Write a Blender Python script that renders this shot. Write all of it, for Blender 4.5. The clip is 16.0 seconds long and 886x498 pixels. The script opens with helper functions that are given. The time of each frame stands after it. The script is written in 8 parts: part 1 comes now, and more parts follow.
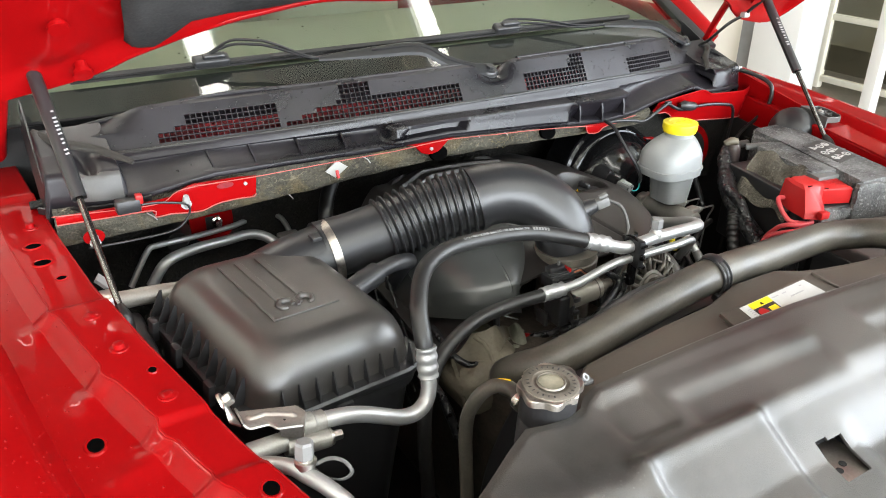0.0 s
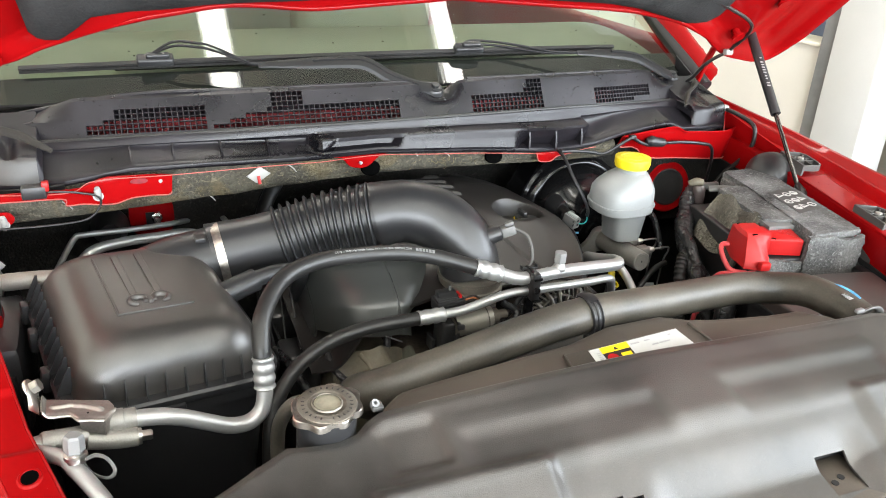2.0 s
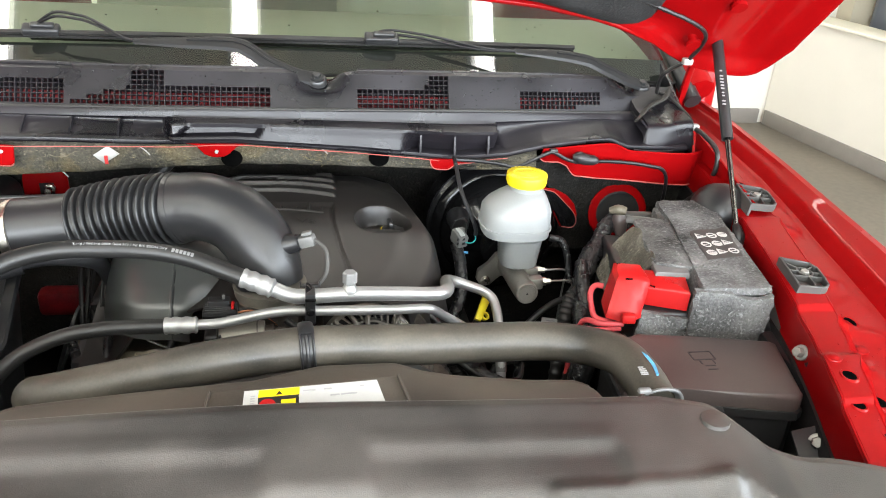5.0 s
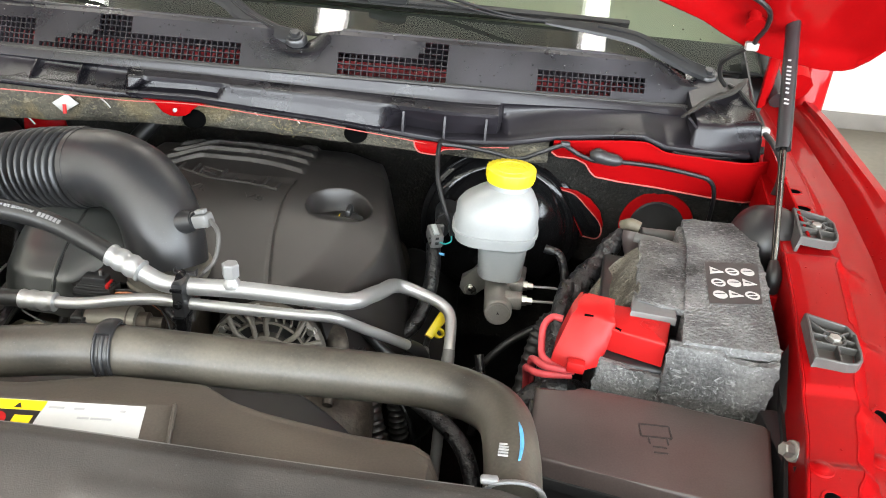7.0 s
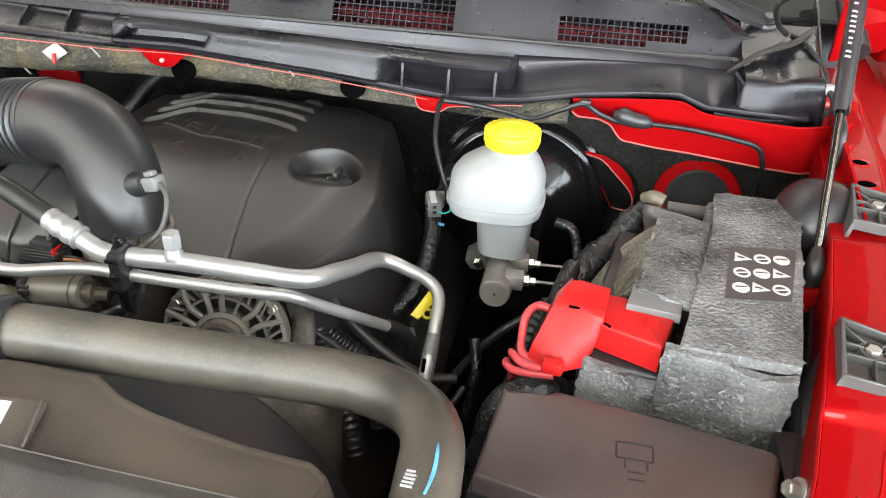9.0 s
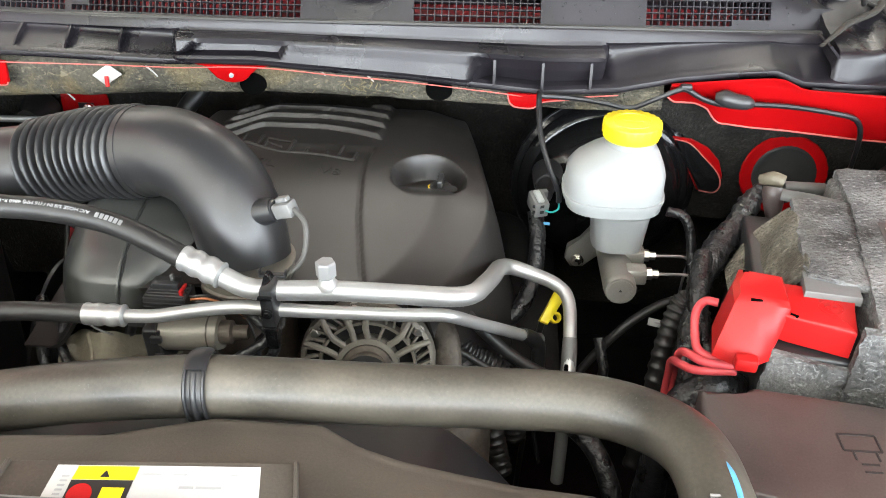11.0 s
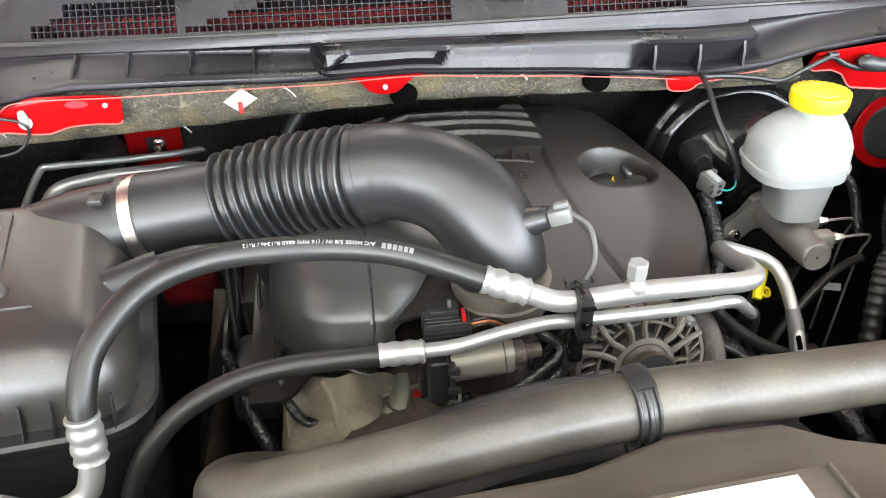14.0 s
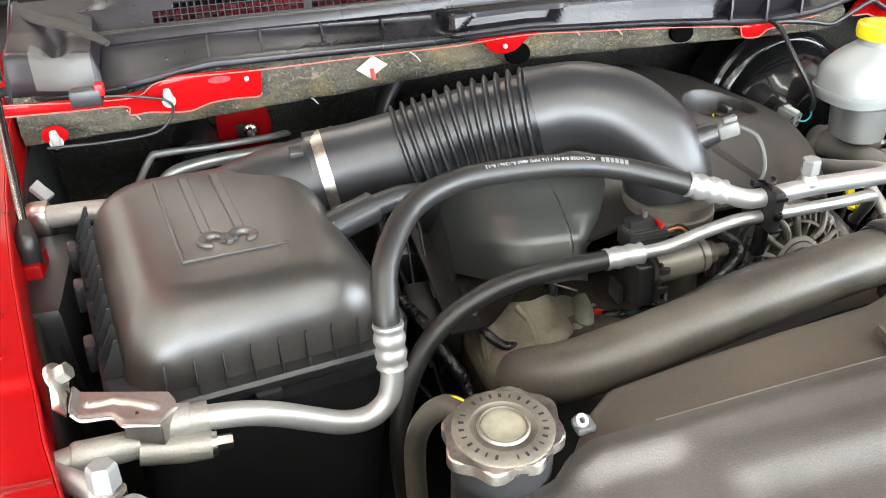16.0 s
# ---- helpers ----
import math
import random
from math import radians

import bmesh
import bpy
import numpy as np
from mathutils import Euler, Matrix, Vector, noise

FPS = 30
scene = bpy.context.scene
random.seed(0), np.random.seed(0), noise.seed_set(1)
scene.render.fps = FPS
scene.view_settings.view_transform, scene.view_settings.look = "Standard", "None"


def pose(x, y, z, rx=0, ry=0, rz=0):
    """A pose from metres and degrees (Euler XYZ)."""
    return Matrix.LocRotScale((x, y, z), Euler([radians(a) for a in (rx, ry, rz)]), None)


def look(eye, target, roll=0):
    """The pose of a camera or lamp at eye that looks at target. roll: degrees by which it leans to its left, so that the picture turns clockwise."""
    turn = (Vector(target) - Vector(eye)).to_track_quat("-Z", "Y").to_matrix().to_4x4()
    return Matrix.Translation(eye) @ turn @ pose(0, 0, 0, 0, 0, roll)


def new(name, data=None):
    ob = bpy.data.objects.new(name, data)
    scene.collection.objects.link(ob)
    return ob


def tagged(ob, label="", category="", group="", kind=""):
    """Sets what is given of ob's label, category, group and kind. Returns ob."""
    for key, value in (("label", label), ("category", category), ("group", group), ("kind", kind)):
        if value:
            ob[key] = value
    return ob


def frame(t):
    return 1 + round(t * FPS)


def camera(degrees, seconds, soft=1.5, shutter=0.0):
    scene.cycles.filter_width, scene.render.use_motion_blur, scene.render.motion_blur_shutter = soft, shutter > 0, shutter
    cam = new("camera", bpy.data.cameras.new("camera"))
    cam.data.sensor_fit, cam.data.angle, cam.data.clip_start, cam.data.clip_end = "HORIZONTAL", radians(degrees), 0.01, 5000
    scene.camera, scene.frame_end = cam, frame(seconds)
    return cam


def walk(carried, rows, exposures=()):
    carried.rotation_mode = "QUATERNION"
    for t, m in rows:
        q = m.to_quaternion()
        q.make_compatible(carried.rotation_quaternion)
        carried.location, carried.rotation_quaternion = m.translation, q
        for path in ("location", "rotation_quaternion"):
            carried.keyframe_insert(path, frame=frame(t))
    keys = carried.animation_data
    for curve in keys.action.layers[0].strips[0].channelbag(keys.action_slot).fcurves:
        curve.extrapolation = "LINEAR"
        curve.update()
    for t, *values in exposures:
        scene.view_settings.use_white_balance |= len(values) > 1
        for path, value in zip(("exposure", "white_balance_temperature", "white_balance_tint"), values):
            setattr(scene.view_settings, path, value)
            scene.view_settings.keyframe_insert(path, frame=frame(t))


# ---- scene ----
cam = camera(58.3, 16.0, soft=1.0)
PATH = [
    (0, (-0.7904, -0.0101, 1.6841), (0.1306, 1.5279, 0.7973), 0.58),
    (0.5, (-0.7579, -0.0245, 1.6830), (0.1535, 1.5195, 0.7969), 0.73),
    (1, (-0.6857, -0.0530, 1.6816), (0.1645, 1.5332, 0.8091), 0.99),
    (1.5, (-0.5973, -0.0902, 1.6813), (0.1978, 1.5344, 0.8278), 2.19),
    (2, (-0.5321, -0.1204, 1.6771), (0.2140, 1.5331, 0.8350), 3.01),
    (2.5, (-0.4922, -0.1335, 1.6736), (0.2026, 1.5415, 0.8300), 3.47),
    (3, (-0.4094, -0.1228, 1.6654), (0.2327, 1.5701, 0.8159), 3.77),
    (3.5, (-0.3268, -0.1108, 1.6759), (0.2543, 1.5998, 0.8178), 3.81),
    (4, (-0.2366, -0.1078, 1.6733), (0.2823, 1.6178, 0.8056), 3.84),
    (4.5, (-0.0964, -0.1276, 1.6743), (0.3399, 1.6197, 0.8044), 4.25),
    (5, (0.0024, -0.1333, 1.6710), (0.3524, 1.6308, 0.7961), 3.95),
    (5.2, (0.0268, -0.1248, 1.6631), (0.3438, 1.6440, 0.7852), 3.86),
    (7.3, (0.3794, 0.0773, 1.6195), (0.2174, 1.8213, 0.6540), 4.25),
    (7.5, (0.4167, 0.0972, 1.6158), (0.1946, 1.8264, 0.6357), 3.87),
    (8, (0.4610, 0.1444, 1.6008), (0.1610, 1.8469, 0.5951), 3.09),
    (8.2, (0.4651, 0.1535, 1.5995), (0.1482, 1.8451, 0.5806), 2.93),
    (10.3, (0.3172, 0.1920, 1.5815), (0.0898, 1.8598, 0.5015), 0.54),
    (10.5, (0.2922, 0.1892, 1.5837), (0.0887, 1.8592, 0.5021), 0.45),
    (11, (0.2189, 0.1875, 1.5893), (0.0806, 1.8632, 0.5064), 0.21),
    (11.5, (0.1453, 0.1755, 1.5954), (0.0640, 1.8578, 0.5168), -0.06),
    (12, (0.0995, 0.1644, 1.5995), (0.0629, 1.8533, 0.5289), -0.47),
    (12.5, (0.0295, 0.1902, 1.5884), (0.0351, 1.8825, 0.5224), -0.73),
    (13, (-0.0157, 0.2099, 1.5916), (0.0359, 1.9037, 0.5294), -0.94),
    (13.5, (-0.0674, 0.2235, 1.5779), (0.0493, 1.9107, 0.5104), -1.08),
    (14, (-0.1742, 0.2266, 1.5745), (0.0263, 1.8985, 0.4955), -1.17),
    (14.5, (-0.2765, 0.2304, 1.5739), (0.0116, 1.8828, 0.4845), -1.27),
    (15, (-0.3530, 0.2357, 1.5598), (0.0086, 1.8772, 0.4759), -1.71),
    (15.5, (-0.4269, 0.2265, 1.5401), (-0.0122, 1.8688, 0.4767), -1.90),
    (16, (-0.4836, 0.1802, 1.5306), (-0.0338, 1.8364, 0.5037), -2.21),
]
walk(cam, [(t, look(eye, target, roll)) for t, eye, target, roll in PATH],
     exposures=[(0, -.44), (3, -.34), (5, -.33), (8, -.22), (10.5, -.08), (12.5, .06), (14.5, .18), (16, .08)])

# ---- world, lamps, exposure ----
world = bpy.data.worlds.new("hall_daylight")
world.use_nodes = True
scene.world = world
sky = world.node_tree.nodes.new("ShaderNodeTexSky")
sky.sky_type, sky.sun_disc, sky.sun_elevation, sky.sun_rotation = "NISHITA", False, radians(40), radians(200)
world.node_tree.links.new(sky.outputs[0], world.node_tree.nodes["Background"].inputs[0])
world.node_tree.nodes["Background"].inputs[1].default_value = 0.12

CEILING = 4.2


def strip_light(x, y, length, watts, kelvin_rgb):
    data = bpy.data.lights.new("strip_glow", "AREA")
    data.shape, data.size, data.size_y, data.energy, data.color = "RECTANGLE", 0.18, length, watts, kelvin_rgb
    ob = new("strip_glow", data)
    ob.matrix_world = pose(x, y, CEILING - 0.13, 0, 0, 0)
    return ob


# ---- materials ----
def mat(name, rgb, rough=0.5, metal=0.0, vary=0.15, scale=9.0, fine=160.0, bump=0.15, depth=0.0006, coat=0.0, spec=0.5, tint=None, wet=0.18, speck=0.0):
    m = bpy.data.materials.new(name)
    m.use_nodes = True
    nt = m.node_tree
    b = nt.nodes["Principled BSDF"]
    b.inputs["Roughness"].default_value, b.inputs["Metallic"].default_value = rough, metal
    b.inputs["Coat Weight"].default_value, b.inputs["Coat Roughness"].default_value = coat, 0.04
    b.inputs["Specular IOR Level"].default_value = spec
    co = nt.nodes.new("ShaderNodeTexCoord")
    big = nt.nodes.new("ShaderNodeTexNoise")
    big.inputs["Scale"].default_value, big.inputs["Detail"].default_value = scale, 5
    small = nt.nodes.new("ShaderNodeTexNoise")
    small.inputs["Scale"].default_value, small.inputs["Detail"].default_value = fine, 3
    nt.links.new(co.outputs["Object"], big.inputs["Vector"])
    nt.links.new(co.outputs["Object"], small.inputs["Vector"])
    add = nt.nodes.new("ShaderNodeMath")
    add.operation = "MULTIPLY_ADD"
    nt.links.new(small.outputs["Fac"], add.inputs[0])
    add.inputs[1].default_value = 0.35
    nt.links.new(big.outputs["Fac"], add.inputs[2])
    ramp = nt.nodes.new("ShaderNodeValToRGB")
    dark = [c * (1 - vary) for c in rgb]
    light = [min(1, c * (1 + vary)) for c in (tint or rgb)]
    ramp.color_ramp.elements[0].position, ramp.color_ramp.elements[1].position = 0.45, 0.95
    ramp.color_ramp.elements[0].color, ramp.color_ramp.elements[1].color = (*dark, 1), (*light, 1)
    nt.links.new(add.outputs[0], ramp.inputs[0])
    nt.links.new(ramp.outputs[0], b.inputs["Base Color"])
    if speck:                                    # pale dust grains
        dust = nt.nodes.new("ShaderNodeTexNoise")
        dust.inputs["Scale"].default_value, dust.inputs["Detail"].default_value = 420, 2
        nt.links.new(co.outputs["Object"], dust.inputs["Vector"])
        cut = nt.nodes.new("ShaderNodeMapRange")
        cut.inputs["From Min"].default_value, cut.inputs["From Max"].default_value = 0.66, 0.76
        cut.inputs["To Max"].default_value = 0.8
        nt.links.new(dust.outputs["Fac"], cut.inputs[0])
        mix = nt.nodes.new("ShaderNodeMix")
        mix.data_type = "RGBA"
        nt.links.new(cut.outputs[0], mix.inputs["Factor"])
        nt.links.new(ramp.outputs[0], mix.inputs["A"])
        mix.inputs["B"].default_value = (*[min(1, c + speck) for c in rgb], 1)
        nt.links.new(mix.outputs["Result"], b.inputs["Base Color"])
    mr = nt.nodes.new("ShaderNodeMapRange")
    mr.inputs["To Min"].default_value, mr.inputs["To Max"].default_value = rough * (1 - wet), min(1, rough * (1 + wet))
    mr.inputs["From Min"].default_value, mr.inputs["From Max"].default_value = 0.30, 0.70
    nt.links.new(big.outputs["Fac"], mr.inputs[0])
    nt.links.new(mr.outputs[0], b.inputs["Roughness"])
    if bump:
        bn = nt.nodes.new("ShaderNodeBump")
        bn.inputs["Strength"].default_value, bn.inputs["Distance"].default_value = bump, depth
        nt.links.new(small.outputs["Fac"], bn.inputs["Height"])
        nt.links.new(bn.outputs[0], b.inputs["Normal"])
    return m


RED = mat("red_paint", (0.25, 0.0023, 0.0032), 0.42, 0, 0.08, 6, 300, 0.03, 0.0003, coat=0.32, spec=0.03)
RED_DARK = mat("dark_red_paint", (0.16, 0.008, 0.012), 0.40, 0, 0.6, 40, 300, 0.3, 0.001)
HOLE = mat("dark_hole", (0.002, 0.002, 0.002), 0.9, 0, 0.1, 9, bump=0, spec=0.0)
TANCAST = mat("tan_cast_metal", (0.135, 0.118, 0.085), 0.55, 0.2, 0.4, 18, 200, 0.5, 0.0015)
GREENCAST = mat("greenish_cast_metal", (0.15, 0.153, 0.115), 0.52, 0.35, 0.3, 30, 300, 0.4, 0.001)
COPPERWIRE = mat("orange_wire", (0.55, 0.19, 0.08), 0.4, 0, 0.1, 30)
TEAL = mat("teal_wire", (0.02, 0.30, 0.27), 0.4, 0, 0.1, 30)
PLASTIC = mat("black_plastic", (0.017, 0.017, 0.018), 0.38, 0, 0.18, 8, 700, 0.22, 0.0005)
PLASTIC_SATIN = mat("satin_plastic", (0.016, 0.016, 0.017), 0.36, 0, 0.2, 9, 900, 0.18, 0.0004, spec=0.62, speck=0.02, wet=0.07)
PLENUM = mat("plenum_plastic", (0.034, 0.036, 0.034), 0.34, 0, 0.2, 9, 900, 0.15, 0.0004, spec=0.9, wet=0.06)
AIRBOX = mat("dusty_air_box_plastic", (0.022, 0.021, 0.020), 0.33, 0, 0.25, 10, 900, 0.30, 0.0005, tint=(0.042, 0.037, 0.032), spec=0.9, speck=0.03, wet=0.10)
COWL = mat("cowl_plastic", (0.006, 0.006, 0.0075), 0.34, 0, 0.35, 9, 700, 0.3, 0.0005, tint=(0.015, 0.013, 0.016), wet=0.45, spec=0.36)
SHROUD = mat("shroud_plastic", (0.034, 0.032, 0.030), 0.34, 0, 0.35, 9, 800, 0.55, 0.0005, spec=0.70, wet=0.14, tint=(0.058, 0.052, 0.047), speck=0.05)
FANSHROUD = mat("fan_shroud_plastic", (0.060, 0.052, 0.044), 0.48, 0, 0.25, 9, 500, 0.25, 0.0005, tint=(0.085, 0.070, 0.056), speck=0.02)
FUSEBOX = mat("fuse_box_plastic", (0.055, 0.042, 0.040), 0.37, 0, 0.2, 9, 500, 0.2, 0.0004, tint=(0.080, 0.062, 0.058), speck=0.02)
RUBBER = mat("rubber", (0.013, 0.0125, 0.012), 0.42, 0, 0.20, 14, 500, 0.2, 0.0004)
HOSE = mat("dusty_rubber_hose", (0.040, 0.037, 0.032), 0.40, 0, 0.35, 12, 350, 0.2, 0.0004, tint=(0.068, 0.060, 0.047), spec=0.6, speck=0.05)
TAPE = mat("harness_tape", (0.012, 0.012, 0.013), 0.30, 0, 0.3, 60, 160, 1.0, 0.0030)
ALU = mat("aluminium", (0.41, 0.41, 0.405), 0.42, 0.70, 0.10, 20, 600, 0.12, 0.0003)
CAST = mat("cast_aluminium", (0.31, 0.30, 0.275), 0.50, 0.60, 0.20, 25, 500, 0.5, 0.0007)
STEEL = mat("bright_steel", (0.58, 0.56, 0.52), 0.30, 1.0, 0.16, 25, 300, 0.08, 0.0003)
ROD = mat("dark_piston_steel", (0.16, 0.15, 0.14), 0.20, 1.0, 0.2, 25, 300, 0.05, 0.0002)
RUSTY = mat("dull_bracket_steel", (0.40, 0.37, 0.34), 0.42, 0.9, 0.25, 30, 300, 0.25, 0.0005)
BLACKMETAL = mat("black_gloss_metal", (0.006, 0.006, 0.0065), 0.13, 0, 0.10, 9, 300, 0.03, 0.0003, spec=0.40)
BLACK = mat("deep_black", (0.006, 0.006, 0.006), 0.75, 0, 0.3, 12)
ENGINE = mat("grimy_engine_metal", (0.040, 0.033, 0.026), 0.58, 0.4, 0.5, 16, 180, 0.5, 0.002, tint=(0.085, 0.070, 0.055))
RESERVOIR = mat("milky_plastic", (0.25, 0.26, 0.26), 0.34, 0, 0.06, 12, 300, 0.05, 0.0003)
YELLOW = mat("yellow_plastic", (0.70, 0.56, 0.012), 0.38, 0, 0.08, 15, 400, 0.1, 0.0003)
REDPLASTIC = mat("red_plastic", (0.40, 0.010, 0.010), 0.38, 0, 0.08, 14, 500, 0.1, 0.0003, spec=0.3)
CAPFACE = mat("stamped_cap_steel", (0.20, 0.18, 0.15), 0.48, 0.6, 0.3, 60, 500, 0.2, 0.0004)
CAPBUTTON = mat("tan_cap_button", (0.26, 0.24, 0.18), 0.45, 0.15, 0.25, 60, 300, 0.1, 0.0003)
INSERT = mat("grey_insert", (0.085, 0.085, 0.083), 0.45, 0, 0.15, 12)
WHITE = mat("white_plastic", (0.30, 0.30, 0.285), 0.42, 0, 0.08, 15, 400, 0.08, 0.0003)
GREYPLASTIC = mat("grey_plastic", (0.20, 0.20, 0.20), 0.45, 0, 0.12, 15, 400, 0.08, 0.0003)
SENSORGREY = mat("sensor_grey_plastic", (0.125, 0.125, 0.122), 0.45, 0, 0.12, 15, 400, 0.08, 0.0003)
CLAMP = mat("tarnished_clamp_steel", (0.42, 0.385, 0.345), 0.36, 1.0, 0.35, 40, 300, 0.1, 0.0003, tint=(0.56, 0.51, 0.45))
REDCABLE = mat("pink_red_cable", (0.55, 0.06, 0.07), 0.4, 0, 0.1, 30)
FIBRE = mat("straw_fibre", (0.20, 0.165, 0.075), 0.8, 0, 0.4, 60)
# edge red mixed paler, so the highlight along the edge is in its colour
HEM = mat("pale_red_edge", (0.42, 0.10, 0.085), 0.4, 0, 0.2, 30)
WIPER = mat("wiper_paint", (0.006, 0.006, 0.007), 0.42, 0, 0.2, 12, 300, 0.05, 0.0003)
WATER = mat("water_drop", (0.012, 0.012, 0.013), 0.06, 0, 0.05, 20, bump=0, spec=0.8)
ENGCOVER = mat("engine_cover_plastic", (0.016, 0.015, 0.014), 0.40, 0, 0.2, 8, 900, 0.12, 0.0003, tint=(0.022, 0.019, 0.018))
MOTOR = mat("dull_motor_can", (0.175, 0.162, 0.135), 0.45, 0.40, 0.15, 20, 300, 0.1, 0.0004)
ALTCAST = mat("dusty_alternator_cast", (0.165, 0.150, 0.125), 0.52, 0.35, 0.3, 30, 400, 0.4, 0.0006)
FOAM = mat("brown_foam", (0.022, 0.019, 0.016), 0.8, 0, 0.3, 20, 300, 0.6, 0.001)
LABEL = mat("label_paper", (0.47, 0.47, 0.46), 0.38, 0, 0.06, 20, 300, 0.03, 0.0002)
LABEL_YELLOW = mat("label_yellow", (0.86, 0.60, 0.01), 0.38, 0, 0.04, 20, 300, 0.03, 0.0002)
INK = mat("label_ink", (0.020, 0.018, 0.017), 0.40, 0, 0.05, 20, 300, 0.02, 0.0002)
INKGREY = mat("pale_grey_ink", (0.34, 0.34, 0.34), 0.45, 0, 0.05, 20)
BLUE = mat("blue_crayon", (0.10, 0.34, 0.60), 0.5, 0, 0.25, 60)
WALL = mat("white_wall_paint", (0.70, 0.67, 0.60), 0.62, 0, 0.03, 3, 120, 0.1, 0.0008)
WALLWHITE = mat("white_gloss_frame", (0.60, 0.60, 0.58), 0.35, 0, 0.03, 3, 120, 0.05, 0.0005)
SKIRT = mat("grey_skirting", (0.22, 0.20, 0.18), 0.55, 0, 0.10, 8)
CEIL = mat("ceiling_panel", (0.62, 0.62, 0.56), 0.75, 0, 0.05, 2, 60, 0.1, 0.001)
BEAM = mat("ceiling_beam", (0.78, 0.74, 0.62), 0.6, 0, 0.05, 2, 60, 0.1, 0.001)
FLOOR = mat("polished_concrete", (0.125, 0.108, 0.086), 0.42, 0, 0.22, 1.6, 26, 0.05, 0.001, tint=(0.17, 0.147, 0.118))
DASH = mat("dashboard", (0.30, 0.31, 0.25), 0.7, 0, 0.1, 6)
NAVY = mat("dark_blue_paint", (0.075, 0.090, 0.120), 0.3, 0, 0.1, 5, coat=0.5)
MIRRORBACK = mat("dim_lobby_wall", (0.46, 0.42, 0.32), 0.6, 0, 0.08, 2)


def felt_mat(name, dark, light, fleck, amount, stretch=(1.0, 3.4, 1.6), grain=95, relief=1.0, stain=None):
    m = mat(name, dark, 0.9, 0, 0.3, 14, 240, 1.0, 0.004, tint=light, spec=0.2)
    nt = m.node_tree
    b = nt.nodes["Principled BSDF"]
    co = nt.nodes.new("ShaderNodeTexCoord")
    warp = nt.nodes.new("ShaderNodeMapping")
    warp.inputs["Rotation"].default_value = (0.5, 0.9, 0.4)
    warp.inputs["Scale"].default_value = stretch
    fib = nt.nodes.new("ShaderNodeTexNoise")
    fib.inputs["Scale"].default_value, fib.inputs["Detail"].default_value, fib.inputs["Distortion"].default_value = grain, 5, 1.2
    nt.links.new(co.outputs["Object"], warp.inputs[0])
    nt.links.new(warp.outputs[0], fib.inputs["Vector"])
    r = nt.nodes.new("ShaderNodeValToRGB")
    r.color_ramp.elements[0].position, r.color_ramp.elements[1].position = 0.56, 0.72
    mix = nt.nodes.new("ShaderNodeMix")
    mix.data_type = "RGBA"
    src = b.inputs["Base Color"].links[0].from_socket
    nt.links.new(fib.outputs["Fac"], r.inputs[0])
    gain = nt.nodes.new("ShaderNodeMath")
    gain.operation = "MULTIPLY"
    gain.inputs[1].default_value = amount
    nt.links.new(r.outputs[0], gain.inputs[0])
    nt.links.new(gain.outputs[0], mix.inputs["Factor"])
    nt.links.new(src, mix.inputs["A"])
    mix.inputs["B"].default_value = (*fleck, 1)
    nt.links.new(mix.outputs["Result"], b.inputs["Base Color"])
    nt.nodes["Bump"].inputs["Strength"].default_value = relief
    if stain:                                    # straw-coloured worn patches
        patch = nt.nodes.new("ShaderNodeTexNoise")
        patch.inputs["Scale"].default_value, patch.inputs["Detail"].default_value, patch.inputs["Distortion"].default_value = 7, 6, 1.5
        nt.links.new(co.outputs["Object"], patch.inputs["Vector"])
        span = nt.nodes.new("ShaderNodeMapRange")
        span.inputs["From Min"].default_value, span.inputs["From Max"].default_value, span.inputs["To Max"].default_value = 0.54, 0.74, 0.75
        nt.links.new(patch.outputs["Fac"], span.inputs[0])
        over = nt.nodes.new("ShaderNodeMix")
        over.data_type = "RGBA"
        nt.links.new(span.outputs[0], over.inputs["Factor"])
        nt.links.new(mix.outputs["Result"], over.inputs["A"])
        over.inputs["B"].default_value = (*stain, 1)
        nt.links.new(over.outputs["Result"], b.inputs["Base Color"])
    return m


SIGNPLATE = mat("dark_grey_label", (0.045, 0.043, 0.041), 0.5, 0, 0.1, 20, 300, 0.05, 0.0003)
BRACKET = mat("grey_bracket_plastic", (0.060, 0.058, 0.055), 0.45, 0, 0.15, 12, 500, 0.2, 0.0004)
PALEGREY = mat("pale_grey_plastic", (0.34, 0.36, 0.35), 0.4, 0, 0.08, 15, 400, 0.08, 0.0003)
FELT_BROWN = felt_mat("scuffed_felt", (0.045, 0.042, 0.035), (0.15, 0.14, 0.115), (0.30, 0.28, 0.23), 0.6, (1.0, 3.0, 1.1), 80)
# quilt felt taken down to near black, the bay's deep shade in its colour
LINING = felt_mat("shade_dark_lining", (0.010, 0.010, 0.009), (0.020, 0.019, 0.017), (0.10, 0.095, 0.08), 0.25)
FELT = felt_mat("battery_felt", (0.055, 0.055, 0.055), (0.17, 0.17, 0.168), (0.33, 0.335, 0.335), 0.75, (1.0, 3.2, 1.3), 120)
QUILT = felt_mat("firewall_quilt", (0.038, 0.036, 0.030), (0.090, 0.083, 0.064), (0.28, 0.25, 0.18), 0.45, stain=(0.17, 0.135, 0.065))
HOODPAD = felt_mat("hood_pad", (0.020, 0.020, 0.020), (0.030, 0.030, 0.030), (0.045, 0.045, 0.045), 0.5, relief=0.3)


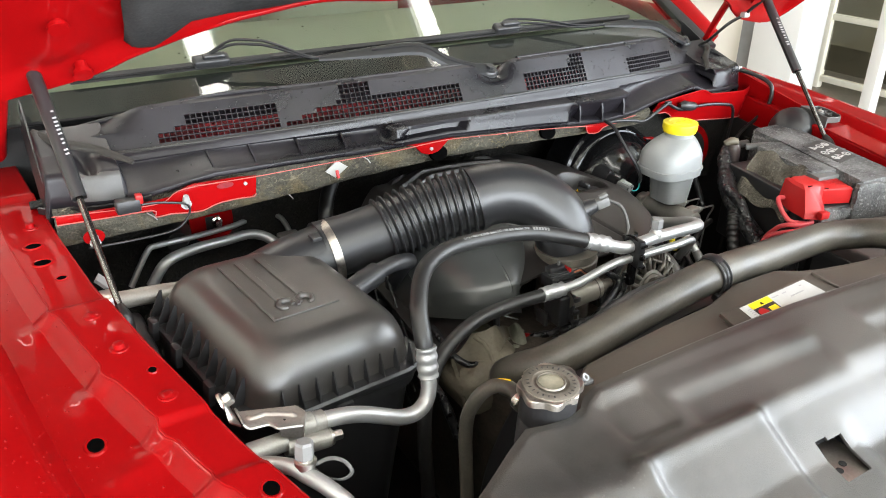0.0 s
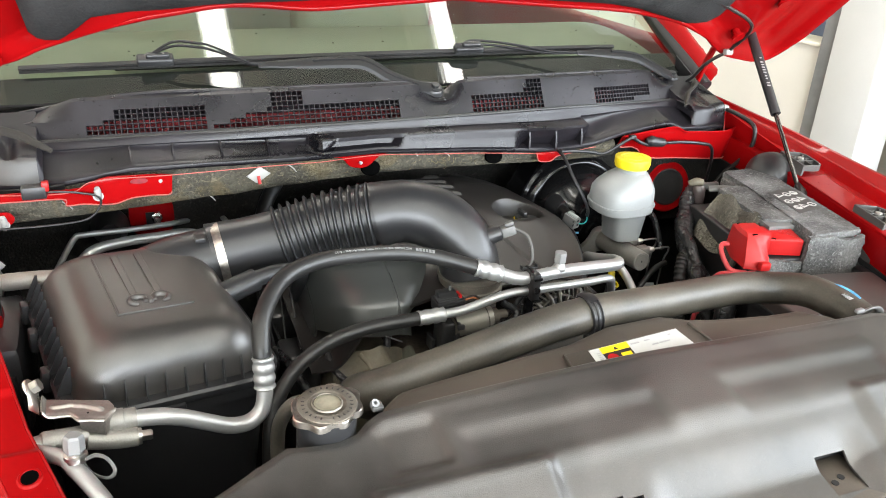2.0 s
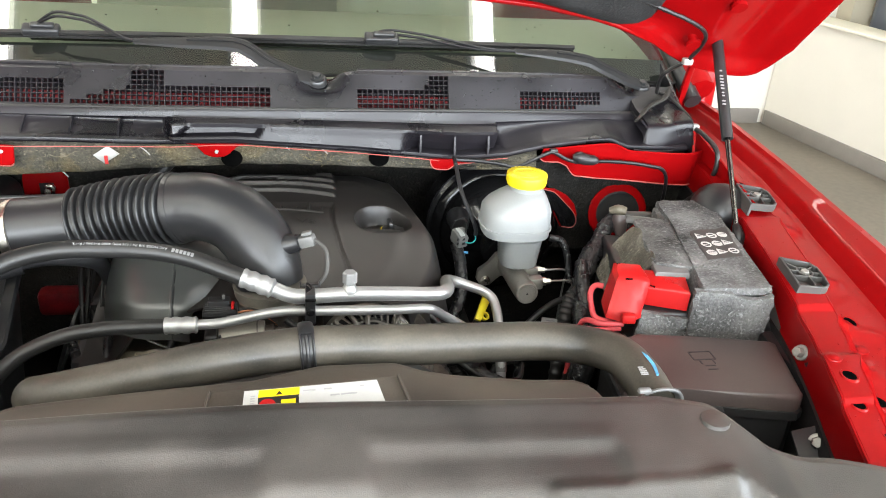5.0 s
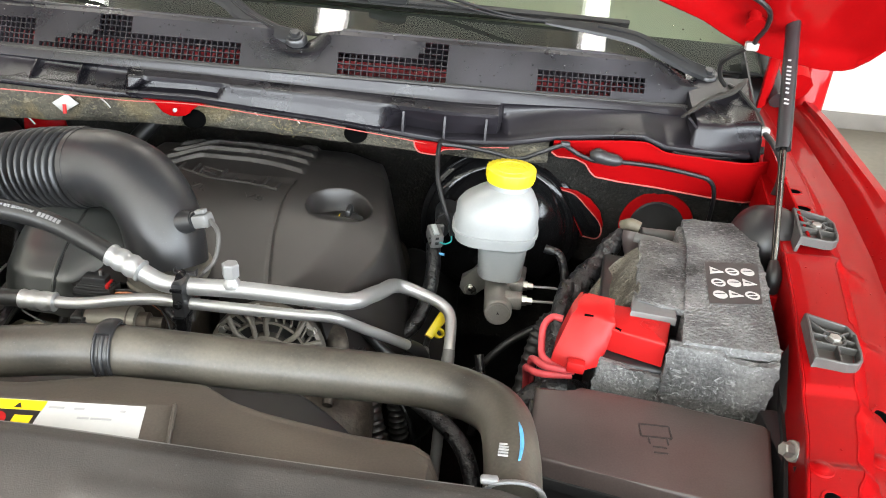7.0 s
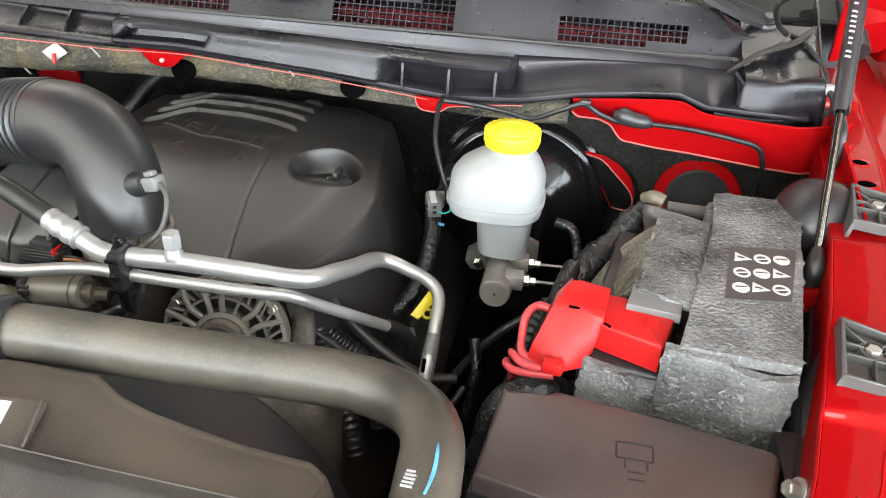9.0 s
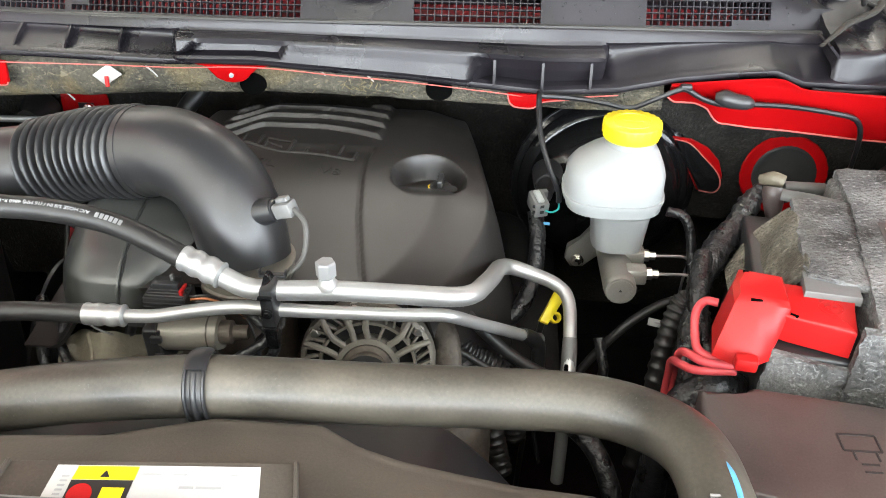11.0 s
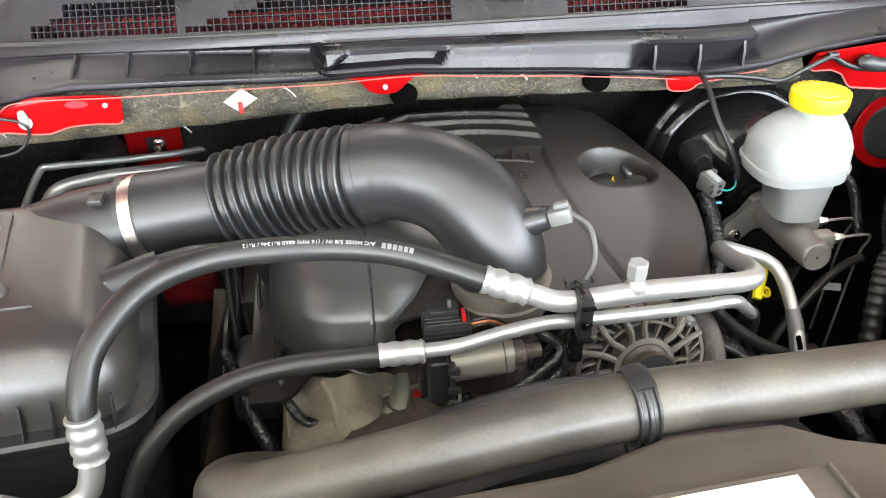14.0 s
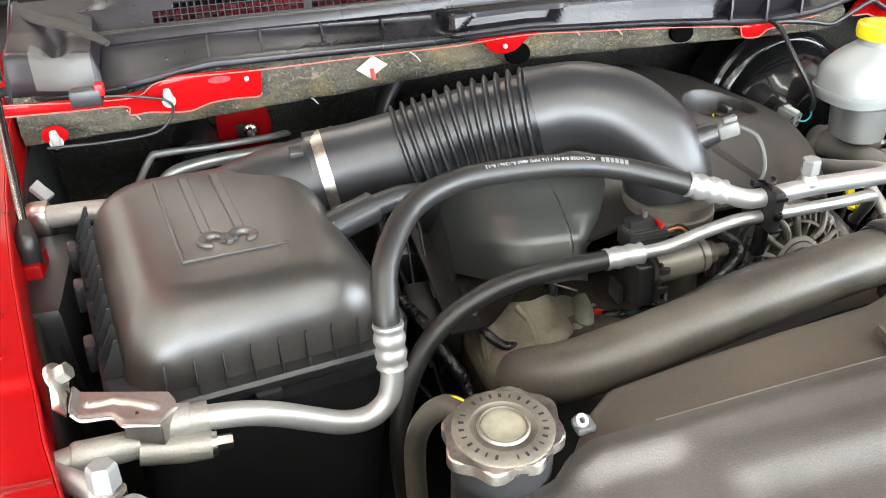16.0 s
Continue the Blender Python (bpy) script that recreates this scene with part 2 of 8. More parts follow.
def glass_mat(name, tint, ior, rough=0.0):
    m = bpy.data.materials.new(name)
    m.use_nodes = True
    nt = m.node_tree
    nt.nodes.remove(nt.nodes["Principled BSDF"])
    clear = nt.nodes.new("ShaderNodeBsdfTransparent")
    clear.inputs[0].default_value = (*tint, 1)
    gloss = nt.nodes.new("ShaderNodeBsdfGlossy")
    gloss.inputs["Roughness"].default_value = rough
    fres = nt.nodes.new("ShaderNodeFresnel")
    fres.inputs[0].default_value = ior
    mix = nt.nodes.new("ShaderNodeMixShader")
    nt.links.new(fres.outputs[0], mix.inputs[0])
    nt.links.new(clear.outputs[0], mix.inputs[1])
    nt.links.new(gloss.outputs[0], mix.inputs[2])
    nt.links.new(mix.outputs[0], nt.nodes["Material Output"].inputs[0])
    return m


GLASS = glass_mat("windscreen_glass", (0.62, 0.70, 0.58), 1.70, 0.03)
PANE = glass_mat("door_glass", (0.72, 0.72, 0.68), 1.6)


def glow_mat(name, rgb, strength):
    m = bpy.data.materials.new(name)
    m.use_nodes = True
    b = m.node_tree.nodes["Principled BSDF"]
    b.inputs["Base Color"].default_value = (0.9, 0.9, 0.9, 1)
    b.inputs["Emission Color"].default_value, b.inputs["Emission Strength"].default_value = (*rgb, 1), strength
    return m


TUBE_GLOW = glow_mat("lamp_diffuser", (1.0, 0.97, 0.90), 6.0)


# ---- mesh helpers ----
def thing(name, at, label, category, group="", kind=""):
    ob = new(name)
    ob.empty_display_size = 0.05
    ob.location = at
    ob.matrix_world = Matrix.Translation(at)
    return tagged(ob, label, category, group, kind)


def mesh_of(name, bm, material, smooth=40):
    me = bpy.data.meshes.new(name)
    bmesh.ops.recalc_face_normals(bm, faces=bm.faces)
    bm.to_mesh(me)
    bm.free()
    for p in me.polygons:
        p.use_smooth = True
    me.set_sharp_from_angle(angle=radians(smooth))
    me.materials.append(material)
    return me


def part(name, bm, material, parent, label="", smooth=40):
    ob = new(name, mesh_of(name, bm, material, smooth))
    ob.parent = parent
    if not parent.parent:                        # a part of a part already stands in world places
        ob.matrix_parent_inverse = Matrix.Translation(-parent.location)
    if label:
        tagged(ob, label)
    return ob


def solo(name, bm, material, label, category, group="", kind="", smooth=40):
    return tagged(new(name, mesh_of(name, bm, material, smooth)), label, category, group, kind)


def box(c, size, bevel=0.0, seg=2, m=None, bm=None):
    bm = bm or bmesh.new()
    r = bmesh.ops.create_cube(bm, size=1.0)
    vs = r["verts"]
    bmesh.ops.scale(bm, vec=size, verts=vs)
    if bevel:
        es = list({e for v in vs for e in v.link_edges})
        out = bmesh.ops.bevel(bm, geom=es, offset=bevel, segments=seg, affect="EDGES", profile=0.5)
        vs = list({v for f in out["faces"] for v in f.verts} | {v for v in vs if v.is_valid})
    bmesh.ops.transform(bm, matrix=Matrix.Translation(c) @ (m or Matrix()), verts=vs)
    return bm


def spline(pts, sub):
    p = [Vector(q) for q in pts]
    if len(p) == 2:
        return [p[0].lerp(p[1], i / sub) for i in range(sub + 1)], [i / sub for i in range(sub + 1)]
    ext = [2 * p[0] - p[1]] + p + [2 * p[-1] - p[-2]]
    out, us = [], []
    for i in range(1, len(ext) - 2):
        a, b, c, d = ext[i - 1:i + 3]
        for k in range(sub):
            t = k / sub
            out.append(0.5 * ((2 * b) + (c - a) * t + (2 * a - 5 * b + 4 * c - d) * t * t + (3 * b - a - 3 * c + d) * t ** 3))
            us.append(i - 1 + t)
    return out + [p[-1]], us + [len(p) - 1]


def tube(pts, r, seg=14, sub=6, bm=None, caps=True, rib=None, flat=1.0):
    """A round bar along a smooth line. r: one radius or one a point. rib: (height, count) rings along it. flat: squash of the section."""
    bm = bm or bmesh.new()
    line, us = spline(pts, sub)
    n = len(line)
    tang = [(line[min(i + 1, n - 1)] - line[max(i - 1, 0)]).normalized() for i in range(n)]
    side = tang[0].orthogonal().normalized()
    rings = []
    for i in range(n):
        if i:
            q = tang[i - 1].rotation_difference(tang[i])
            side = q @ side
        up = tang[i].cross(side)
        if isinstance(r, (list, tuple)):
            k = min(int(us[i]), len(r) - 2)
            rad = r[k] + (r[k + 1] - r[k]) * (us[i] - k)
        else:
            rad = r
        if rib:
            rad += rib[0] * max(0.0, math.sin(2 * math.pi * rib[1] * i / (n - 1))) ** 0.6
        rings.append([bm.verts.new(line[i] + rad * (math.cos(a) * side + flat * math.sin(a) * up)) for a in [2 * math.pi * j / seg for j in range(seg)]])
    for a, b in zip(rings, rings[1:]):
        for j in range(seg):
            bm.faces.new((a[j], a[(j + 1) % seg], b[(j + 1) % seg], b[j]))
    if caps:
        bm.faces.new(rings[0][::-1])
        bm.faces.new(rings[-1])
    return bm


def lathe(profile, seg=28, m=None, bm=None, closed=False):
    """A turned shape: (radius, height) pairs round z, moved by m."""
    bm = bm or bmesh.new()
    m = m or Matrix()
    rings = []
    for r, z in profile:
        rings.append([bm.verts.new(m @ Vector((r * math.cos(2 * math.pi * j / seg), r * math.sin(2 * math.pi * j / seg), z))) for j in range(seg)])
    for a, b in zip(rings, rings[1:]):
        for j in range(seg):
            bm.faces.new((a[j], a[(j + 1) % seg], b[(j + 1) % seg], b[j]))
    if closed:
        for j in range(seg):
            bm.faces.new((rings[-1][j], rings[-1][(j + 1) % seg], rings[0][(j + 1) % seg], rings[0][j]))
    else:
        bm.faces.new(rings[0][::-1])
        bm.faces.new(rings[-1])
    return bm


def prism(outline, h, m=None, bevel=0.0, bm=None, seg=2):
    """A plate of thickness h over a flat outline in x and y, moved by m."""
    bm = bm or bmesh.new()
    m = m or Matrix()
    lo = [bm.verts.new(Vector((x, y, 0))) for x, y in outline]
    hi = [bm.verts.new(Vector((x, y, h))) for x, y in outline]
    n = len(outline)
    fs = [bm.faces.new(lo[::-1]), bm.faces.new(hi)]
    fs += [bm.faces.new((lo[i], lo[(i + 1) % n], hi[(i + 1) % n], hi[i])) for i in range(n)]
    vs = lo + hi
    if bevel:
        es = [e for e in fs[1].edges]
        out = bmesh.ops.bevel(bm, geom=es, offset=bevel, segments=seg, affect="EDGES", profile=0.5)
        vs = list({v for f in out["faces"] for v in f.verts} | {v for v in vs if v.is_valid})
    bmesh.ops.transform(bm, matrix=m, verts=vs)
    return bm


def sheet(f, nu, nv, thick, bm=None, keep=None, u0=0.0, u1=1.0, v0=0.0, v1=1.0):
    """A sheet through f(u, v), with thickness behind it. keep(u, v): whether a cell is there."""
    bm = bm or bmesh.new()
    us = [u0 + (u1 - u0) * i / nu for i in range(nu + 1)]
    vs = [v0 + (v1 - v0) * j / nv for j in range(nv + 1)]
    P = [[Vector(f(u, v)) for v in vs] for u in us]
    N = [[None] * (nv + 1) for _ in us]
    for i in range(nu + 1):
        for j in range(nv + 1):
            du = P[min(i + 1, nu)][j] - P[max(i - 1, 0)][j]
            dv = P[i][min(j + 1, nv)] - P[i][max(j - 1, 0)]
            c = du.cross(dv)
            N[i][j] = c.normalized() if c.length > 1e-12 else Vector((0, 0, 1))
    cells = [[keep is None or keep((us[i] + us[i + 1]) / 2, (vs[j] + vs[j + 1]) / 2) for j in range(nv)] for i in range(nu)]
    top, low = {}, {}

    def vert(store, i, j, d):
        if (i, j) not in store:
            store[i, j] = bm.verts.new(P[i][j] - N[i][j] * d)
        return store[i, j]
    for i in range(nu):
        for j in range(nv):
            if not cells[i][j]:
                continue
            q = [(i, j), (i + 1, j), (i + 1, j + 1), (i, j + 1)]
            bm.faces.new([vert(top, a, b, 0) for a, b in q])
            if thick:
                bm.faces.new([vert(low, a, b, thick) for a, b in q[::-1]])
                for (a, b), (c, d), (ni, nj) in ((q[0], q[1], (i, j - 1)), (q[1], q[2], (i + 1, j)), (q[2], q[3], (i, j + 1)), (q[3], q[0], (i - 1, j))):
                    if not (0 <= ni < nu and 0 <= nj < nv and cells[ni][nj]):
                        bm.faces.new([vert(low, a, b, thick), vert(low, c, d, thick), vert(top, c, d, 0), vert(top, a, b, 0)])
    return bm


def smooth01(a, b, x):
    t = min(1.0, max(0.0, (x - a) / (b - a)))
    return t * t * (3 - 2 * t)


def lerp_table(table, x):
    for (x0, *a), (x1, *b) in zip(table, table[1:]):
        if x <= x1 or (x1, *b) == table[-1]:
            t = min(1.0, max(0.0, (x - x0) / (x1 - x0)))
            r = [p + (q - p) * t for p, q in zip(a, b)]
            return r[0] if len(r) == 1 else r


def bolt(at, axis, r, h, parent, material, name="bolt", flange=1.5):
    m = Matrix.Translation(at) @ Vector((0, 0, 1)).rotation_difference(Vector(axis)).to_matrix().to_4x4()
    bm = lathe([(r * flange, 0), (r * flange, h * 0.25), (r * flange * 0.95, h * 0.3)], 16, m)
    lathe([(r, h * 0.28), (r, h * 0.9), (r * 0.85, h)], 6, m, bm)
    return part(name, bm, material, parent, smooth=30)



def letters(text, height, depth, warp, material, parent, name="lettering"):
    """Raised print in the built-in font; warp(x, y, z) lays a point of the flat line of text into the world."""
    curve = bpy.data.curves.new(name, "FONT")
    curve.body, curve.size, curve.extrude, curve.resolution_u = text, height / 0.70, depth, 2
    flat = new(name, curve)
    me = bpy.data.meshes.new_from_object(flat.evaluated_get(bpy.context.evaluated_depsgraph_get()))
    bpy.data.objects.remove(flat)
    bpy.data.curves.remove(curve)
    bm = bmesh.new()
    bm.from_mesh(me)
    bpy.data.meshes.remove(me)
    for v in bm.verts:
        v.co = warp(*v.co)
    return part(name, bm, material, parent)


def rough_outline(points, step, amp, seed):
    """An outline with short sides and a slightly uneven edge."""
    out = []
    for (x0, y0), (x1, y1) in zip(points, points[1:] + points[:1]):
        n = max(1, int(math.hypot(x1 - x0, y1 - y0) / step))
        for k in range(n):
            x, y = x0 + (x1 - x0) * k / n, y0 + (y1 - y0) * k / n
            out.append((x + amp * noise.noise(Vector((x * 90, y * 90, seed))), y + amp * noise.noise(Vector((x * 90, y * 90, seed + 7)))))
    return out


# ---- the hall ----
floor_ob = solo("floor", box((0, 0, -0.05), (30, 30, 0.1)), FLOOR, "brown-grey polished concrete floor of the hall", "floor", kind="structure")

WALL_M = Matrix.Translation((3.69, 4.42, 0)) @ pose(0, 0, 0, 0, 0, 8.8)      # the half wall's line, its own y along it


def on_wall(c, size, bevel=0.0, bm=None):
    return box((0, 0, 0), size, bevel, 2, WALL_M @ Matrix.Translation(c), bm)


wall_bm = on_wall((0.1, 0.10, 0.410), (0.2, 1.70, 0.82))
on_wall((0.1, 0.10, 3.30), (0.2, 1.70, 1.8), bm=wall_bm)
solo("wall_east", wall_bm, WALL, "cream painted half wall under a wide window", "wall", kind="structure")
solo("window_sill", on_wall((0.08, 0.09, 0.832), (0.26, 1.68, 0.024), 0.006), BEAM, "pale ledge on top of the half wall", "sill", kind="structure")
solo("wall_north", box((0, 5.47, CEILING / 2), (12, 0.2, CEILING)), WALL, "cream painted back wall", "wall", kind="structure")
solo("wall_west", box((-5.6, 0, CEILING / 2), (0.2, 11.5, CEILING)), WALL, "cream painted side wall", "wall", kind="structure")
solo("baseboard", on_wall((-0.012, 0.09, 0.055), (0.024, 1.66, 0.11), 0.004), SKIRT, "grey rubber skirting along the half wall", "skirting", kind="structure")
solo("baseboard", box((-1.00, 5.356, 0.055), (9.0, 0.024, 0.11), 0.004), SKIRT, "grey rubber skirting along the back wall", "skirting", kind="structure")
solo("pillar", on_wall((0.05, -1.03, CEILING / 2), (0.34, 0.32, CEILING), 0.012), WALLWHITE, "white painted pillar beside the glazed doors", "pillar", kind="structure")
solo("pillar_trim", on_wall((-0.02, -0.81, CEILING / 2), (0.10, 0.10, CEILING), 0.004), GREYPLASTIC, "grey edge strip on the pillar", "trim", kind="structure")

# glazed lobby front beside the pillar
lobby = thing("glazed_door", (5.2, 3.0, 0), "white framed glazed lobby doors on the concrete floor", "door", kind="structure")
for y in (4.35, 4.00, 3.10, 2.2, 1.3, 0.4):
    part("frame_post", box((5.2, y, 1.5), (0.06, 0.06, 3.0), 0.006), BEAM, lobby)
for z in (0.08, 0.57, 2.9):
    part("frame_rail", box((5.2, 2.4, z), (0.05, 4.0, 0.05), 0.006), BEAM, lobby)
for y in (3.55, 2.65, 1.75, 0.85):
    pane = part("pane", box((5.2, y, 1.5), (0.01, 0.82, 2.7)), PANE, lobby)
    pane.visible_shadow = False
solo("wall_lobby", box((6.9, 2.5, CEILING / 2), (0.2, 9, CEILING)), MIRRORBACK, "dim lobby wall seen through the glass", "wall", kind="structure")
solo("wall_lobby_side", box((5.6, 5.30, CEILING / 2), (3.3, 0.2, CEILING)), MIRRORBACK, "dim lobby side wall seen through the glass", "wall", kind="structure")
solo("front_pillar", box((3.55, 2.55, CEILING / 2), (0.07, 0.07, CEILING), 0.006), WALLWHITE, "slim white post in front of the glazed doors", "post", kind="structure")

parked = thing("parked_car", (4.6, 4.7, 0), "dark blue car parked behind the half wall", "car")
part("body", box((4.45, 4.72, 0.66), (0.8, 0.95, 0.9), 0.12, 4), NAVY, parked)
part("roof", box((4.45, 4.75, 1.20), (0.7, 0.8, 0.4), 0.14, 4), NAVY, parked)
for y in (4.45, 5.0):
    part("wheel", lathe([(0.12, -0.1), (0.22, -0.1), (0.24, 0), (0.22, 0.1), (0.12, 0.1)], 24, pose(4.2, y, 0.24, 0, 90, 0)), RUBBER, parked)

# front side with tall windows, behind the camera
front_bm = box((0, -6.1, 0.25), (12, 0.2, 0.5))
box((0, -6.1, 3.9), (12, 0.2, 0.6), bm=front_bm)
for x in (-5.4, -3.2, -1.0, 1.2, 3.4, 5.4):
    box((x, -6.1, 2.05), (0.3, 0.2, 3.1), bm=front_bm)
solo("wall_south", front_bm, WALL, "white front wall with tall shop windows", "wall", kind="structure")
solo("ceiling", box((0, 0, CEILING + 0.1), (18, 13, 0.2)), CEIL, "pale green-grey ceiling of the hall", "ceiling", kind="structure")
for i, x in enumerate((-4.2, -2.3, -0.38, 1.50)):
    beam = solo("ceiling_beam", box((x, 0.0, CEILING - 0.06), (0.62, 11, 0.12), 0.01), BEAM, "cream boxed ceiling beam carrying a strip lamp", "beam", "ceiling beams", kind="structure")
    for y, ln in ((3.40, 3.30), (-1.80, 4.00)):
        lamp = thing("strip_lamp", (x, y, CEILING - 0.14), "long white fluorescent strip lamp under the ceiling", "lamp", "ceiling lamps")
        part("housing", box((x, y, CEILING - 0.135), (0.28, ln, 0.03), 0.004), WALLWHITE, lamp)
        part("diffuser", box((x, y, CEILING - 0.165), (0.22, ln - 0.1, 0.03), 0.01), TUBE_GLOW, lamp)
        strip_light(x, y, ln - 0.2, 10 * ln, (1.0, 0.96, 0.88)).location.z = CEILING - 0.20
day = bpy.data.lights.new("shop_window_daylight", "AREA")
day.shape, day.size, day.size_y, day.energy, day.color = "RECTANGLE", 10.5, 3.0, 2250, (0.88, 0.94, 1.0)
new("shop_window_daylight", day).matrix_world = pose(0, -5.9, 2.05, 90, 0, 0)

# glazed front of the hall on the side past the lobby
side_bm = box((5.30, -2.85, 0.20), (0.2, 6.3, 0.4))
box((5.30, -2.85, 3.95), (0.2, 6.3, 0.5), bm=side_bm)
for y in (-5.9, -3.9, -1.9, 0.1):
    box((5.30, y, 2.05), (0.2, 0.16, 3.3), bm=side_bm)
solo("wall_side", side_bm, WALL, "white side wall with tall shop windows", "wall", kind="structure")
side = bpy.data.lights.new("side_window_daylight", "AREA")
side.shape, side.size, side.size_y, side.energy, side.color = "RECTANGLE", 5.8, 3.0, 960, (0.84, 0.92, 1.0)
new("side_window_daylight", side).matrix_world = pose(5.15, -2.9, 2.50, 90, 0, 90)

# ---- the truck's body ----
# outer edge and rail line of the wings along the truck: y, rail's inner edge, rail's height, outer edge
RAIL = [(-0.45, 0.40, 1.06, 0.62), (0.0, 0.47, 1.09, 0.72), (0.30, 0.545, 1.125, 0.80), (0.50, 0.600, 1.150, 0.862), (0.63, 0.640, 1.163, 0.885), (0.83, 0.685, 1.176, 0.905), (1.0, 0.717, 1.186, 0.915), (1.16, 0.737, 1.196, 0.925), (1.45, 0.760, 1.205, 0.945), (2.2, 0.80, 1.21, 0.96)]


STEPS = ((0.587, 0.0), (0.680, 0.0), (0.795, 0.0), (0.952, 0.0))       # cross steps along the rail


def flange_level(y):
    """Pressed levels of the wing's inner flange: shallow pans between cross creases."""
    lo = smooth01(0.586, 0.600, y) * (1 - smooth01(0.684, 0.698, y)) + smooth01(0.946, 0.960, y) * (1 - smooth01(1.30, 1.32, y))
    return -0.0055 * lo - 0.0045 * (1 - smooth01(0.505, 0.515, y))


def wing_fold(y):
    """Where the flange ends and the fold starts, stepping out in short saddles along the wing."""
    w = lerp_table([(0.45, 0.040), (0.587, 0.044), (0.676, 0.049), (0.793, 0.058), (0.95, 0.062), (1.12, 0.064), (1.3, 0.064)], y)
    for yc, _ in STEPS:
        w += 0.005 * smooth01(yc - 0.020, yc - 0.006, y) * (1 - smooth01(yc + 0.004, yc + 0.018, y))
    return w


def wing_profile(y, width):
    lv, f0 = flange_level(y), wing_fold(y)
    sad = 0.0
    for yc, _ in STEPS:
        sad = max(sad, smooth01(yc - 0.020, yc - 0.006, y) * (1 - smooth01(yc + 0.004, yc + 0.018, y)))
    f1 = f0 + 0.019 - 0.002 * sad
    c = 0.128 + 0.016 * smooth01(0.95, 0.64, y)
    return [(0.0, -0.34), (0.0, -0.05), (0.0, lv - 0.005), (0.003, lv), (f0 * 0.5, lv + 0.0004), (f0 - 0.0015, lv), (f0 + 0.001, lv - 0.0012), (f1 - 0.001, -0.021 + 0.003 * sad), (f1 + 0.002, -0.0235 + 0.0025 * sad), (f1 + 0.018, -0.0245), (c - 0.010, -0.0265), (c - 0.002, -0.026), (c + 0.001, -0.0225), (c + 0.016, -0.007), (c + 0.022, -0.004), (width - 0.03, 0.004), (width - 0.012, 0.000), (width, -0.016), (width + 0.05, -0.16), (width + 0.06, -0.42), (width + 0.03, -0.62)]


def wing_height(y, d):
    inner, z, outer = lerp_table(RAIL, y)
    pts = wing_profile(y, outer - inner)[3:]
    return z + lerp_table(pts, d)


def wing(sign, label):
    """A front wing: folded rail, drained channel with pressed dents, and the outer skin."""
    def f(u, v):
        y = lerp_table([(0.0, -0.45), (0.12, 0.40), (0.90, 1.32), (1.0, 1.90)], u)
        inner, z, outer = lerp_table(RAIL, y)
        pts = wing_profile(y, outer - inner)
        k = v * (len(pts) - 1)
        i = min(int(k + 1e-6), len(pts) - 2)
        t = k - i
        d, h = pts[i][0] + (pts[i + 1][0] - pts[i][0]) * t, pts[i][1] + (pts[i + 1][1] - pts[i][1]) * t
        f0 = wing_fold(y)
        if f0 + 0.010 < d < 0.14:                # dents pressed into the channel beside each saddle
            for yc, ln in ((0.664, 0.055), (0.783, 0.022), (0.936, 0.018), (0.57, 0.03)):
                a = smooth01(f0 + 0.012, f0 + 0.020, d) * (1 - smooth01(f0 + 0.020 + ln * 0.7, f0 + 0.024 + ln, d))
                h += 0.0045 * a * math.exp(-((y - yc + 0.30 * (d - f0 - 0.02)) / 0.014) ** 2)
        return (sign * (inner + d), y, z + h)
    ob = thing("front_wing", (sign * 0.8, 0.8, 1.0), label, "car wing", "front wings")
    part("skin", sheet(f, 560, 60, -0.0015 * sign), RED, ob, smooth=24)
    ys = [0.42 + 0.90 * i / 150 for i in range(151)]
    part("fold_edge", tube([(sign * (lerp_table(RAIL, y)[0] + wing_fold(y)), y, lerp_table(RAIL, y)[1] + flange_level(y) - 0.0012) for y in ys], 0.0017, 8, 1), RED, ob, smooth=60)
    part("flange_edge", tube([(sign * (lerp_table(RAIL, y)[0] + 0.0012), y, lerp_table(RAIL, y)[1] + flange_level(y) - 0.0012) for y in ys], 0.0015, 8, 1), RED, ob, smooth=60)
    return ob


wing_l = wing(-1, "glossy red front wing with folded rail, wet with droplets")
wing_r = wing(1, "glossy red front wing with folded rail beside the battery")


def punched(sign, y, d, rx, ry, parent, rim=True):
    inner, z, _ = lerp_table(RAIL, y)
    m = Matrix.Translation((sign * (inner + d), y, wing_height(y, d))) @ pose(0, 0, 0, 3, 0, 0)
    if rim:
        part("hole_rim", lathe([(0.95, 0.0003), (1.45, -0.0006), (1.25, 0.0014), (1.0, 0.0010)], 20, m @ Matrix.Diagonal((rx, ry, 1, 1)), closed=True), RED, parent)
    part("hole", lathe([(0.98, -0.001), (0.98, 0.0008)], 20, m @ Matrix.Diagonal((rx, ry, 1, 1))), HOLE, parent)


for y, d, rx, ry in ((0.714, 0.107, 0.0085, 0.0115), (0.553, 0.020, 0.008, 0.010), (1.084, 0.038, 0.011, 0.008), (1.137, 0.037, 0.010, 0.0075), (0.776, 0.019, 0.0045, 0.0055), (1.032, 0.028, 0.006, 0.005), (0.505, 0.024, 0.006, 0.008)):
    punched(-1, y, d, rx, ry, wing_l)
for y, d, rx, ry in ((0.684, 0.082, 0.007, 0.011), (0.550, 0.022, 0.008, 0.009), (0.506, 0.020, 0.007, 0.008), (0.523, 0.057, 0.008, 0.010), (0.46, 0.040, 0.006, 0.008), (1.084, 0.045, 0.011, 0.008), (1.137, 0.042, 0.009, 0.007)):
    punched(1, y, d, rx, ry, wing_r)
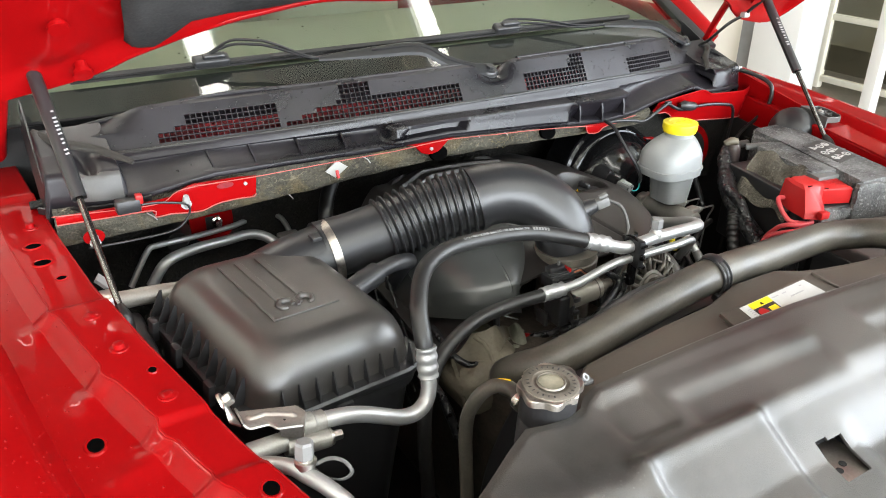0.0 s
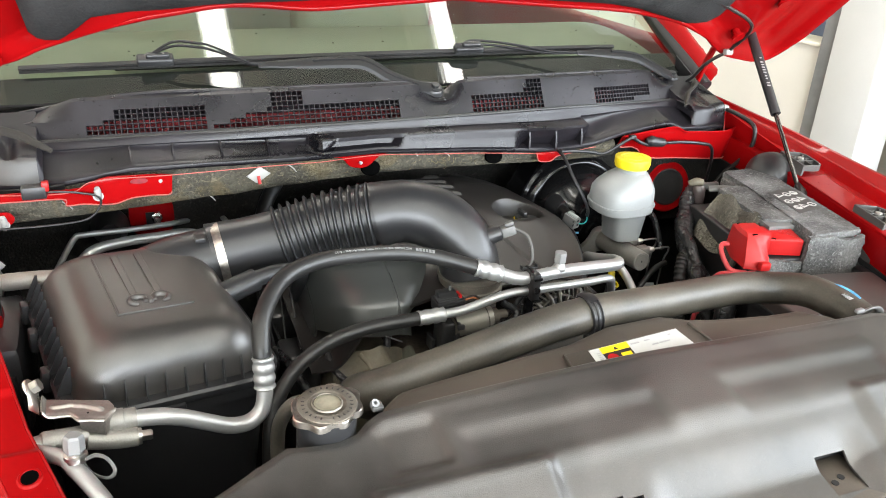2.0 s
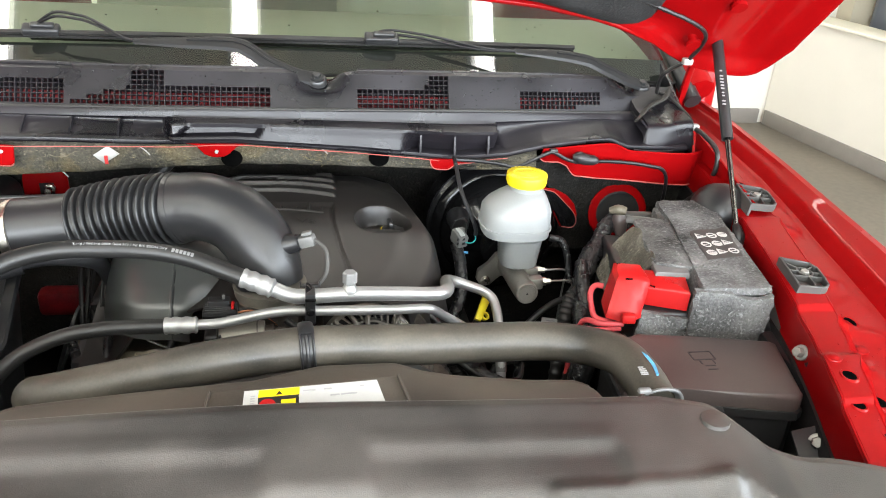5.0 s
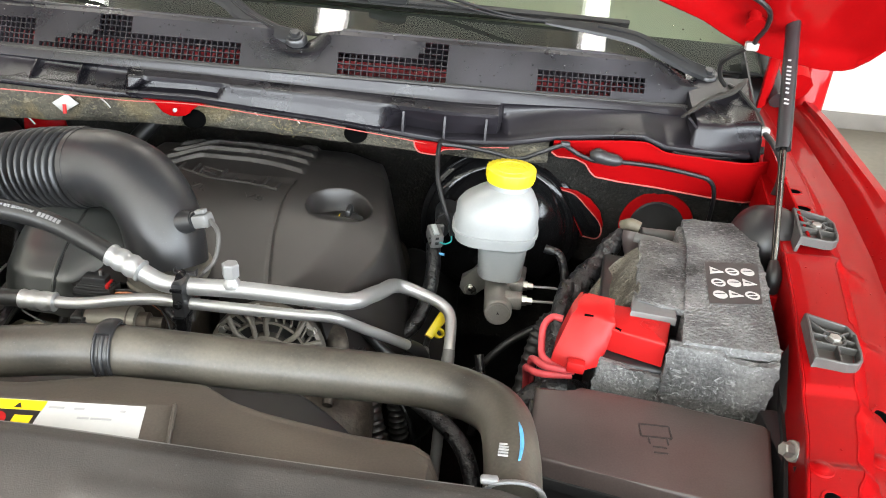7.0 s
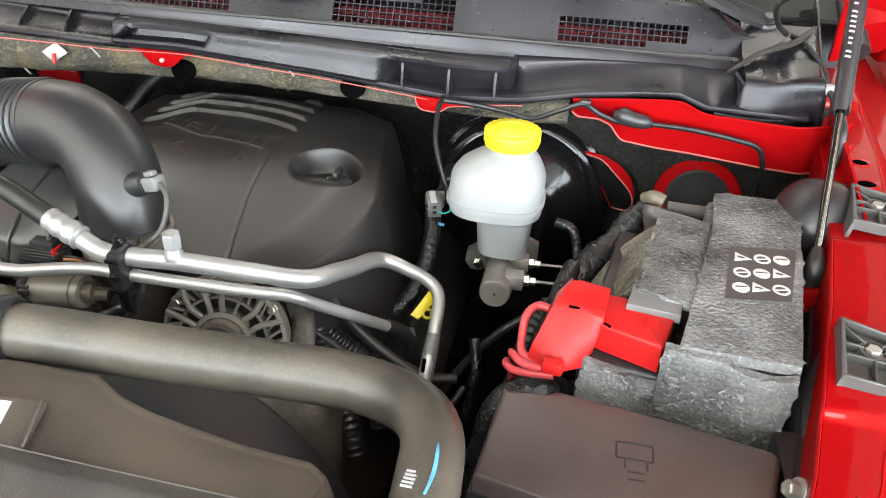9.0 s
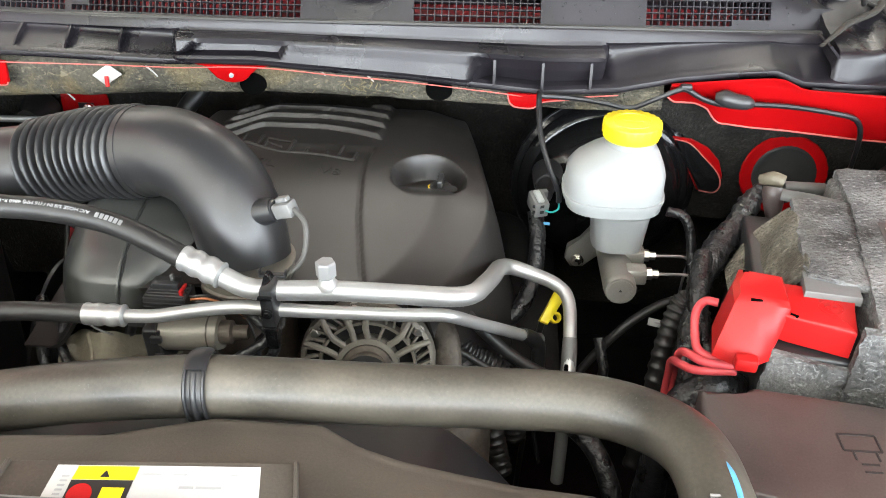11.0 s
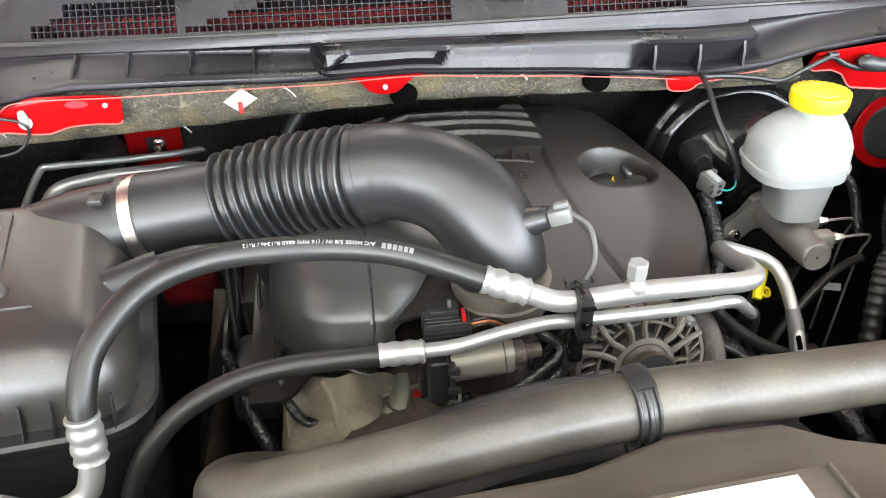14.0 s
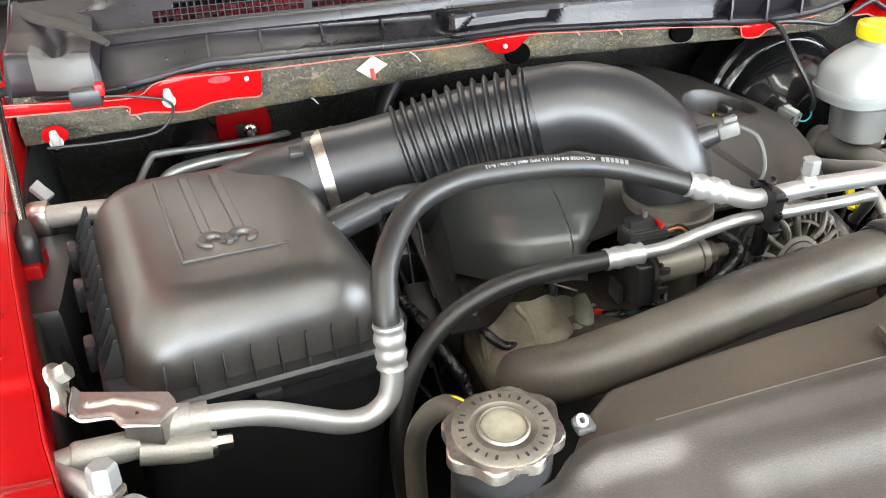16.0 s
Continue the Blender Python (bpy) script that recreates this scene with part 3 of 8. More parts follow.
for sgn, y, d, ob in ((-1, 0.833, 0.030, wing_l), (-1, 0.726, 0.026, wing_l), (-1, 0.915, 0.030, wing_l), (-1, 1.20, 0.028, wing_l), (1, 1.17, 0.03, wing_r), (1, 0.626, 0.072, wing_r), (1, 0.585, 0.012, wing_r)):
    inner, z, _ = lerp_table(RAIL, y)
    tall = 0.007 if y in (0.833, 1.20, 1.17) else 0.0018
    part("stud", lathe([(0.011, -0.001), (0.0105, 0.0010), (0.0065, 0.0014), (0.006, tall), (0.004, tall + 0.001)], 18, Matrix.Translation((sgn * (inner + d), y, wing_height(y, d)))), RED, ob)
rngw = random.Random(11)
for sgn, ob in ((-1, wing_l), (1, wing_r)):
    wet = bmesh.new()
    for _ in range(420):
        y, d = rngw.uniform(0.30, 1.3), rngw.uniform(0.01, 0.22)
        if rngw.random() < 0.5:
            y, d = rngw.gauss(0.60, 0.12), rngw.gauss(0.13, 0.04)
        if not (0.2 < y < 1.4 and 0.0 < d < 0.23):
            continue
        inner, z, _ = lerp_table(RAIL, y)
        r = rngw.uniform(0.0005, 0.0016)
        bmesh.ops.create_icosphere(wet, subdivisions=1, radius=r, matrix=Matrix.Translation((sgn * (inner + d), y, wing_height(y, d))) @ Matrix.Diagonal((1, 1.2, 0.5, 1)))
    tagged(part("rain_film", wet, RED, ob, "small water drops on the paint", smooth=90), kind="stuff")

# inner aprons under the rails, and the well of the bay, its deep shade given as near-black colour
for sign in (-1, 1):
    def apron(u, v):
        y = -0.3 + 1.75 * u
        inner, z, _ = lerp_table(RAIL, y)
        return (sign * (inner - 0.004 - 0.10 * v * v), y, z - 0.06 - 0.62 * v)
    apron_ob = thing("inner_apron", (sign * 0.62, 0.6, 0.9), "black inner wing panel of the engine bay", "panel", "inner wing panels")
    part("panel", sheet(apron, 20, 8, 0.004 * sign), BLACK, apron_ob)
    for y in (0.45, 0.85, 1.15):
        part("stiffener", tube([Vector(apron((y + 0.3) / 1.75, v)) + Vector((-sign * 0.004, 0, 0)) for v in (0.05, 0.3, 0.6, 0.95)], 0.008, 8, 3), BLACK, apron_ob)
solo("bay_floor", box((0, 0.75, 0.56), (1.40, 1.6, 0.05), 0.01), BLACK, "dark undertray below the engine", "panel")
solo("bulkhead", box((0, 1.47, 0.90), (1.62, 0.03, 0.74), 0.005), BLACK, "steel bulkhead behind the engine, coloured black for the shade", "panel")
legs = thing("front_chassis", (0, 0.5, 0), "dark front suspension and wheels carrying the truck", "chassis")
for sx in (-1, 1):
    part("wheel", lathe([(0.20, -0.13), (0.38, -0.13), (0.41, -0.09), (0.41, 0.09), (0.38, 0.13), (0.20, 0.13)], 32, pose(sx * 0.80, 0.55, 0.41, 0, 90, 0)), RUBBER, legs)
    part("chassis_rail", box((sx * 0.42, 0.6, 0.48), (0.10, 2.2, 0.14), 0.01), BLACK, legs)
part("axle", tube([(-0.8, 0.55, 0.42), (0.8, 0.55, 0.42)], 0.05), BLACK, legs)
part("crossmember", box((0, 0.75, 0.50), (1.3, 0.2, 0.08), 0.01), BLACK, legs)

# ---- windscreen, dashboard, cabin ----
def cowl_base(x):
    return 1.170 + 0.27 * x * x, 1.291 - 0.065 * x * x


def screen_at(u, v):
    x = -0.80 + 1.6 * u
    s = 0.95 * v
    k = 1 - 0.10 * v
    return (x * k, 1.262 + 0.24 * x * x + s * math.cos(radians(31)) - 0.05 * v * v, 1.325 - 0.06 * x * x + s * math.sin(radians(31)))


screen = thing("windscreen", (0, 1.5, 1.45), "greenish windscreen glass with rain spots", "windscreen")
glass_ob = part("pane", sheet(screen_at, 32, 20, 0.0), GLASS, screen, smooth=80)
glass_ob.visible_shadow = False
part("black_border", sheet(lambda u, v: Vector(screen_at(u, 0.07 * v)) + Vector((0, 0.002, -0.004)), 32, 3, 0.002), BLACK, screen)
for side in (0, 1):
    part("pillar_seal", tube([Vector(screen_at(side, v)) + Vector((0, 0, 0.0)) for v in (-0.06, 0.02, 0.25, 0.6, 1.0)], 0.018, 10), PLASTIC, screen)
rng = random.Random(4)
drops = bmesh.new()
for _ in range(200):
    p = Vector(screen_at(rng.uniform(0.05, 0.95), rng.uniform(0.02, 0.45)))
    r = rng.uniform(0.0008, 0.0022)
    bmesh.ops.create_icosphere(drops, subdivisions=1, radius=r, matrix=Matrix.Translation(p) @ Matrix.Diagonal((1, 1.3, 0.6, 1)))
tagged(part("rain_film", drops, GLASS, screen, "small rain drops on the glass"), kind="stuff")
cabin = thing("dashboard", (0, 1.9, 1.2), "grey-green dashboard behind the windscreen", "dashboard")
part("dash_top", sheet(lambda u, v: (-0.78 + 1.56 * u, 1.36 + 0.22 * (-0.78 + 1.56 * u) ** 2 * (1 - v) + 0.62 * v, 1.285 + 0.045 * math.sin(v * 2.6)), 24, 12, 0.01), DASH, cabin)
part("dash_front", box((0, 2.02, 1.05), (1.5, 0.05, 0.5), 0.02), DASH, cabin)
part("demister_vent", box((0.0, 1.52, 1.322), (1.0, 0.03, 0.008), 0.003), BLACK, cabin)
for x in (-0.40, 0.40):
    seat = thing("car_seat", (x, 2.75, 0.9), "grey cloth front seat in the cab", "seat", "front seats")
    part("backrest", box((x, 2.8, 1.30), (0.52, 0.16, 0.66), 0.06, 4), DASH, seat)
    part("headrest", box((x, 2.83, 1.74), (0.26, 0.09, 0.18), 0.035, 4), DASH, seat)
    part("cushion", box((x, 2.52, 0.93), (0.52, 0.54, 0.16), 0.06, 4), DASH, seat)
cab = thing("truck_cab", (0, 2.6, 0.5), "red pickup cab behind the engine bay", "truck cab")
part("roof", box((0, 2.85, 1.96), (1.30, 1.7, 0.05), 0.02, 3), RED, cab)
part("rear_wall", box((0, 3.75, 1.25), (1.75, 0.05, 1.4), 0.02), DASH, cab)
part("cab_floor", box((0, 2.6, 0.72), (1.75, 2.3, 0.05), 0.01), BLACK, cab)
for s in (-1, 1):
    part("door_panel", box((s * 0.93, 2.65, 1.0), (0.06, 2.2, 0.62), 0.02, 3), RED, cab)
    part("windscreen_pillar", tube([(s * 0.83, 1.40, 1.27), (s * 0.80, 1.62, 1.42), (s * 0.72, 2.2, 1.86)], 0.035, 10), RED, cab)
    part("rear_pillar", tube([(s * 0.72, 3.5, 1.94), (s * 0.86, 3.7, 1.3)], 0.05, 10), RED, cab)

# ---- cowl panel with its vents ----
CELL, ROWH = 0.0089, 0.0083
REGIONS = [(-0.556, -0.530, 0, 2), (-0.530, -0.512, 0, 3), (-0.512, -0.374, 0, 4.6),
           (-0.365, -0.262, 0, -1), (-0.262, -0.214, 0, 7), (-0.214, -0.200, 0, 4.4), (-0.200, -0.044, 0, 4.0),
           (0.100, 0.212, 0, 4), (0.212, 0.226, 0, 5.2), (0.226, 0.258, 0, 7.2), (0.388, 0.512, 0, 4.0), (0.512, 0.560, 1.2, 4.2)]


def vented(x, row):
    for a, b, lo, hi in REGIONS:
        if a <= x < b:
            if hi < 0:
                hi = 0.6 + 3.4 * (x - a) / (b - a)
            return lo <= row < hi
    return False


def cowl_point(x, row):
    y, z = cowl_base(x)
    s = row * ROWH
    dip = math.exp(-((x - 0.040) / 0.028) ** 2)
    y2, z2 = y + 0.5 * s, z + 0.866 * s
    if row > 3.5:
        z2 -= dip * 0.026 * (row - 3.5) / 4.5
        y2 += dip * 0.012 * (row - 3.5) / 4.5
    side = smooth01(0.56, 0.68, abs(x))           # falls away towards the screen pillars
    if row > 3.0:
        z2 -= side * 0.040 * min(1.0, (row - 3.0) / 4.6)
        y2 += side * 0.022 * min(1.0, (row - 3.0) / 4.6)
    if row > 7.6:                                # rolls back towards the glass
        over = row - 7.6
        z2 = cowl_point(x, 7.6)[2] - 0.003 * over * over
        y2 = cowl_point(x, 7.6)[1] + 0.013 * over
    return (x, y2, z2)


def cowl_panel():
    bm = bmesh.new()
    nx = int(1.476 / CELL)
    grid = {}

    def gv(i, j):
        if (i, j) not in grid:
            grid[i, j] = bm.verts.new(cowl_point(-0.738 + i * CELL, j))
        return grid[i, j]
    for i in range(nx):
        for j in range(-1, 12):
            x = -0.738 + (i + 0.5) * CELL
            q = [gv(i, j), gv(i + 1, j), gv(i + 1, j + 1), gv(i, j + 1)]
            if 0 <= j < 8 and vented(x, j + 0.5):
                c = sum((v.co for v in q), Vector()) / 4
                nrm = (q[1].co - q[0].co).cross(q[3].co - q[0].co).normalized()
                ins = [bm.verts.new(c + (v.co - c) * 0.86) for v in q]
                low = [bm.verts.new(c + (v.co - c) * 0.82 - nrm * 0.006) for v in q]
                for k in range(4):
                    bm.faces.new((q[k], q[(k + 1) % 4], ins[(k + 1) % 4], ins[k]))
                    bm.faces.new((ins[k], ins[(k + 1) % 4], low[(k + 1) % 4], low[k]))
            else:
                bm.faces.new(q)
    return bm


cowl = thing("vented_cowl", (0, 1.2, 1.29), "black plastic cowl panel with stepped vent grilles, wet", "cowl panel")
part("grille_panel", cowl_panel(), COWL, cowl, smooth=30)
part("rear_lip", tube([cowl_point(x, 8.3) for x in (-0.73, -0.5, -0.3, -0.1, -0.02)], 0.004, 8), COWL, cowl)
part("rear_lip", tube([cowl_point(x, 8.3) for x in (0.10, 0.2, 0.35, 0.5, 0.60)], 0.004, 8), COWL, cowl)
solo("plenum", sheet(lambda u, v: (-0.62 + 1.24 * u, cowl_base(-0.62 + 1.24 * u)[0] + 0.035 + 0.10 * v, cowl_base(-0.62 + 1.24 * u)[1] - 0.055 + 0.065 * v + 0.004 * math.sin(u * 60)), 120, 4, 0.003), RED_DARK, "dark red painted plenum below the vents", "panel")


LIP = [(-0.70, 1.210), (-0.60, 1.216), (-0.50, 1.234), (-0.38, 1.236), (-0.22, 1.236), (-0.10, 1.240), (0.0, 1.234), (0.09, 1.228), (0.19, 1.218), (0.27, 1.210), (0.36, 1.214), (0.43, 1.227), (0.50, 1.233), (0.555, 1.235), (0.592, 1.220), (0.72, 1.211)]


def tray_point(x, v):
    """The plastic tray under the cowl: from its front lip up to the cowl's foot."""
    y1, z1 = cowl_base(x)
    y1, z1 = y1 - 0.003, z1 - 0.006
    y0, z0 = 1.142 + 0.115 * x * x, lerp_table(LIP, x)
    step = smooth01(-0.216, -0.196, x) * (1 - smooth01(0.338, 0.344, x))   # raised box in the middle
    sl = 0.030 * min(1.0, max(0.0, (v - 0.22) / 0.32))
    notch = smooth01(-0.204 + sl, -0.196 + sl, x) * (1 - smooth01(-0.072, -0.062, x - 0.4 * sl))
    fins = smooth01(0.165, 0.200, x)
    dy, dz = y1 - y0, z1 - z0
    prof = [(0.0, 0.0, 0.0), (0.05, -0.004, 0.0015), (0.09, -0.004, 0.005), (0.13, 0.002, 0.007), (0.60, 0.30 * dy, 0.66 * dz), (0.66, 0.36 * dy, 0.72 * dz), (0.76, 0.66 * dy, 0.74 * dz), (0.82, 0.74 * dy, 0.84 * dz), (0.88, 0.80 * dy, 1.02 * dz), (0.94, 0.90 * dy, 1.06 * dz), (1.0, dy, dz)]
    py, pz = lerp_table(prof, v)
    k = smooth01(0.13, 0.17, v) * (1 - smooth01(0.56, 0.60, v))
    if 0.13 < v < 0.82:                          # plain hollow wall outside the raised box
        t = (v - 0.13) / 0.69
        wy, wz = 0.002 + (0.74 * dy - 0.002) * t, 0.007 + (0.84 * dz - 0.007) * t
        wy += 0.016 * math.sin(math.pi * min(1.0, t * 1.02)) ** 0.6
        py, pz = py + (wy - py) * (1 - step), pz + (wz - pz) * (1 - step)
    py -= step * 0.016 * k * (1 - notch * smooth01(0.22, 0.25, v) * (1 - smooth01(0.51, 0.54, v)) * 1.1) - 0.032 * fins * smooth01(0.12, 0.16, v) * max(0.0, 1 - (v - 0.14) / 0.42) * (1 - smooth01(0.34, 0.36, x))
    pz += step * 0.004 * smooth01(0.40, 0.56, v) * (1 - smooth01(0.60, 0.68, v))
    return (x, y0 + py, z0 + pz)


tray = thing("cowl_tray", (0, 1.15, 1.24), "long black plastic tray with stiffening ribs below the cowl", "tray")
part("tray", sheet(lambda u, v: tray_point(-0.63 + 1.35 * u, v), 420, 70, -0.003), COWL, tray, smooth=24)
for x in (-0.50, -0.435, -0.36, -0.285):
    p, q = Vector(tray_point(x, 0.12)), Vector(tray_point(x, 0.80))
    d = q - p
    part("rib", prism([(-0.003, 0.0), (0.030, 0.0), (d.y + 0.010, d.z), (d.y - 0.003, d.z), (d.y * 0.35 - 0.002, d.z * 0.5)], 0.0028, Matrix.Translation(p) @ Matrix(((0, 0, 1, 0), (1, 0, 0, 0), (0, 1, 0, 0), (0, 0, 0, 1)))), COWL, tray)
for x in (0.202, 0.262, 0.322):
    p, q = Vector(tray_point(x, 0.10)), Vector(tray_point(x, 0.58))
    d = q - p
    part("gusset", prism([(-0.008, 0.000), (0.040, 0.000), (d.y + 0.010, d.z), (d.y - 0.006, d.z), (d.y * 0.3 - 0.008, d.z * 0.5)], 0.0034, Matrix.Translation(p) @ Matrix(((0, 0, 1, 0), (1, 0, 0, 0), (0, 1, 0, 0), (0, 0, 0, 1)))), COWL, tray)
part("end_wall", sheet(lambda u, v: (0.617 + 0.050 * v, 1.188 + 0.05 * u + 0.010 * v, 1.268 - 0.052 * v), 6, 6, 0.003), COWL, tray)
part("edge_seal", tube([Vector(tray_point(x, 0.93)) + Vector((0, -0.001, 0.001)) for x in (-0.63, -0.5, -0.3, -0.1, 0.1, 0.3, 0.45, 0.55, 0.66)], 0.0032, 8, 8), RUBBER, tray)
for s in (-1, 1):
    end = thing("cowl_corner", (s * 0.68, 1.2, 1.25), "black moulded cowl end piece with a strip of foam", "cowl corner", "cowl corners")

    def cap(u, v, s=s):
        x = 0.628 + 0.112 * u
        y, z = lerp_table([(0.0, 1.186, 1.206), (0.08, 1.185, 1.226), (0.22, 1.192, 1.256), (0.28, 1.200, 1.262), (0.60, 1.262, 1.272), (1.0, 1.330, 1.296)], v)
        y += 0.028 * smooth01(0.2, 1.0, u) * (1 - v)
        z -= (0.014 if s < 0 else 0.004) * math.exp(-((u - 0.42) / 0.10) ** 2) * smooth01(0.22, 0.32, v) * (1 - smooth01(0.5, 0.8, v)) + 0.03 * smooth01(0.94, 1.0, u) + 0.02 * (1 - smooth01(0.0, 0.05, u))
        return (s * x, y, z)
    part("cap", sheet(cap, 40, 40, 0.004 * s), COWL, end, smooth=50)
    part("skirt", sheet(lambda u, v, s=s: (s * (0.60 + 0.15 * u), 1.165 + 0.075 * u * u + 0.014 * v, 1.224 - 0.018 * u - 0.024 * v), 14, 6, 0.003 * s), PLASTIC, end)
    if s < 0:
        part("grey_insert", sheet(lambda u, v, s=s: Vector(cap(0.06 + 0.62 * u, 0.05 + (0.20 + 0.16 * u * u) * v)) + Vector((0, -0.0035, 0.001)), 8, 8, 0.001 * s), BRACKET, end, "grey moulded insert")
    part("foam", tube([(s * 0.612, 1.200, 1.266), (s * 0.635, 1.225, 1.274), (s * 0.658, 1.251, 1.280), (s * 0.70, 1.285, 1.286), (s * 0.732, 1.34, 1.292)], [0.004, 0.006, 0.007, 0.008, 0.006], 10, flat=0.55), FOAM, end)
    part("side_wall", sheet(lambda u, v, s=s: (s * (0.738 + 0.006 * v), 1.22 + 0.19 * u, 1.236 + 0.09 * u - 0.05 * v), 10, 5, 0.003), PLASTIC, end)

rngd = random.Random(33)
drops = bmesh.new()
for _ in range(620):
    x = rngd.uniform(-0.70, 0.70)
    if rngd.random() < 0.7:
        q, row = Vector(cowl_point(x, 0)), rngd.uniform(0.2, 8.4)
        if vented(x, row):
            continue
        q = Vector(cowl_point(x, row))
    else:
        q = Vector(tray_point(x, rngd.uniform(0.15, 0.95)))
    r = rngd.uniform(0.0006, 0.0019)
    bmesh.ops.create_icosphere(drops, subdivisions=1, radius=r, matrix=Matrix.Translation(q) @ Matrix.Diagonal((1, 1, 0.8, 1)))
tagged(part("rain_film", drops, WATER, cowl, "small clear water drops", smooth=90), kind="stuff")

# ---- firewall quilt and red flanges ----
def quilt(u, v):
    x = -0.735 + 1.155 * u
    lump = 0.006 * noise.noise(Vector((x * 9, v * 2, 3))) + 0.004 * noise.noise(Vector((x * 25, v * 5, 1)))
    bulge = math.sin(math.pi * min(1, v * 0.95)) * 0.012
    low = lerp_table([(-0.74, 1.140), (-0.60, 1.146), (-0.425, 1.158), (-0.30, 1.172), (-0.10, 1.186), (0.10, 1.186), (0.20, 1.182), (0.42, 1.172)], x) + 0.004 * noise.noise(Vector((x * 6, 0, 7)))
    top = lerp_table(LIP, x) + 0.002
    return (x, 1.166 + 0.075 * x * x + 0.07 * smooth01(0.80, 1.0, v) ** 1.5 - bulge + lump, top + (low - top) * v)


fw = thing("firewall_quilt", (0, 1.17, 1.19), "dusty dark felt insulation quilt across the firewall", "insulation")
part("quilt", sheet(quilt, 160, 24, -0.012), QUILT, fw, smooth=80)
for p in (Vector((-0.1085, 1.1500, 1.2090)), Vector((0.134, 1.1490, 1.2105))):
    part("round_patch", lathe([(0.0155, -0.004), (0.0165, 0.0045), (0.014, 0.0055)], 24, Matrix.Translation(p) @ pose(0, 0, 0, 70, 0, 0) @ Matrix.Diagonal((1.05, 0.85, 1, 1))), HOLE, fw)
for x, v, a in ((-0.245, 0.28, 35), (-0.02, 0.2, 60), (0.045, 0.30, 80), (0.24, 0.45, 70), (-0.60, 0.5, 40), (-0.38, 0.86, 50)):
    p = Vector(quilt((x + 0.735) / 1.155, v))
    part("thread", tube([p + Vector((-0.008, -0.003, 0.006)), p + Vector((0, -0.004, 0.0)), p + Vector((0.006, -0.003, -0.008))], 0.0011, 5, 3), WHITE, fw)
rngf = random.Random(21)
tufts = bmesh.new()
for _ in range(150):
    x = rngf.gauss(0.045, 0.030) if rngf.random() < 0.6 else rngf.uniform(-0.6, 0.38)
    v = min(0.9, max(0.08, rngf.gauss(0.42, 0.16)))
    p = Vector(quilt((x + 0.735) / 1.155, v)) + Vector((0, -0.002, 0))
    d = Vector((rngf.uniform(-1, 1), rngf.uniform(-0.3, 0.1), rngf.uniform(-0.6, 0.6))) * rngf.uniform(0.002, 0.007)
    tube([p - d, p + Vector((0, -0.002, rngf.uniform(-0.002, 0.002))), p + d], 0.00022, 4, 3, tufts)
tagged(part("loose_fibres", tufts, FIBRE, fw, "straw-coloured loose fibres"), kind="stuff")
# lower lining: its shade is in the felt colour
back = thing("firewall_lining", (0, 1.33, 1.05), "lower firewall felt lining, coloured near black for the shade", "insulation")
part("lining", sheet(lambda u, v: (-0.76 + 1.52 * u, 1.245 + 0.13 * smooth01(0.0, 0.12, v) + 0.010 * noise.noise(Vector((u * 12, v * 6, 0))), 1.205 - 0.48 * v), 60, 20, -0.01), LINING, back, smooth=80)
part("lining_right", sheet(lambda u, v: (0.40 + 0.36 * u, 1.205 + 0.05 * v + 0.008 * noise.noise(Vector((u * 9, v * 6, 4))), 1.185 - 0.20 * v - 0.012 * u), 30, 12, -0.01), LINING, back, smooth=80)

flange = thing("red_flange", (-0.57, 1.16, 1.21), "red painted steel flange on the firewall edge", "flange", "firewall flanges")


def outline_plate(points, y, h, parent, material=RED, name="plate", lean=0.0):
    m = Matrix.Translation((0, y, 0)) @ pose(0, 0, 0, 90 - lean, 0, 0)
    return part(name, prism([(x, z) for x, z in points], h, m, 0.0012), material, parent)


FLANGE_LOW = [(-0.735, 1.2090), (-0.666, 1.2064), (-0.604, 1.2042), (-0.6005, 1.1930), (-0.578, 1.1934), (-0.553, 1.1899), (-0.530, 1.1888), (-0.506, 1.1955), (-0.475, 1.1971), (-0.450, 1.1957), (-0.4440, 1.2000)]
outline_plate(FLANGE_LOW + [(-0.4410, 1.2287), (-0.470, 1.2316), (-0.537, 1.2335), (-0.550, 1.2315), (-0.576, 1.2190), (-0.604, 1.2180), (-0.651, 1.2190), (-0.735, 1.2210)], 1.153, 0.004, flange)
part("pale_hem", tube([(x, 1.1482, z) for x, z in FLANGE_LOW], 0.0010, 6, 4), HEM, flange)
part("edge_strip", tube([(-0.74, 1.146, 1.224), (-0.60, 1.146, 1.214), (-0.555, 1.146, 1.230), (-0.44, 1.141, 1.231), (-0.3, 1.137, 1.233), (-0.20, 1.134, 1.2335)], 0.0008, 6, 8), HEM, flange)
part("hole", lathe([(0.011, 0), (0.0112, 0.001)], 20, Matrix.Translation((-0.492, 1.1488, 1.223)) @ pose(0, 0, 0, 90, 0, 0) @ Matrix.Diagonal((1.2, 0.4, 1, 1))), RED_DARK, flange)
part("rivet", lathe([(0.003, 0), (0.003, 0.002), (0.001, 0.003)], 12, Matrix.Translation((-0.46, 1.149, 1.220)) @ pose(0, 0, 0, 90, 0, 0)), WHITE, flange)
tab = thing("red_tab", (-0.13, 1.16, 1.225), "small red steel tab with a pin at the tray's edge", "flange", "firewall flanges")
outline_plate([(-0.178, 1.2385), (-0.162, 1.2365), (-0.157, 1.228), (-0.150, 1.2205), (-0.140, 1.2165), (-0.129, 1.2155), (-0.118, 1.2175), (-0.110, 1.2225), (-0.105, 1.2300), (-0.097, 1.2365), (-0.080, 1.2390)], 1.139, 0.004, tab)
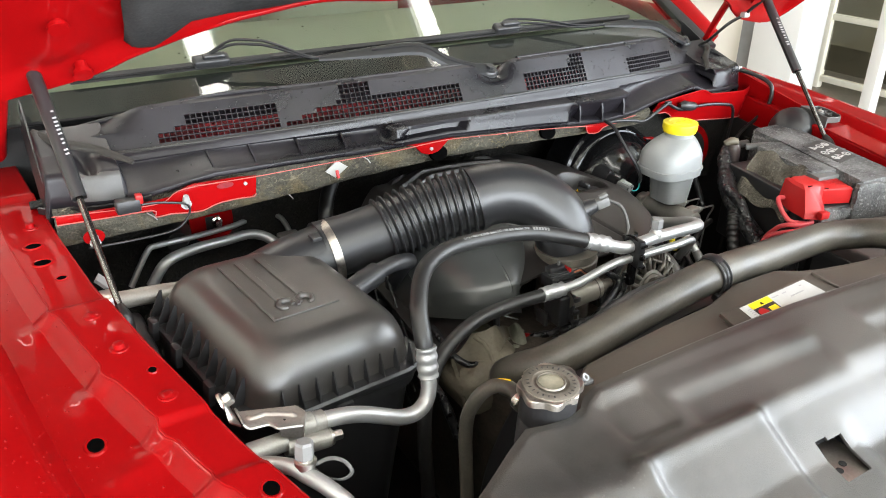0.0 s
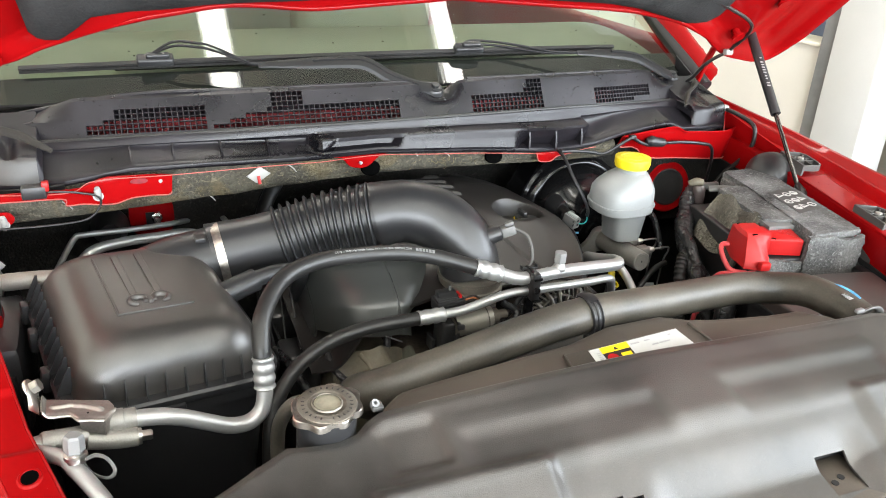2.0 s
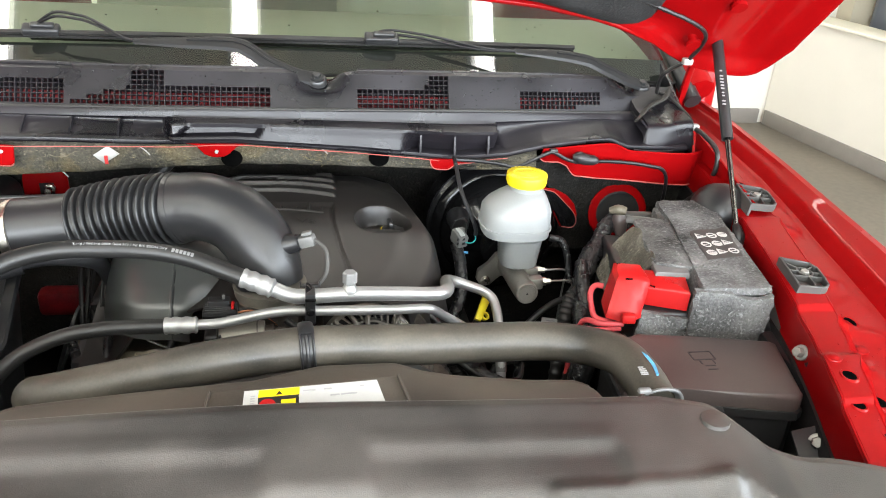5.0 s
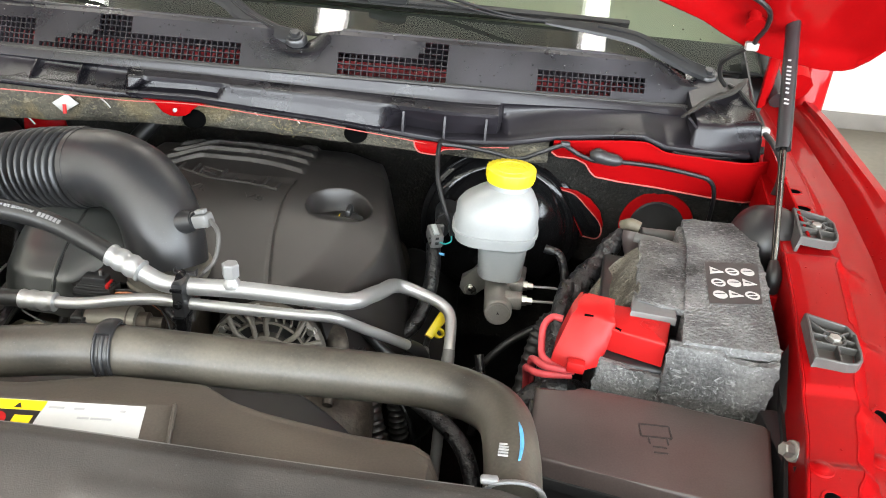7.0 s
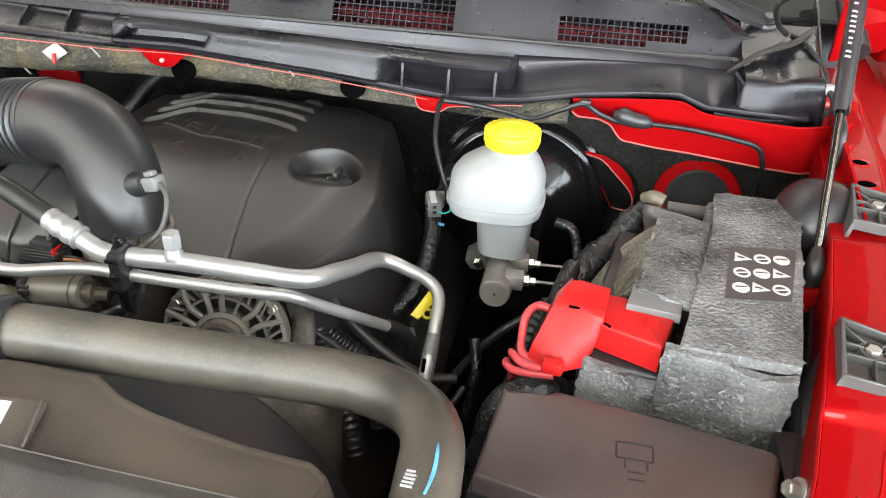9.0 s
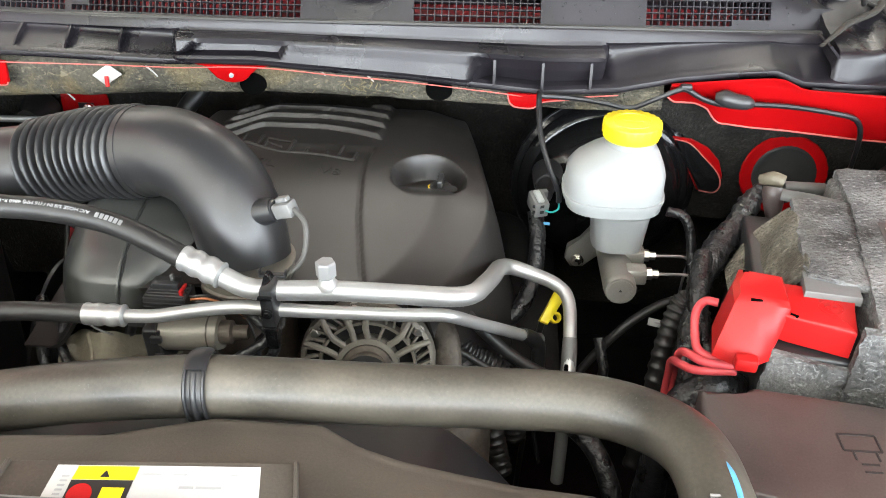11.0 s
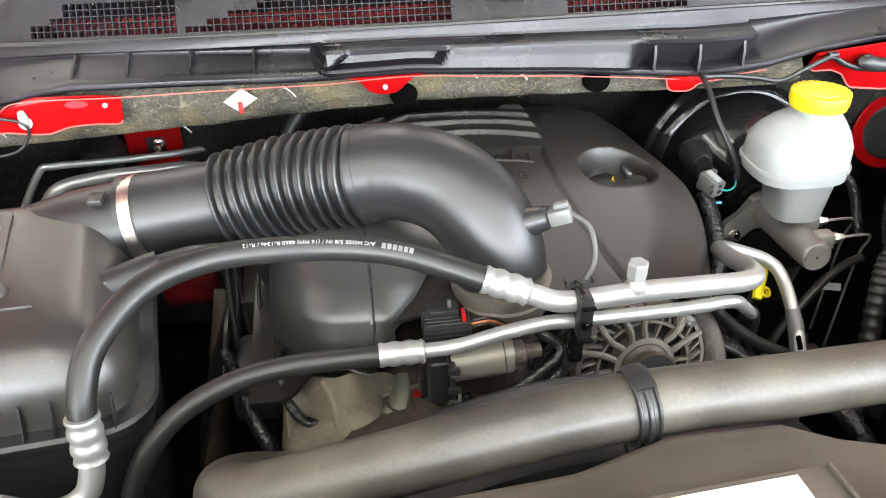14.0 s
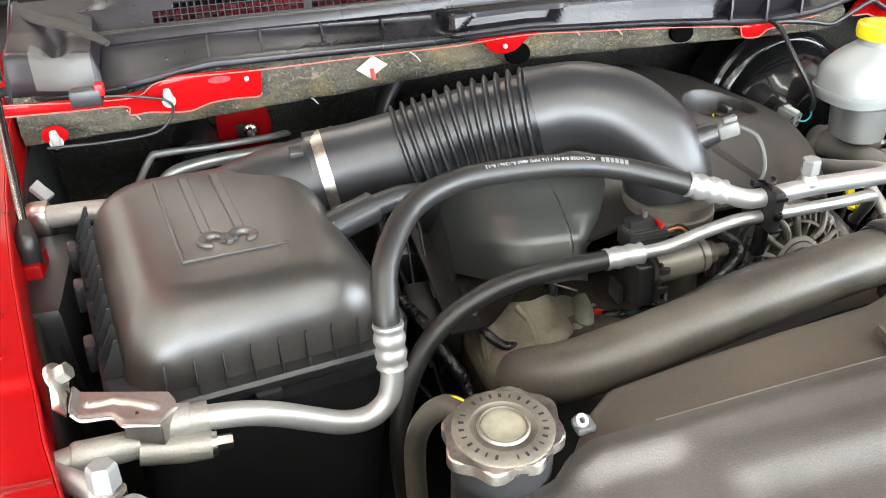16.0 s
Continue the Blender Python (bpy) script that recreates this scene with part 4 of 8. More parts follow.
part("pin", lathe([(0.003, 0), (0.003, 0.003), (0.001, 0.004)], 12, Matrix.Translation((-0.131, 1.135, 1.226)) @ pose(0, 0, 0, 90, 0, 0)), WHITE, tab)
part("edge_strip", tube([(-0.20, 1.134, 1.2335), (-0.10, 1.133, 1.2375), (0.0, 1.132, 1.2315), (0.09, 1.133, 1.2255), (0.19, 1.136, 1.2155), (0.27, 1.140, 1.2075), (0.36, 1.147, 1.2115)], 0.0008, 6, 8), HEM, tab)
tab2 = thing("red_tab", (0.25, 1.14, 1.21), "small red steel tab beside the brake booster", "flange", "firewall flanges")
outline_plate([(0.221, 1.213), (0.2245, 1.201), (0.231, 1.1955), (0.250, 1.1940), (0.258, 1.197), (0.268, 1.2035), (0.300, 1.2075), (0.300, 1.211)], 1.1415, 0.004, tab2)
part("pale_hem", tube([(x, 1.1368, z) for x, z in ((0.2215, 1.211), (0.2245, 1.201), (0.231, 1.1955), (0.250, 1.1940), (0.258, 1.197), (0.268, 1.2035), (0.300, 1.2075))], 0.0010, 6, 4), HEM, tab2)
rf = thing("red_bulkhead_panel", (0.6, 1.17, 1.18), "red painted bulkhead panel with wiring behind the battery", "panel")
RED_LOW = [(0.424, 1.206), (0.430, 1.2000), (0.461, 1.1985), (0.477, 1.1905), (0.490, 1.1725), (0.534, 1.1660), (0.5835, 1.1615), (0.678, 1.149), (0.775, 1.140)]


def red_panel(u, v):
    x = 0.424 + 0.351 * u
    top, low = lerp_table(LIP, x) + 0.001, lerp_table(RED_LOW, x)
    return (x, 1.146 + 0.11 * max(0.0, x - 0.43) ** 1.3 + 0.03 * smooth01(0.72, 0.775, x) + 0.018 * v, top + (low - top) * v)


part("panel", sheet(red_panel, 60, 10, -0.003), RED, rf)
part("pale_hem", tube([Vector(red_panel(i / 40, 1.0)) + Vector((0, -0.002, 0)) for i in range(41)], 0.0012, 6, 2), HEM, rf)
part("top_hem", tube([Vector(red_panel(u, 0.0)) + Vector((0, -0.002, 0.001)) for u in (0.0, 0.2, 0.36, 0.42, 0.47, 0.6, 0.8, 1.0)], 0.002, 6, 6), RED, rf)
part("side_fold", sheet(lambda u, v: (0.745 + 0.02 * v, 0.98 + 0.24 * u, 1.192 + 0.05 * u - 0.13 * v), 16, 6, 0.003), RED, rf)
rg = thing("bulkhead_grommet", (0.62, 1.24, 1.09), "black rubber grommet in a red ringed opening", "grommet")
gm = Matrix.Translation((0.610, 1.213, 1.078)) @ pose(0, 0, 0, 80, 0, 0) @ Matrix.Diagonal((1.0, 0.95, 1, 1))
part("red_ring", lathe([(0.045, 0.0), (0.060, 0.002), (0.058, 0.004), (0.044, 0.004)], 28, gm, closed=True), RED, rg)
part("grommet", lathe([(0.046, 0), (0.046, 0.003), (0.040, 0.005), (0.036, 0.0035), (0.020, 0.0045), (0.012, 0.005)], 28, gm), BLACK, rg)
rg2 = thing("bulkhead_opening", (0.50, 1.22, 1.12), "black oval cover with a red edge on the bulkhead", "cover")
outline_plate([(0.449, 1.1330), (0.475, 1.1300), (0.499, 1.1180), (0.517, 1.0990), (0.5255, 1.0760), (0.5250, 1.0590), (0.514, 1.0500), (0.494, 1.0525)], 1.2065, 0.003, rg2, RED, "red_edge")
outline_plate([(0.451, 1.1312), (0.473, 1.1250), (0.494, 1.1060), (0.5156, 1.0841), (0.5232, 1.0690), (0.5225, 1.0580), (0.5150, 1.0515), (0.496, 1.0541)], 1.2030, 0.003, rg2, BLACKMETAL, "cover")
part("cover_rim", tube([(x, 1.1995, z) for x, z in ((0.451, 1.1312), (0.473, 1.1250), (0.494, 1.1060), (0.5156, 1.0841), (0.5232, 1.0690), (0.5225, 1.0580), (0.5150, 1.0515), (0.496, 1.0541))], 0.0010, 6, 4), HEM, rg2)
rg3 = thing("bulkhead_opening", (-0.48, 1.36, 1.07), "red painted bulkhead opening with a stud behind the air box", "cover")
part("red_plate", prism([(0.040 * math.copysign(abs(math.cos(i * math.pi / 20)) ** 0.6, math.cos(i * math.pi / 20)), 0.040 * math.copysign(abs(math.sin(i * math.pi / 20)) ** 0.6, math.sin(i * math.pi / 20))) for i in range(40)], 0.004, pose(-0.470, 1.366, 1.076, 86, 0, 0), 0.001), RED, rg3)
part("square_hole", box((-0.468, 1.3610, 1.070), (0.026, 0.002, 0.026), 0.0005), BLACK, rg3)
part("stud", lathe([(0.010, 0), (0.010, 0.006), (0.006, 0.008), (0.006, 0.02)], 14, pose(-0.462, 1.360, 1.073, 90, 0, 0)), STEEL, rg3)
part("boot", lathe([(0.034, 0), (0.034, 0.01), (0.024, 0.03), (0.018, 0.05)], 24, pose(-0.545, 1.362, 1.065, 86, 0, 0)), RUBBER, rg3)

# ---- bonnet, raised ----
HOOD0 = Vector((0, 1.224, 1.349))
HOODM = Matrix.Translation(HOOD0) @ pose(0, 0, 0, -45, 0, 0)     # its own y points to the truck's rear and down the slope


def hood_rear(x):
    a = abs(x)
    ys = lerp_table([(0, -0.222), (0.20, -0.200), (0.30, -0.190), (0.37, -0.180), (0.47, -0.154), (0.525, -0.132), (0.60, -0.093), (0.643, -0.060), (0.70, -0.024), (0.79, 0.002), (0.825, 0.002), (0.842, -0.010), (0.853, -0.036), (0.864, -0.09)], a)
    return ys - 0.027 * smooth01(0.20, 0.36, -x) - 0.018 * smooth01(0.62, 0.72, -x)


def hood_skin(u, v, lift=0.0):
    x = -0.864 + 1.728 * u
    a = abs(x)
    ys = hood_rear(x)
    ye = -1.22 + 0.25 * (a / 0.86) ** 3
    y = ys + (ye - ys) * v
    into = min(smooth01(0.0, 0.045, ys - y), smooth01(0.862, 0.825, a))
    z = 0.014 * into + 0.006 * (1 - (a / 0.86) ** 2)
    z -= 0.014 * math.exp(-((a - 0.690) / 0.032) ** 2) * smooth01(0.02, 0.08, ys - y)      # inner frame along the sides
    z += 0.010 * math.exp(-((a - 0.775) / 0.022) ** 2) * smooth01(0.04, 0.09, ys - y)
    z += 0.003 * noise.noise(Vector((x * 7, y * 7, 2)))
    return HOODM @ Vector((x, y, z + lift))


hood = thing("bonnet", (0, 1.2, 1.36), "raised glossy red bonnet seen from below", "bonnet")
part("inner_panel", sheet(lambda u, v: hood_skin(u, v), 140, 110, -0.003), RED, hood, smooth=60)
part("outer_skin", sheet(lambda u, v: hood_skin(u, v, 0.040), 60, 24, -0.002), RED, hood, smooth=60)
part("rear_hem", tube([HOODM @ Vector((x, hood_rear(x) - 0.001, 0.004)) for x in [-0.862 + 1.724 * i / 60 for i in range(61)]], 0.0045, 8, 2), RED, hood, smooth=80)
PAD_EDGE = [(-0.613, -0.230), (-0.608, -0.166), (-0.596, -0.148), (-0.575, -0.146), (-0.555, -0.168), (-0.533, -0.197), (-0.48, -0.212), (-0.38, -0.224), (0.0, -0.242), (0.30, -0.214), (0.367, -0.202), (0.414, -0.186), (0.467, -0.168), (0.511, -0.153), (0.535, -0.155), (0.552, -0.172), (0.562, -0.200), (0.565, -0.24)]


def pad(u, v):
    x = -0.613 + 1.178 * u
    ys = lerp_table(PAD_EDGE, x)
    y = ys + (-1.05 - ys) * v
    edge = min(smooth01(0, 0.012, u), smooth01(1, 0.988, u), smooth01(0, 0.02, v), smooth01(1, 0.98, v))
    return HOODM @ Vector((x, y, 0.002 - 0.011 * edge + 0.003 * noise.noise(Vector((x * 8, y * 8, 5)))))


part("sound_pad", sheet(pad, 160, 60, -0.006), HOODPAD, hood, "black felt sound pad", smooth=70)
for s in (-1, 1):
    part("hinge_arm", tube([(s * 0.783, 1.385, 1.245), (s * 0.778, 1.365, 1.28), (s * 0.764, 1.319, 1.353), (s * 0.752, 1.265, 1.425), (s * 0.748, 1.22, 1.47)], 0.015, 8, flat=0.5), RED, hood)
    for y, dx in ((-0.108, 0.664), (-0.214, 0.690)):
        p = HOODM @ Vector((s * dx, y, 0.0))
        part("hinge_bolt", lathe([(0.013, -0.012), (0.013, -0.006), (0.008, -0.004), (0.008, 0.008)], 12, Matrix.Translation(p) @ pose(0, 0, 0, -45, 0, 0)), RED, hood)


def strut(s, label):
    foot, top = Vector((s * 0.694, 0.925, 1.155)), Vector((s * 0.724, 1.190, 1.443))
    ob = thing("gas_strut", foot, label, "gas strut", "bonnet struts")
    mid = foot.lerp(top, 0.46)
    part("rod", tube([foot, mid + (top - foot) * 0.02], 0.0045, 12, 2), ROD, ob)
    part("cylinder", tube([mid, mid.lerp(top, 0.02), mid.lerp(top, 0.04), top.lerp(mid, 0.04), top], [0.0082, 0.0096, 0.0096, 0.0096, 0.0075], 16, 2), PLASTIC_SATIN, ob)
    part("ball_joint", tube([foot + Vector((0, 0, -0.022)), foot + Vector((0, 0, 0.004)), foot.lerp(top, 0.06)], [0.010, 0.011, 0.006], 12, 3), RUBBER, ob)
    part("ball_joint", tube([top.lerp(mid, 0.02), top + (top - foot) * 0.05], [0.011, 0.012], 12, 3), RUBBER, ob)
    axis = (top - foot).normalized()
    for k, (a, w) in enumerate(((0.60, 0.0042), (0.615, 0.0042), (0.64, 0.0030), (0.655, 0.0030), (0.675, 0.0042), (0.69, 0.0042), (0.705, 0.0042), (0.72, 0.0042), (0.735, 0.0042), (0.76, 0.003))):
        p = foot.lerp(top, a)
        q = Vector((-0.35 * s, -0.80, 0.10))
        q = (q - axis * q.dot(axis)).normalized()
        m = Matrix.Translation(p + q * 0.0093) @ q.to_track_quat("Z", "Y").to_matrix().to_4x4()
        part("print_mark", prism([(-w * 0.7, -0.0011), (w * 0.7, -0.0011), (w * 0.7, 0.0011), (-w * 0.7, 0.0011)], 0.0009, m), INKGREY, ob)
    return ob


strut(-1, "black gas strut with pale print holding the bonnet")
strut(1, "black gas strut with pale print beside the battery")
part("wheel_arch_bracket", box((0.70, 0.93, 1.125), (0.03, 0.04, 0.03), 0.004), RED, wing_r)
part("wheel_arch_bracket", box((-0.70, 0.93, 1.125), (0.03, 0.04, 0.03), 0.004), RED, wing_l)

# ---- front: radiator cover, fan shroud, cap ----
def cover_back(x):
    return lerp_table([(-0.60, 0.33), (-0.52, 0.395), (-0.45, 0.442), (-0.415, 0.462), (-0.396, 0.4575), (-0.372, 0.4545), (-0.350, 0.460), (-0.338, 0.471), (-0.322, 0.474), (0.0, 0.487), (0.36, 0.486), (0.41, 0.470), (0.45, 0.418), (0.52, 0.412), (0.60, 0.400), (0.72, 0.36)], x)


def boss(x, y, x0, x1, y0, y1, h, e=0.006):
    return h * smooth01(x0 - e, x0 + e, x) * (1 - smooth01(x1 - e, x1 + e, x)) * smooth01(y0 - e, y0 + e, y) * (1 - smooth01(y1 - e, y1 + e, y))


def cover_z(x, y):
    z = 1.212 - 0.030 * smooth01(-0.2, 0.42, x) * 0.6
    d = cover_back(x) - y
    e = min(max(0.0, d - 0.085), 0.075)                      # a steeper band between two flatter fields
    z -= 0.0 if d < 0 else 0.20 * d + 0.44 * e * smooth01(0.0, 0.03, e) + 0.08 * max(0.0, d - 0.16) + 0.30 * max(0.0, d - 0.33)
    z -= 0.004 * (1 - smooth01(0.0, 0.012, d))
    z -= 0.009 * smooth01(-0.318, -0.345, x) * smooth01(0.37, 0.44, y)
    z -= 0.030 * smooth01(0.40, 0.50, x) + 0.02 * smooth01(0.50, 0.66, abs(x))
    z += boss(x, y, -0.262, -0.030, 0.430, 0.448, 0.0014, 0.007) + boss(x, y, 0.055, 0.300, 0.430, 0.448, 0.0014, 0.007)
    z -= boss(x, y, -0.258, -0.034, 0.385, 0.424, 0.0040, 0.010) + boss(x, y, 0.060, 0.295, 0.385, 0.424, 0.0040, 0.010)
    z += boss(x, y, -0.36, -0.185, 0.26, 0.380, 0.010, 0.010) + boss(x, y, 0.22, 0.40, 0.28, 0.385, 0.010, 0.010)
    z -= boss(x, y, -0.335, -0.275, 0.40, 0.455, 0.007, 0.008)
    z -= boss(x, y, -0.08, 0.18, 0.10, 0.34, 0.012, 0.02)
    return z


HOLES = [(-0.143, -0.103, 0.296, 0.338), (-0.135, -0.09, 0.20, 0.26), (-0.055, 0.095, 0.18, 0.262), (0.12, 0.165, 0.296, 0.338)]


def cover_keep(u, v):
    x = -0.60 + 1.32 * u
    y = -0.30 + (cover_back(x) + 0.30) * v
    return not any(a < x < b and c < y < d for a, b, c, d in HOLES)


def cover_at(u, v):
    x = -0.60 + 1.32 * u
    y = -0.30 + (cover_back(x) + 0.30) * v
    return (x, y, cover_z(x, y))


rc = thing("radiator_cover", (0, 0.3, 1.15), "dusty dark grey plastic radiator cover with pressed ridges", "cover")
part("panel", sheet(cover_at, 300, 220, 0.003, keep=cover_keep), SHROUD, rc, smooth=50)
part("bright_edge", tube([(x, cover_back(x) + 0.001, cover_z(x, cover_back(x)) - 0.002) for x in (-0.28, -0.15, 0.0, 0.15, 0.28, 0.34)], 0.0014, 6, 4), GREYPLASTIC, rc)
for x, y in ((0.405, 0.445),):
    part("round_stud", lathe([(0.015, -0.002), (0.0145, 0.0022), (0.012, 0.003)], 24, Matrix.Translation((x, y, cover_z(x, y)))), SHROUD, rc)
for i, (a, b, c, d) in enumerate(HOLES):
    zz = cover_z((a + b) / 2, d + 0.002)
    w = thing("cover_pocket", ((a + b) / 2, (c + d) / 2, zz - 0.05), "recess with bolt holes below the radiator cover", "recess", "cover recesses")
    part("pocket", box(((a + b) / 2, (c + d) / 2, zz - 0.026), (b - a + 0.03, d - c + 0.03, 0.004), 0.001), RUSTY if i == 0 else (FANSHROUD if i != 2 else BLACK), w)
    for k in (0.35, 0.65):
        part("bolt_hole", lathe([(0.004, 0), (0.004, 0.001)], 12, Matrix.Translation((a + (b - a) * k, c + (d - c) * (0.3 + 0.4 * k), zz - 0.0238))), BLACK, w)
latch = thing("bonnet_latch", (0.03, 0.22, 1.11), "bare steel bonnet latch in the cover's opening", "latch")
part("plate", prism([(-0.03, -0.02), (0.03, -0.025), (0.035, 0.01), (0.0, 0.025), (-0.03, 0.02)], 0.004, pose(0.03, 0.222, 1.112, 10, 0, 15), 0.001), STEEL, latch)
part("hook", tube([(0.02, 0.22, 1.116), (0.03, 0.23, 1.128), (0.05, 0.225, 1.128), (0.06, 0.21, 1.118)], 0.005, 8), STEEL, latch)
part("spring", tube([(0.05, 0.235, 1.118), (0.075, 0.238, 1.121)], 0.006, 10, 24, rib=(0.002, 8)), ALU, latch)
front = thing("radiator_support", (0, -0.2, 0.8), "dark radiator support and grille below the cover", "panel")
part("radiator", box((0, 0.40, 0.86), (1.02, 0.10, 0.56), 0.01), BLACK, front)
part("support_beam", box((0, 0.34, 1.08), (1.1, 0.05, 0.05), 0.008), BLACK, front)
part("grille", box((0, -0.20, 0.86), (1.15, 0.06, 0.50), 0.02), BLACKMETAL, front)
part("bumper", box((0, -0.26, 0.52), (1.9, 0.16, 0.22), 0.05, 4), STEEL, front)

fan = thing("fan_shroud", (0, 0.55, 1.1), "dusty brown-black plastic fan shroud behind the radiator cover", "fan shroud")


FAN_BACK = [(-0.335, 0.490), (-0.30, 0.514), (-0.275, 0.533), (-0.225, 0.540), (-0.13, 0.551), (-0.05, 0.558), (0.02, 0.580), (0.10, 0.580), (0.13, 0.562), (0.16, 0.552), (0.20, 0.544), (0.24, 0.537), (0.29, 0.533), (0.325, 0.507)]


def fan_at(u, v):
    x = -0.330 + 0.655 * u
    end = min(smooth01(0, 0.05, u), smooth01(1.0, 0.965, u))
    back = lerp_table(FAN_BACK, x)
    y0 = cover_back(x) - 0.01
    if v < 0.6:
        t = v / 0.6
        y = y0 + (back - y0) * t
        z = 1.190 - 0.012 * t * t
    else:
        t = (v - 0.6) / 0.4
        y = back + 0.016 * math.sin(t * math.pi / 2)
        z = 1.178 - 0.020 * (1 - math.cos(t * math.pi / 2)) - 0.34 * max(0.0, t - 0.35)
    return (x, y, z - 0.05 * (1 - end))


part("shroud", sheet(fan_at, 90, 40, 0.003), FANSHROUD, fan, smooth=50)
part("fan_ring", lathe([(0.288, 0), (0.300, 0), (0.300, 0.085), (0.2985, 0.090), (0.295, 0.092), (0.288, 0.092)], 96, pose(-0.01, 0.60, 0.846, -90, 0, 0), closed=True), PLASTIC, fan, smooth=50)
lab = thing("warning_label", (0.01, 0.512, 1.196), "white and yellow warning sticker on the fan shroud", "label")
LM = Matrix.Translation((0.012, 0.507, 1.1925)) @ pose(0, 0, 0, 9, 0, 4)
part("backing", prism([(-0.105, -0.020), (0.092, -0.020), (0.086, 0.020), (-0.098, 0.020)], 0.0016, LM, 0.0004), FANSHROUD, lab, "brown-black backing plate")
part("backing_ridge", box((0, 0, 0), (0.003, 0.040, 0.006), 0.0008, 1, LM @ Matrix.Translation((-0.102, 0, 0.002)) @ pose(0, 0, 0, 0, 0, -10)), FANSHROUD, lab)
part("backing_ridge", box((0, 0, 0), (0.003, 0.040, 0.006), 0.0008, 1, LM @ Matrix.Translation((0.089, 0, 0.002)) @ pose(0, 0, 0, 0, 0, 8)), FANSHROUD, lab)
part("paper", prism([(-0.070, -0.0165), (0.068, -0.0165), (0.064, 0.0165), (-0.066, 0.0165)], 0.0006, LM @ Matrix.Translation((0, 0, 0.0016))), LABEL, lab)
up = LM @ Matrix.Translation((0, 0, 0.0023))
part("yellow_band", prism([(-0.0535, 0.006), (-0.014, 0.006), (-0.013, 0.0155), (-0.052, 0.0155)], 0.0004, up), LABEL_YELLOW, lab)
part("black_block", prism([(-0.055, -0.0155), (-0.016, -0.0155), (-0.0145, 0.0055), (-0.0535, 0.0055)], 0.0004, up), INK, lab)
part("warning_disc", lathe([(0.0078, 0), (0.0078, 0.0004)], 24, up @ Matrix.Translation((-0.045, -0.005, 0.0005))), REDPLASTIC, lab)
part("hazard_sign", prism([(-0.033, -0.0135), (-0.019, -0.0135), (-0.018, 0.000), (-0.032, 0.000)], 0.0004, up @ Matrix.Translation((0, 0, 0.0005))), LABEL_YELLOW, lab)
part("hazard_mark", prism([(-0.003, -0.002), (0.003, -0.002), (0, 0.003)], 0.0004, up @ Matrix.Translation((-0.033, 0.0095, 0.0005))), INK, lab)
for i in range(7):
    part("bar_code", box((0, 0, 0), (0.0045, 0.0012, 0.0004), m=up @ Matrix.Translation((-0.0605 + 0.0004 * i, -0.011 + 0.0032 * i, 0.0002))), INKGREY, lab)
for x, y, w in ((-0.004, 0.010, 0.012), (0.014, 0.010, 0.008), (0.034, 0.001, 0.016), (0.020, 0.001, 0.009), (0.048, 0.010, 0.004)):
    part("text_bar", box((0, 0, 0), (w, 0.0018, 0.0004), m=up @ Matrix.Translation((x, y, 0.0002))), INKGREY, lab)

cap = thing("coolant_filler", (-0.372, 0.486, 1.19), "lobed steel radiator pressure cap with stamped writing", "radiator cap")
n_l, outline = 8, []
for i in range(96):
    a = 2 * math.pi * i / 96
    outline.append(((0.0315 + 0.0020 * math.cos(n_l * a) + 0.0028 * math.cos(2 * a)) * math.cos(a), (0.0315 + 0.0020 * math.cos(n_l * a) + 0.0028 * math.cos(2 * a)) * math.sin(a)))
CM = Matrix.Translation((-0.3715, 0.482, 1.2245)) @ pose(0, 0, 0, 3, 0, 20)
part("rim", prism([(x * 1.01, y * 1.01) for x, y in outline], 0.0080, CM @ Matrix.Translation((0, 0, -0.0085)), 0.0015), CLAMP, cap, smooth=50)
part("face", lathe([(0.0285, -0.003), (0.0285, 0.0004), (0.0275, 0.0010), (0.0185, 0.0012), (0.0175, 0.0004)], 40, CM), CAPFACE, cap)
part("raised_ring", lathe([(0.0128, 0.000), (0.0132, 0.0026), (0.0140, 0.0026), (0.0150, 0.0010)], 40, CM), CAPFACE, cap)
part("centre_button", lathe([(0.0127, 0.001), (0.0118, 0.0016), (0.009, 0.0013), (0.005, 0.0011)], 32, CM), CAPBUTTON, cap)
part("neck", lathe([(0.0285, -0.040), (0.0285, -0.012), (0.0290, -0.010), (0.0290, -0.007)], 32, CM), PLASTIC, cap)
part("filler", lathe([(0.0285, -0.110), (0.0285, -0.040), (0.0270, -0.038)], 32, CM), PLASTIC, cap)
for i in range(26):
    a = 2 * math.pi * i / 26
    if i % 9 == 8:
        continue
    m = CM @ pose(0, 0, 0, 0, 0, math.degrees(a)) @ Matrix.Translation((0.0232, 0, 0.0011))
    part("stamped_bar", box((0, 0, 0), (0.0030, 0.0016 if i % 3 else 0.0009, 0.0004), m=m), INK, cap)

# ---- hoses ----
rh = thing("radiator_hose", (0.0, 0.62, 1.15), "thick dusty black upper radiator hose with a clip", "radiator hose")
HP = [(-0.130, 0.770, 0.925), (-0.185, 0.745, 0.980), (-0.240, 0.714, 1.033), (-0.280, 0.676, 1.080), (-0.288, 0.638, 1.114), (-0.262, 0.610, 1.137), (-0.18, 0.607, 1.155), (-0.09, 0.610, 1.172), (0.006, 0.614, 1.182), (0.12, 0.626, 1.173), (0.22, 0.640, 1.163), (0.29, 0.645, 1.158), (0.338, 0.628, 1.160), (0.363, 0.590, 1.170), (0.370, 0.540, 1.172), (0.371, 0.500, 1.168)]
part("hose", tube(HP, 0.0235, 28, 8), HOSE, rh, smooth=80)
line, _ = spline(HP, 8)
clip_x = Vector((1, 0.06, 0.05)).normalized()
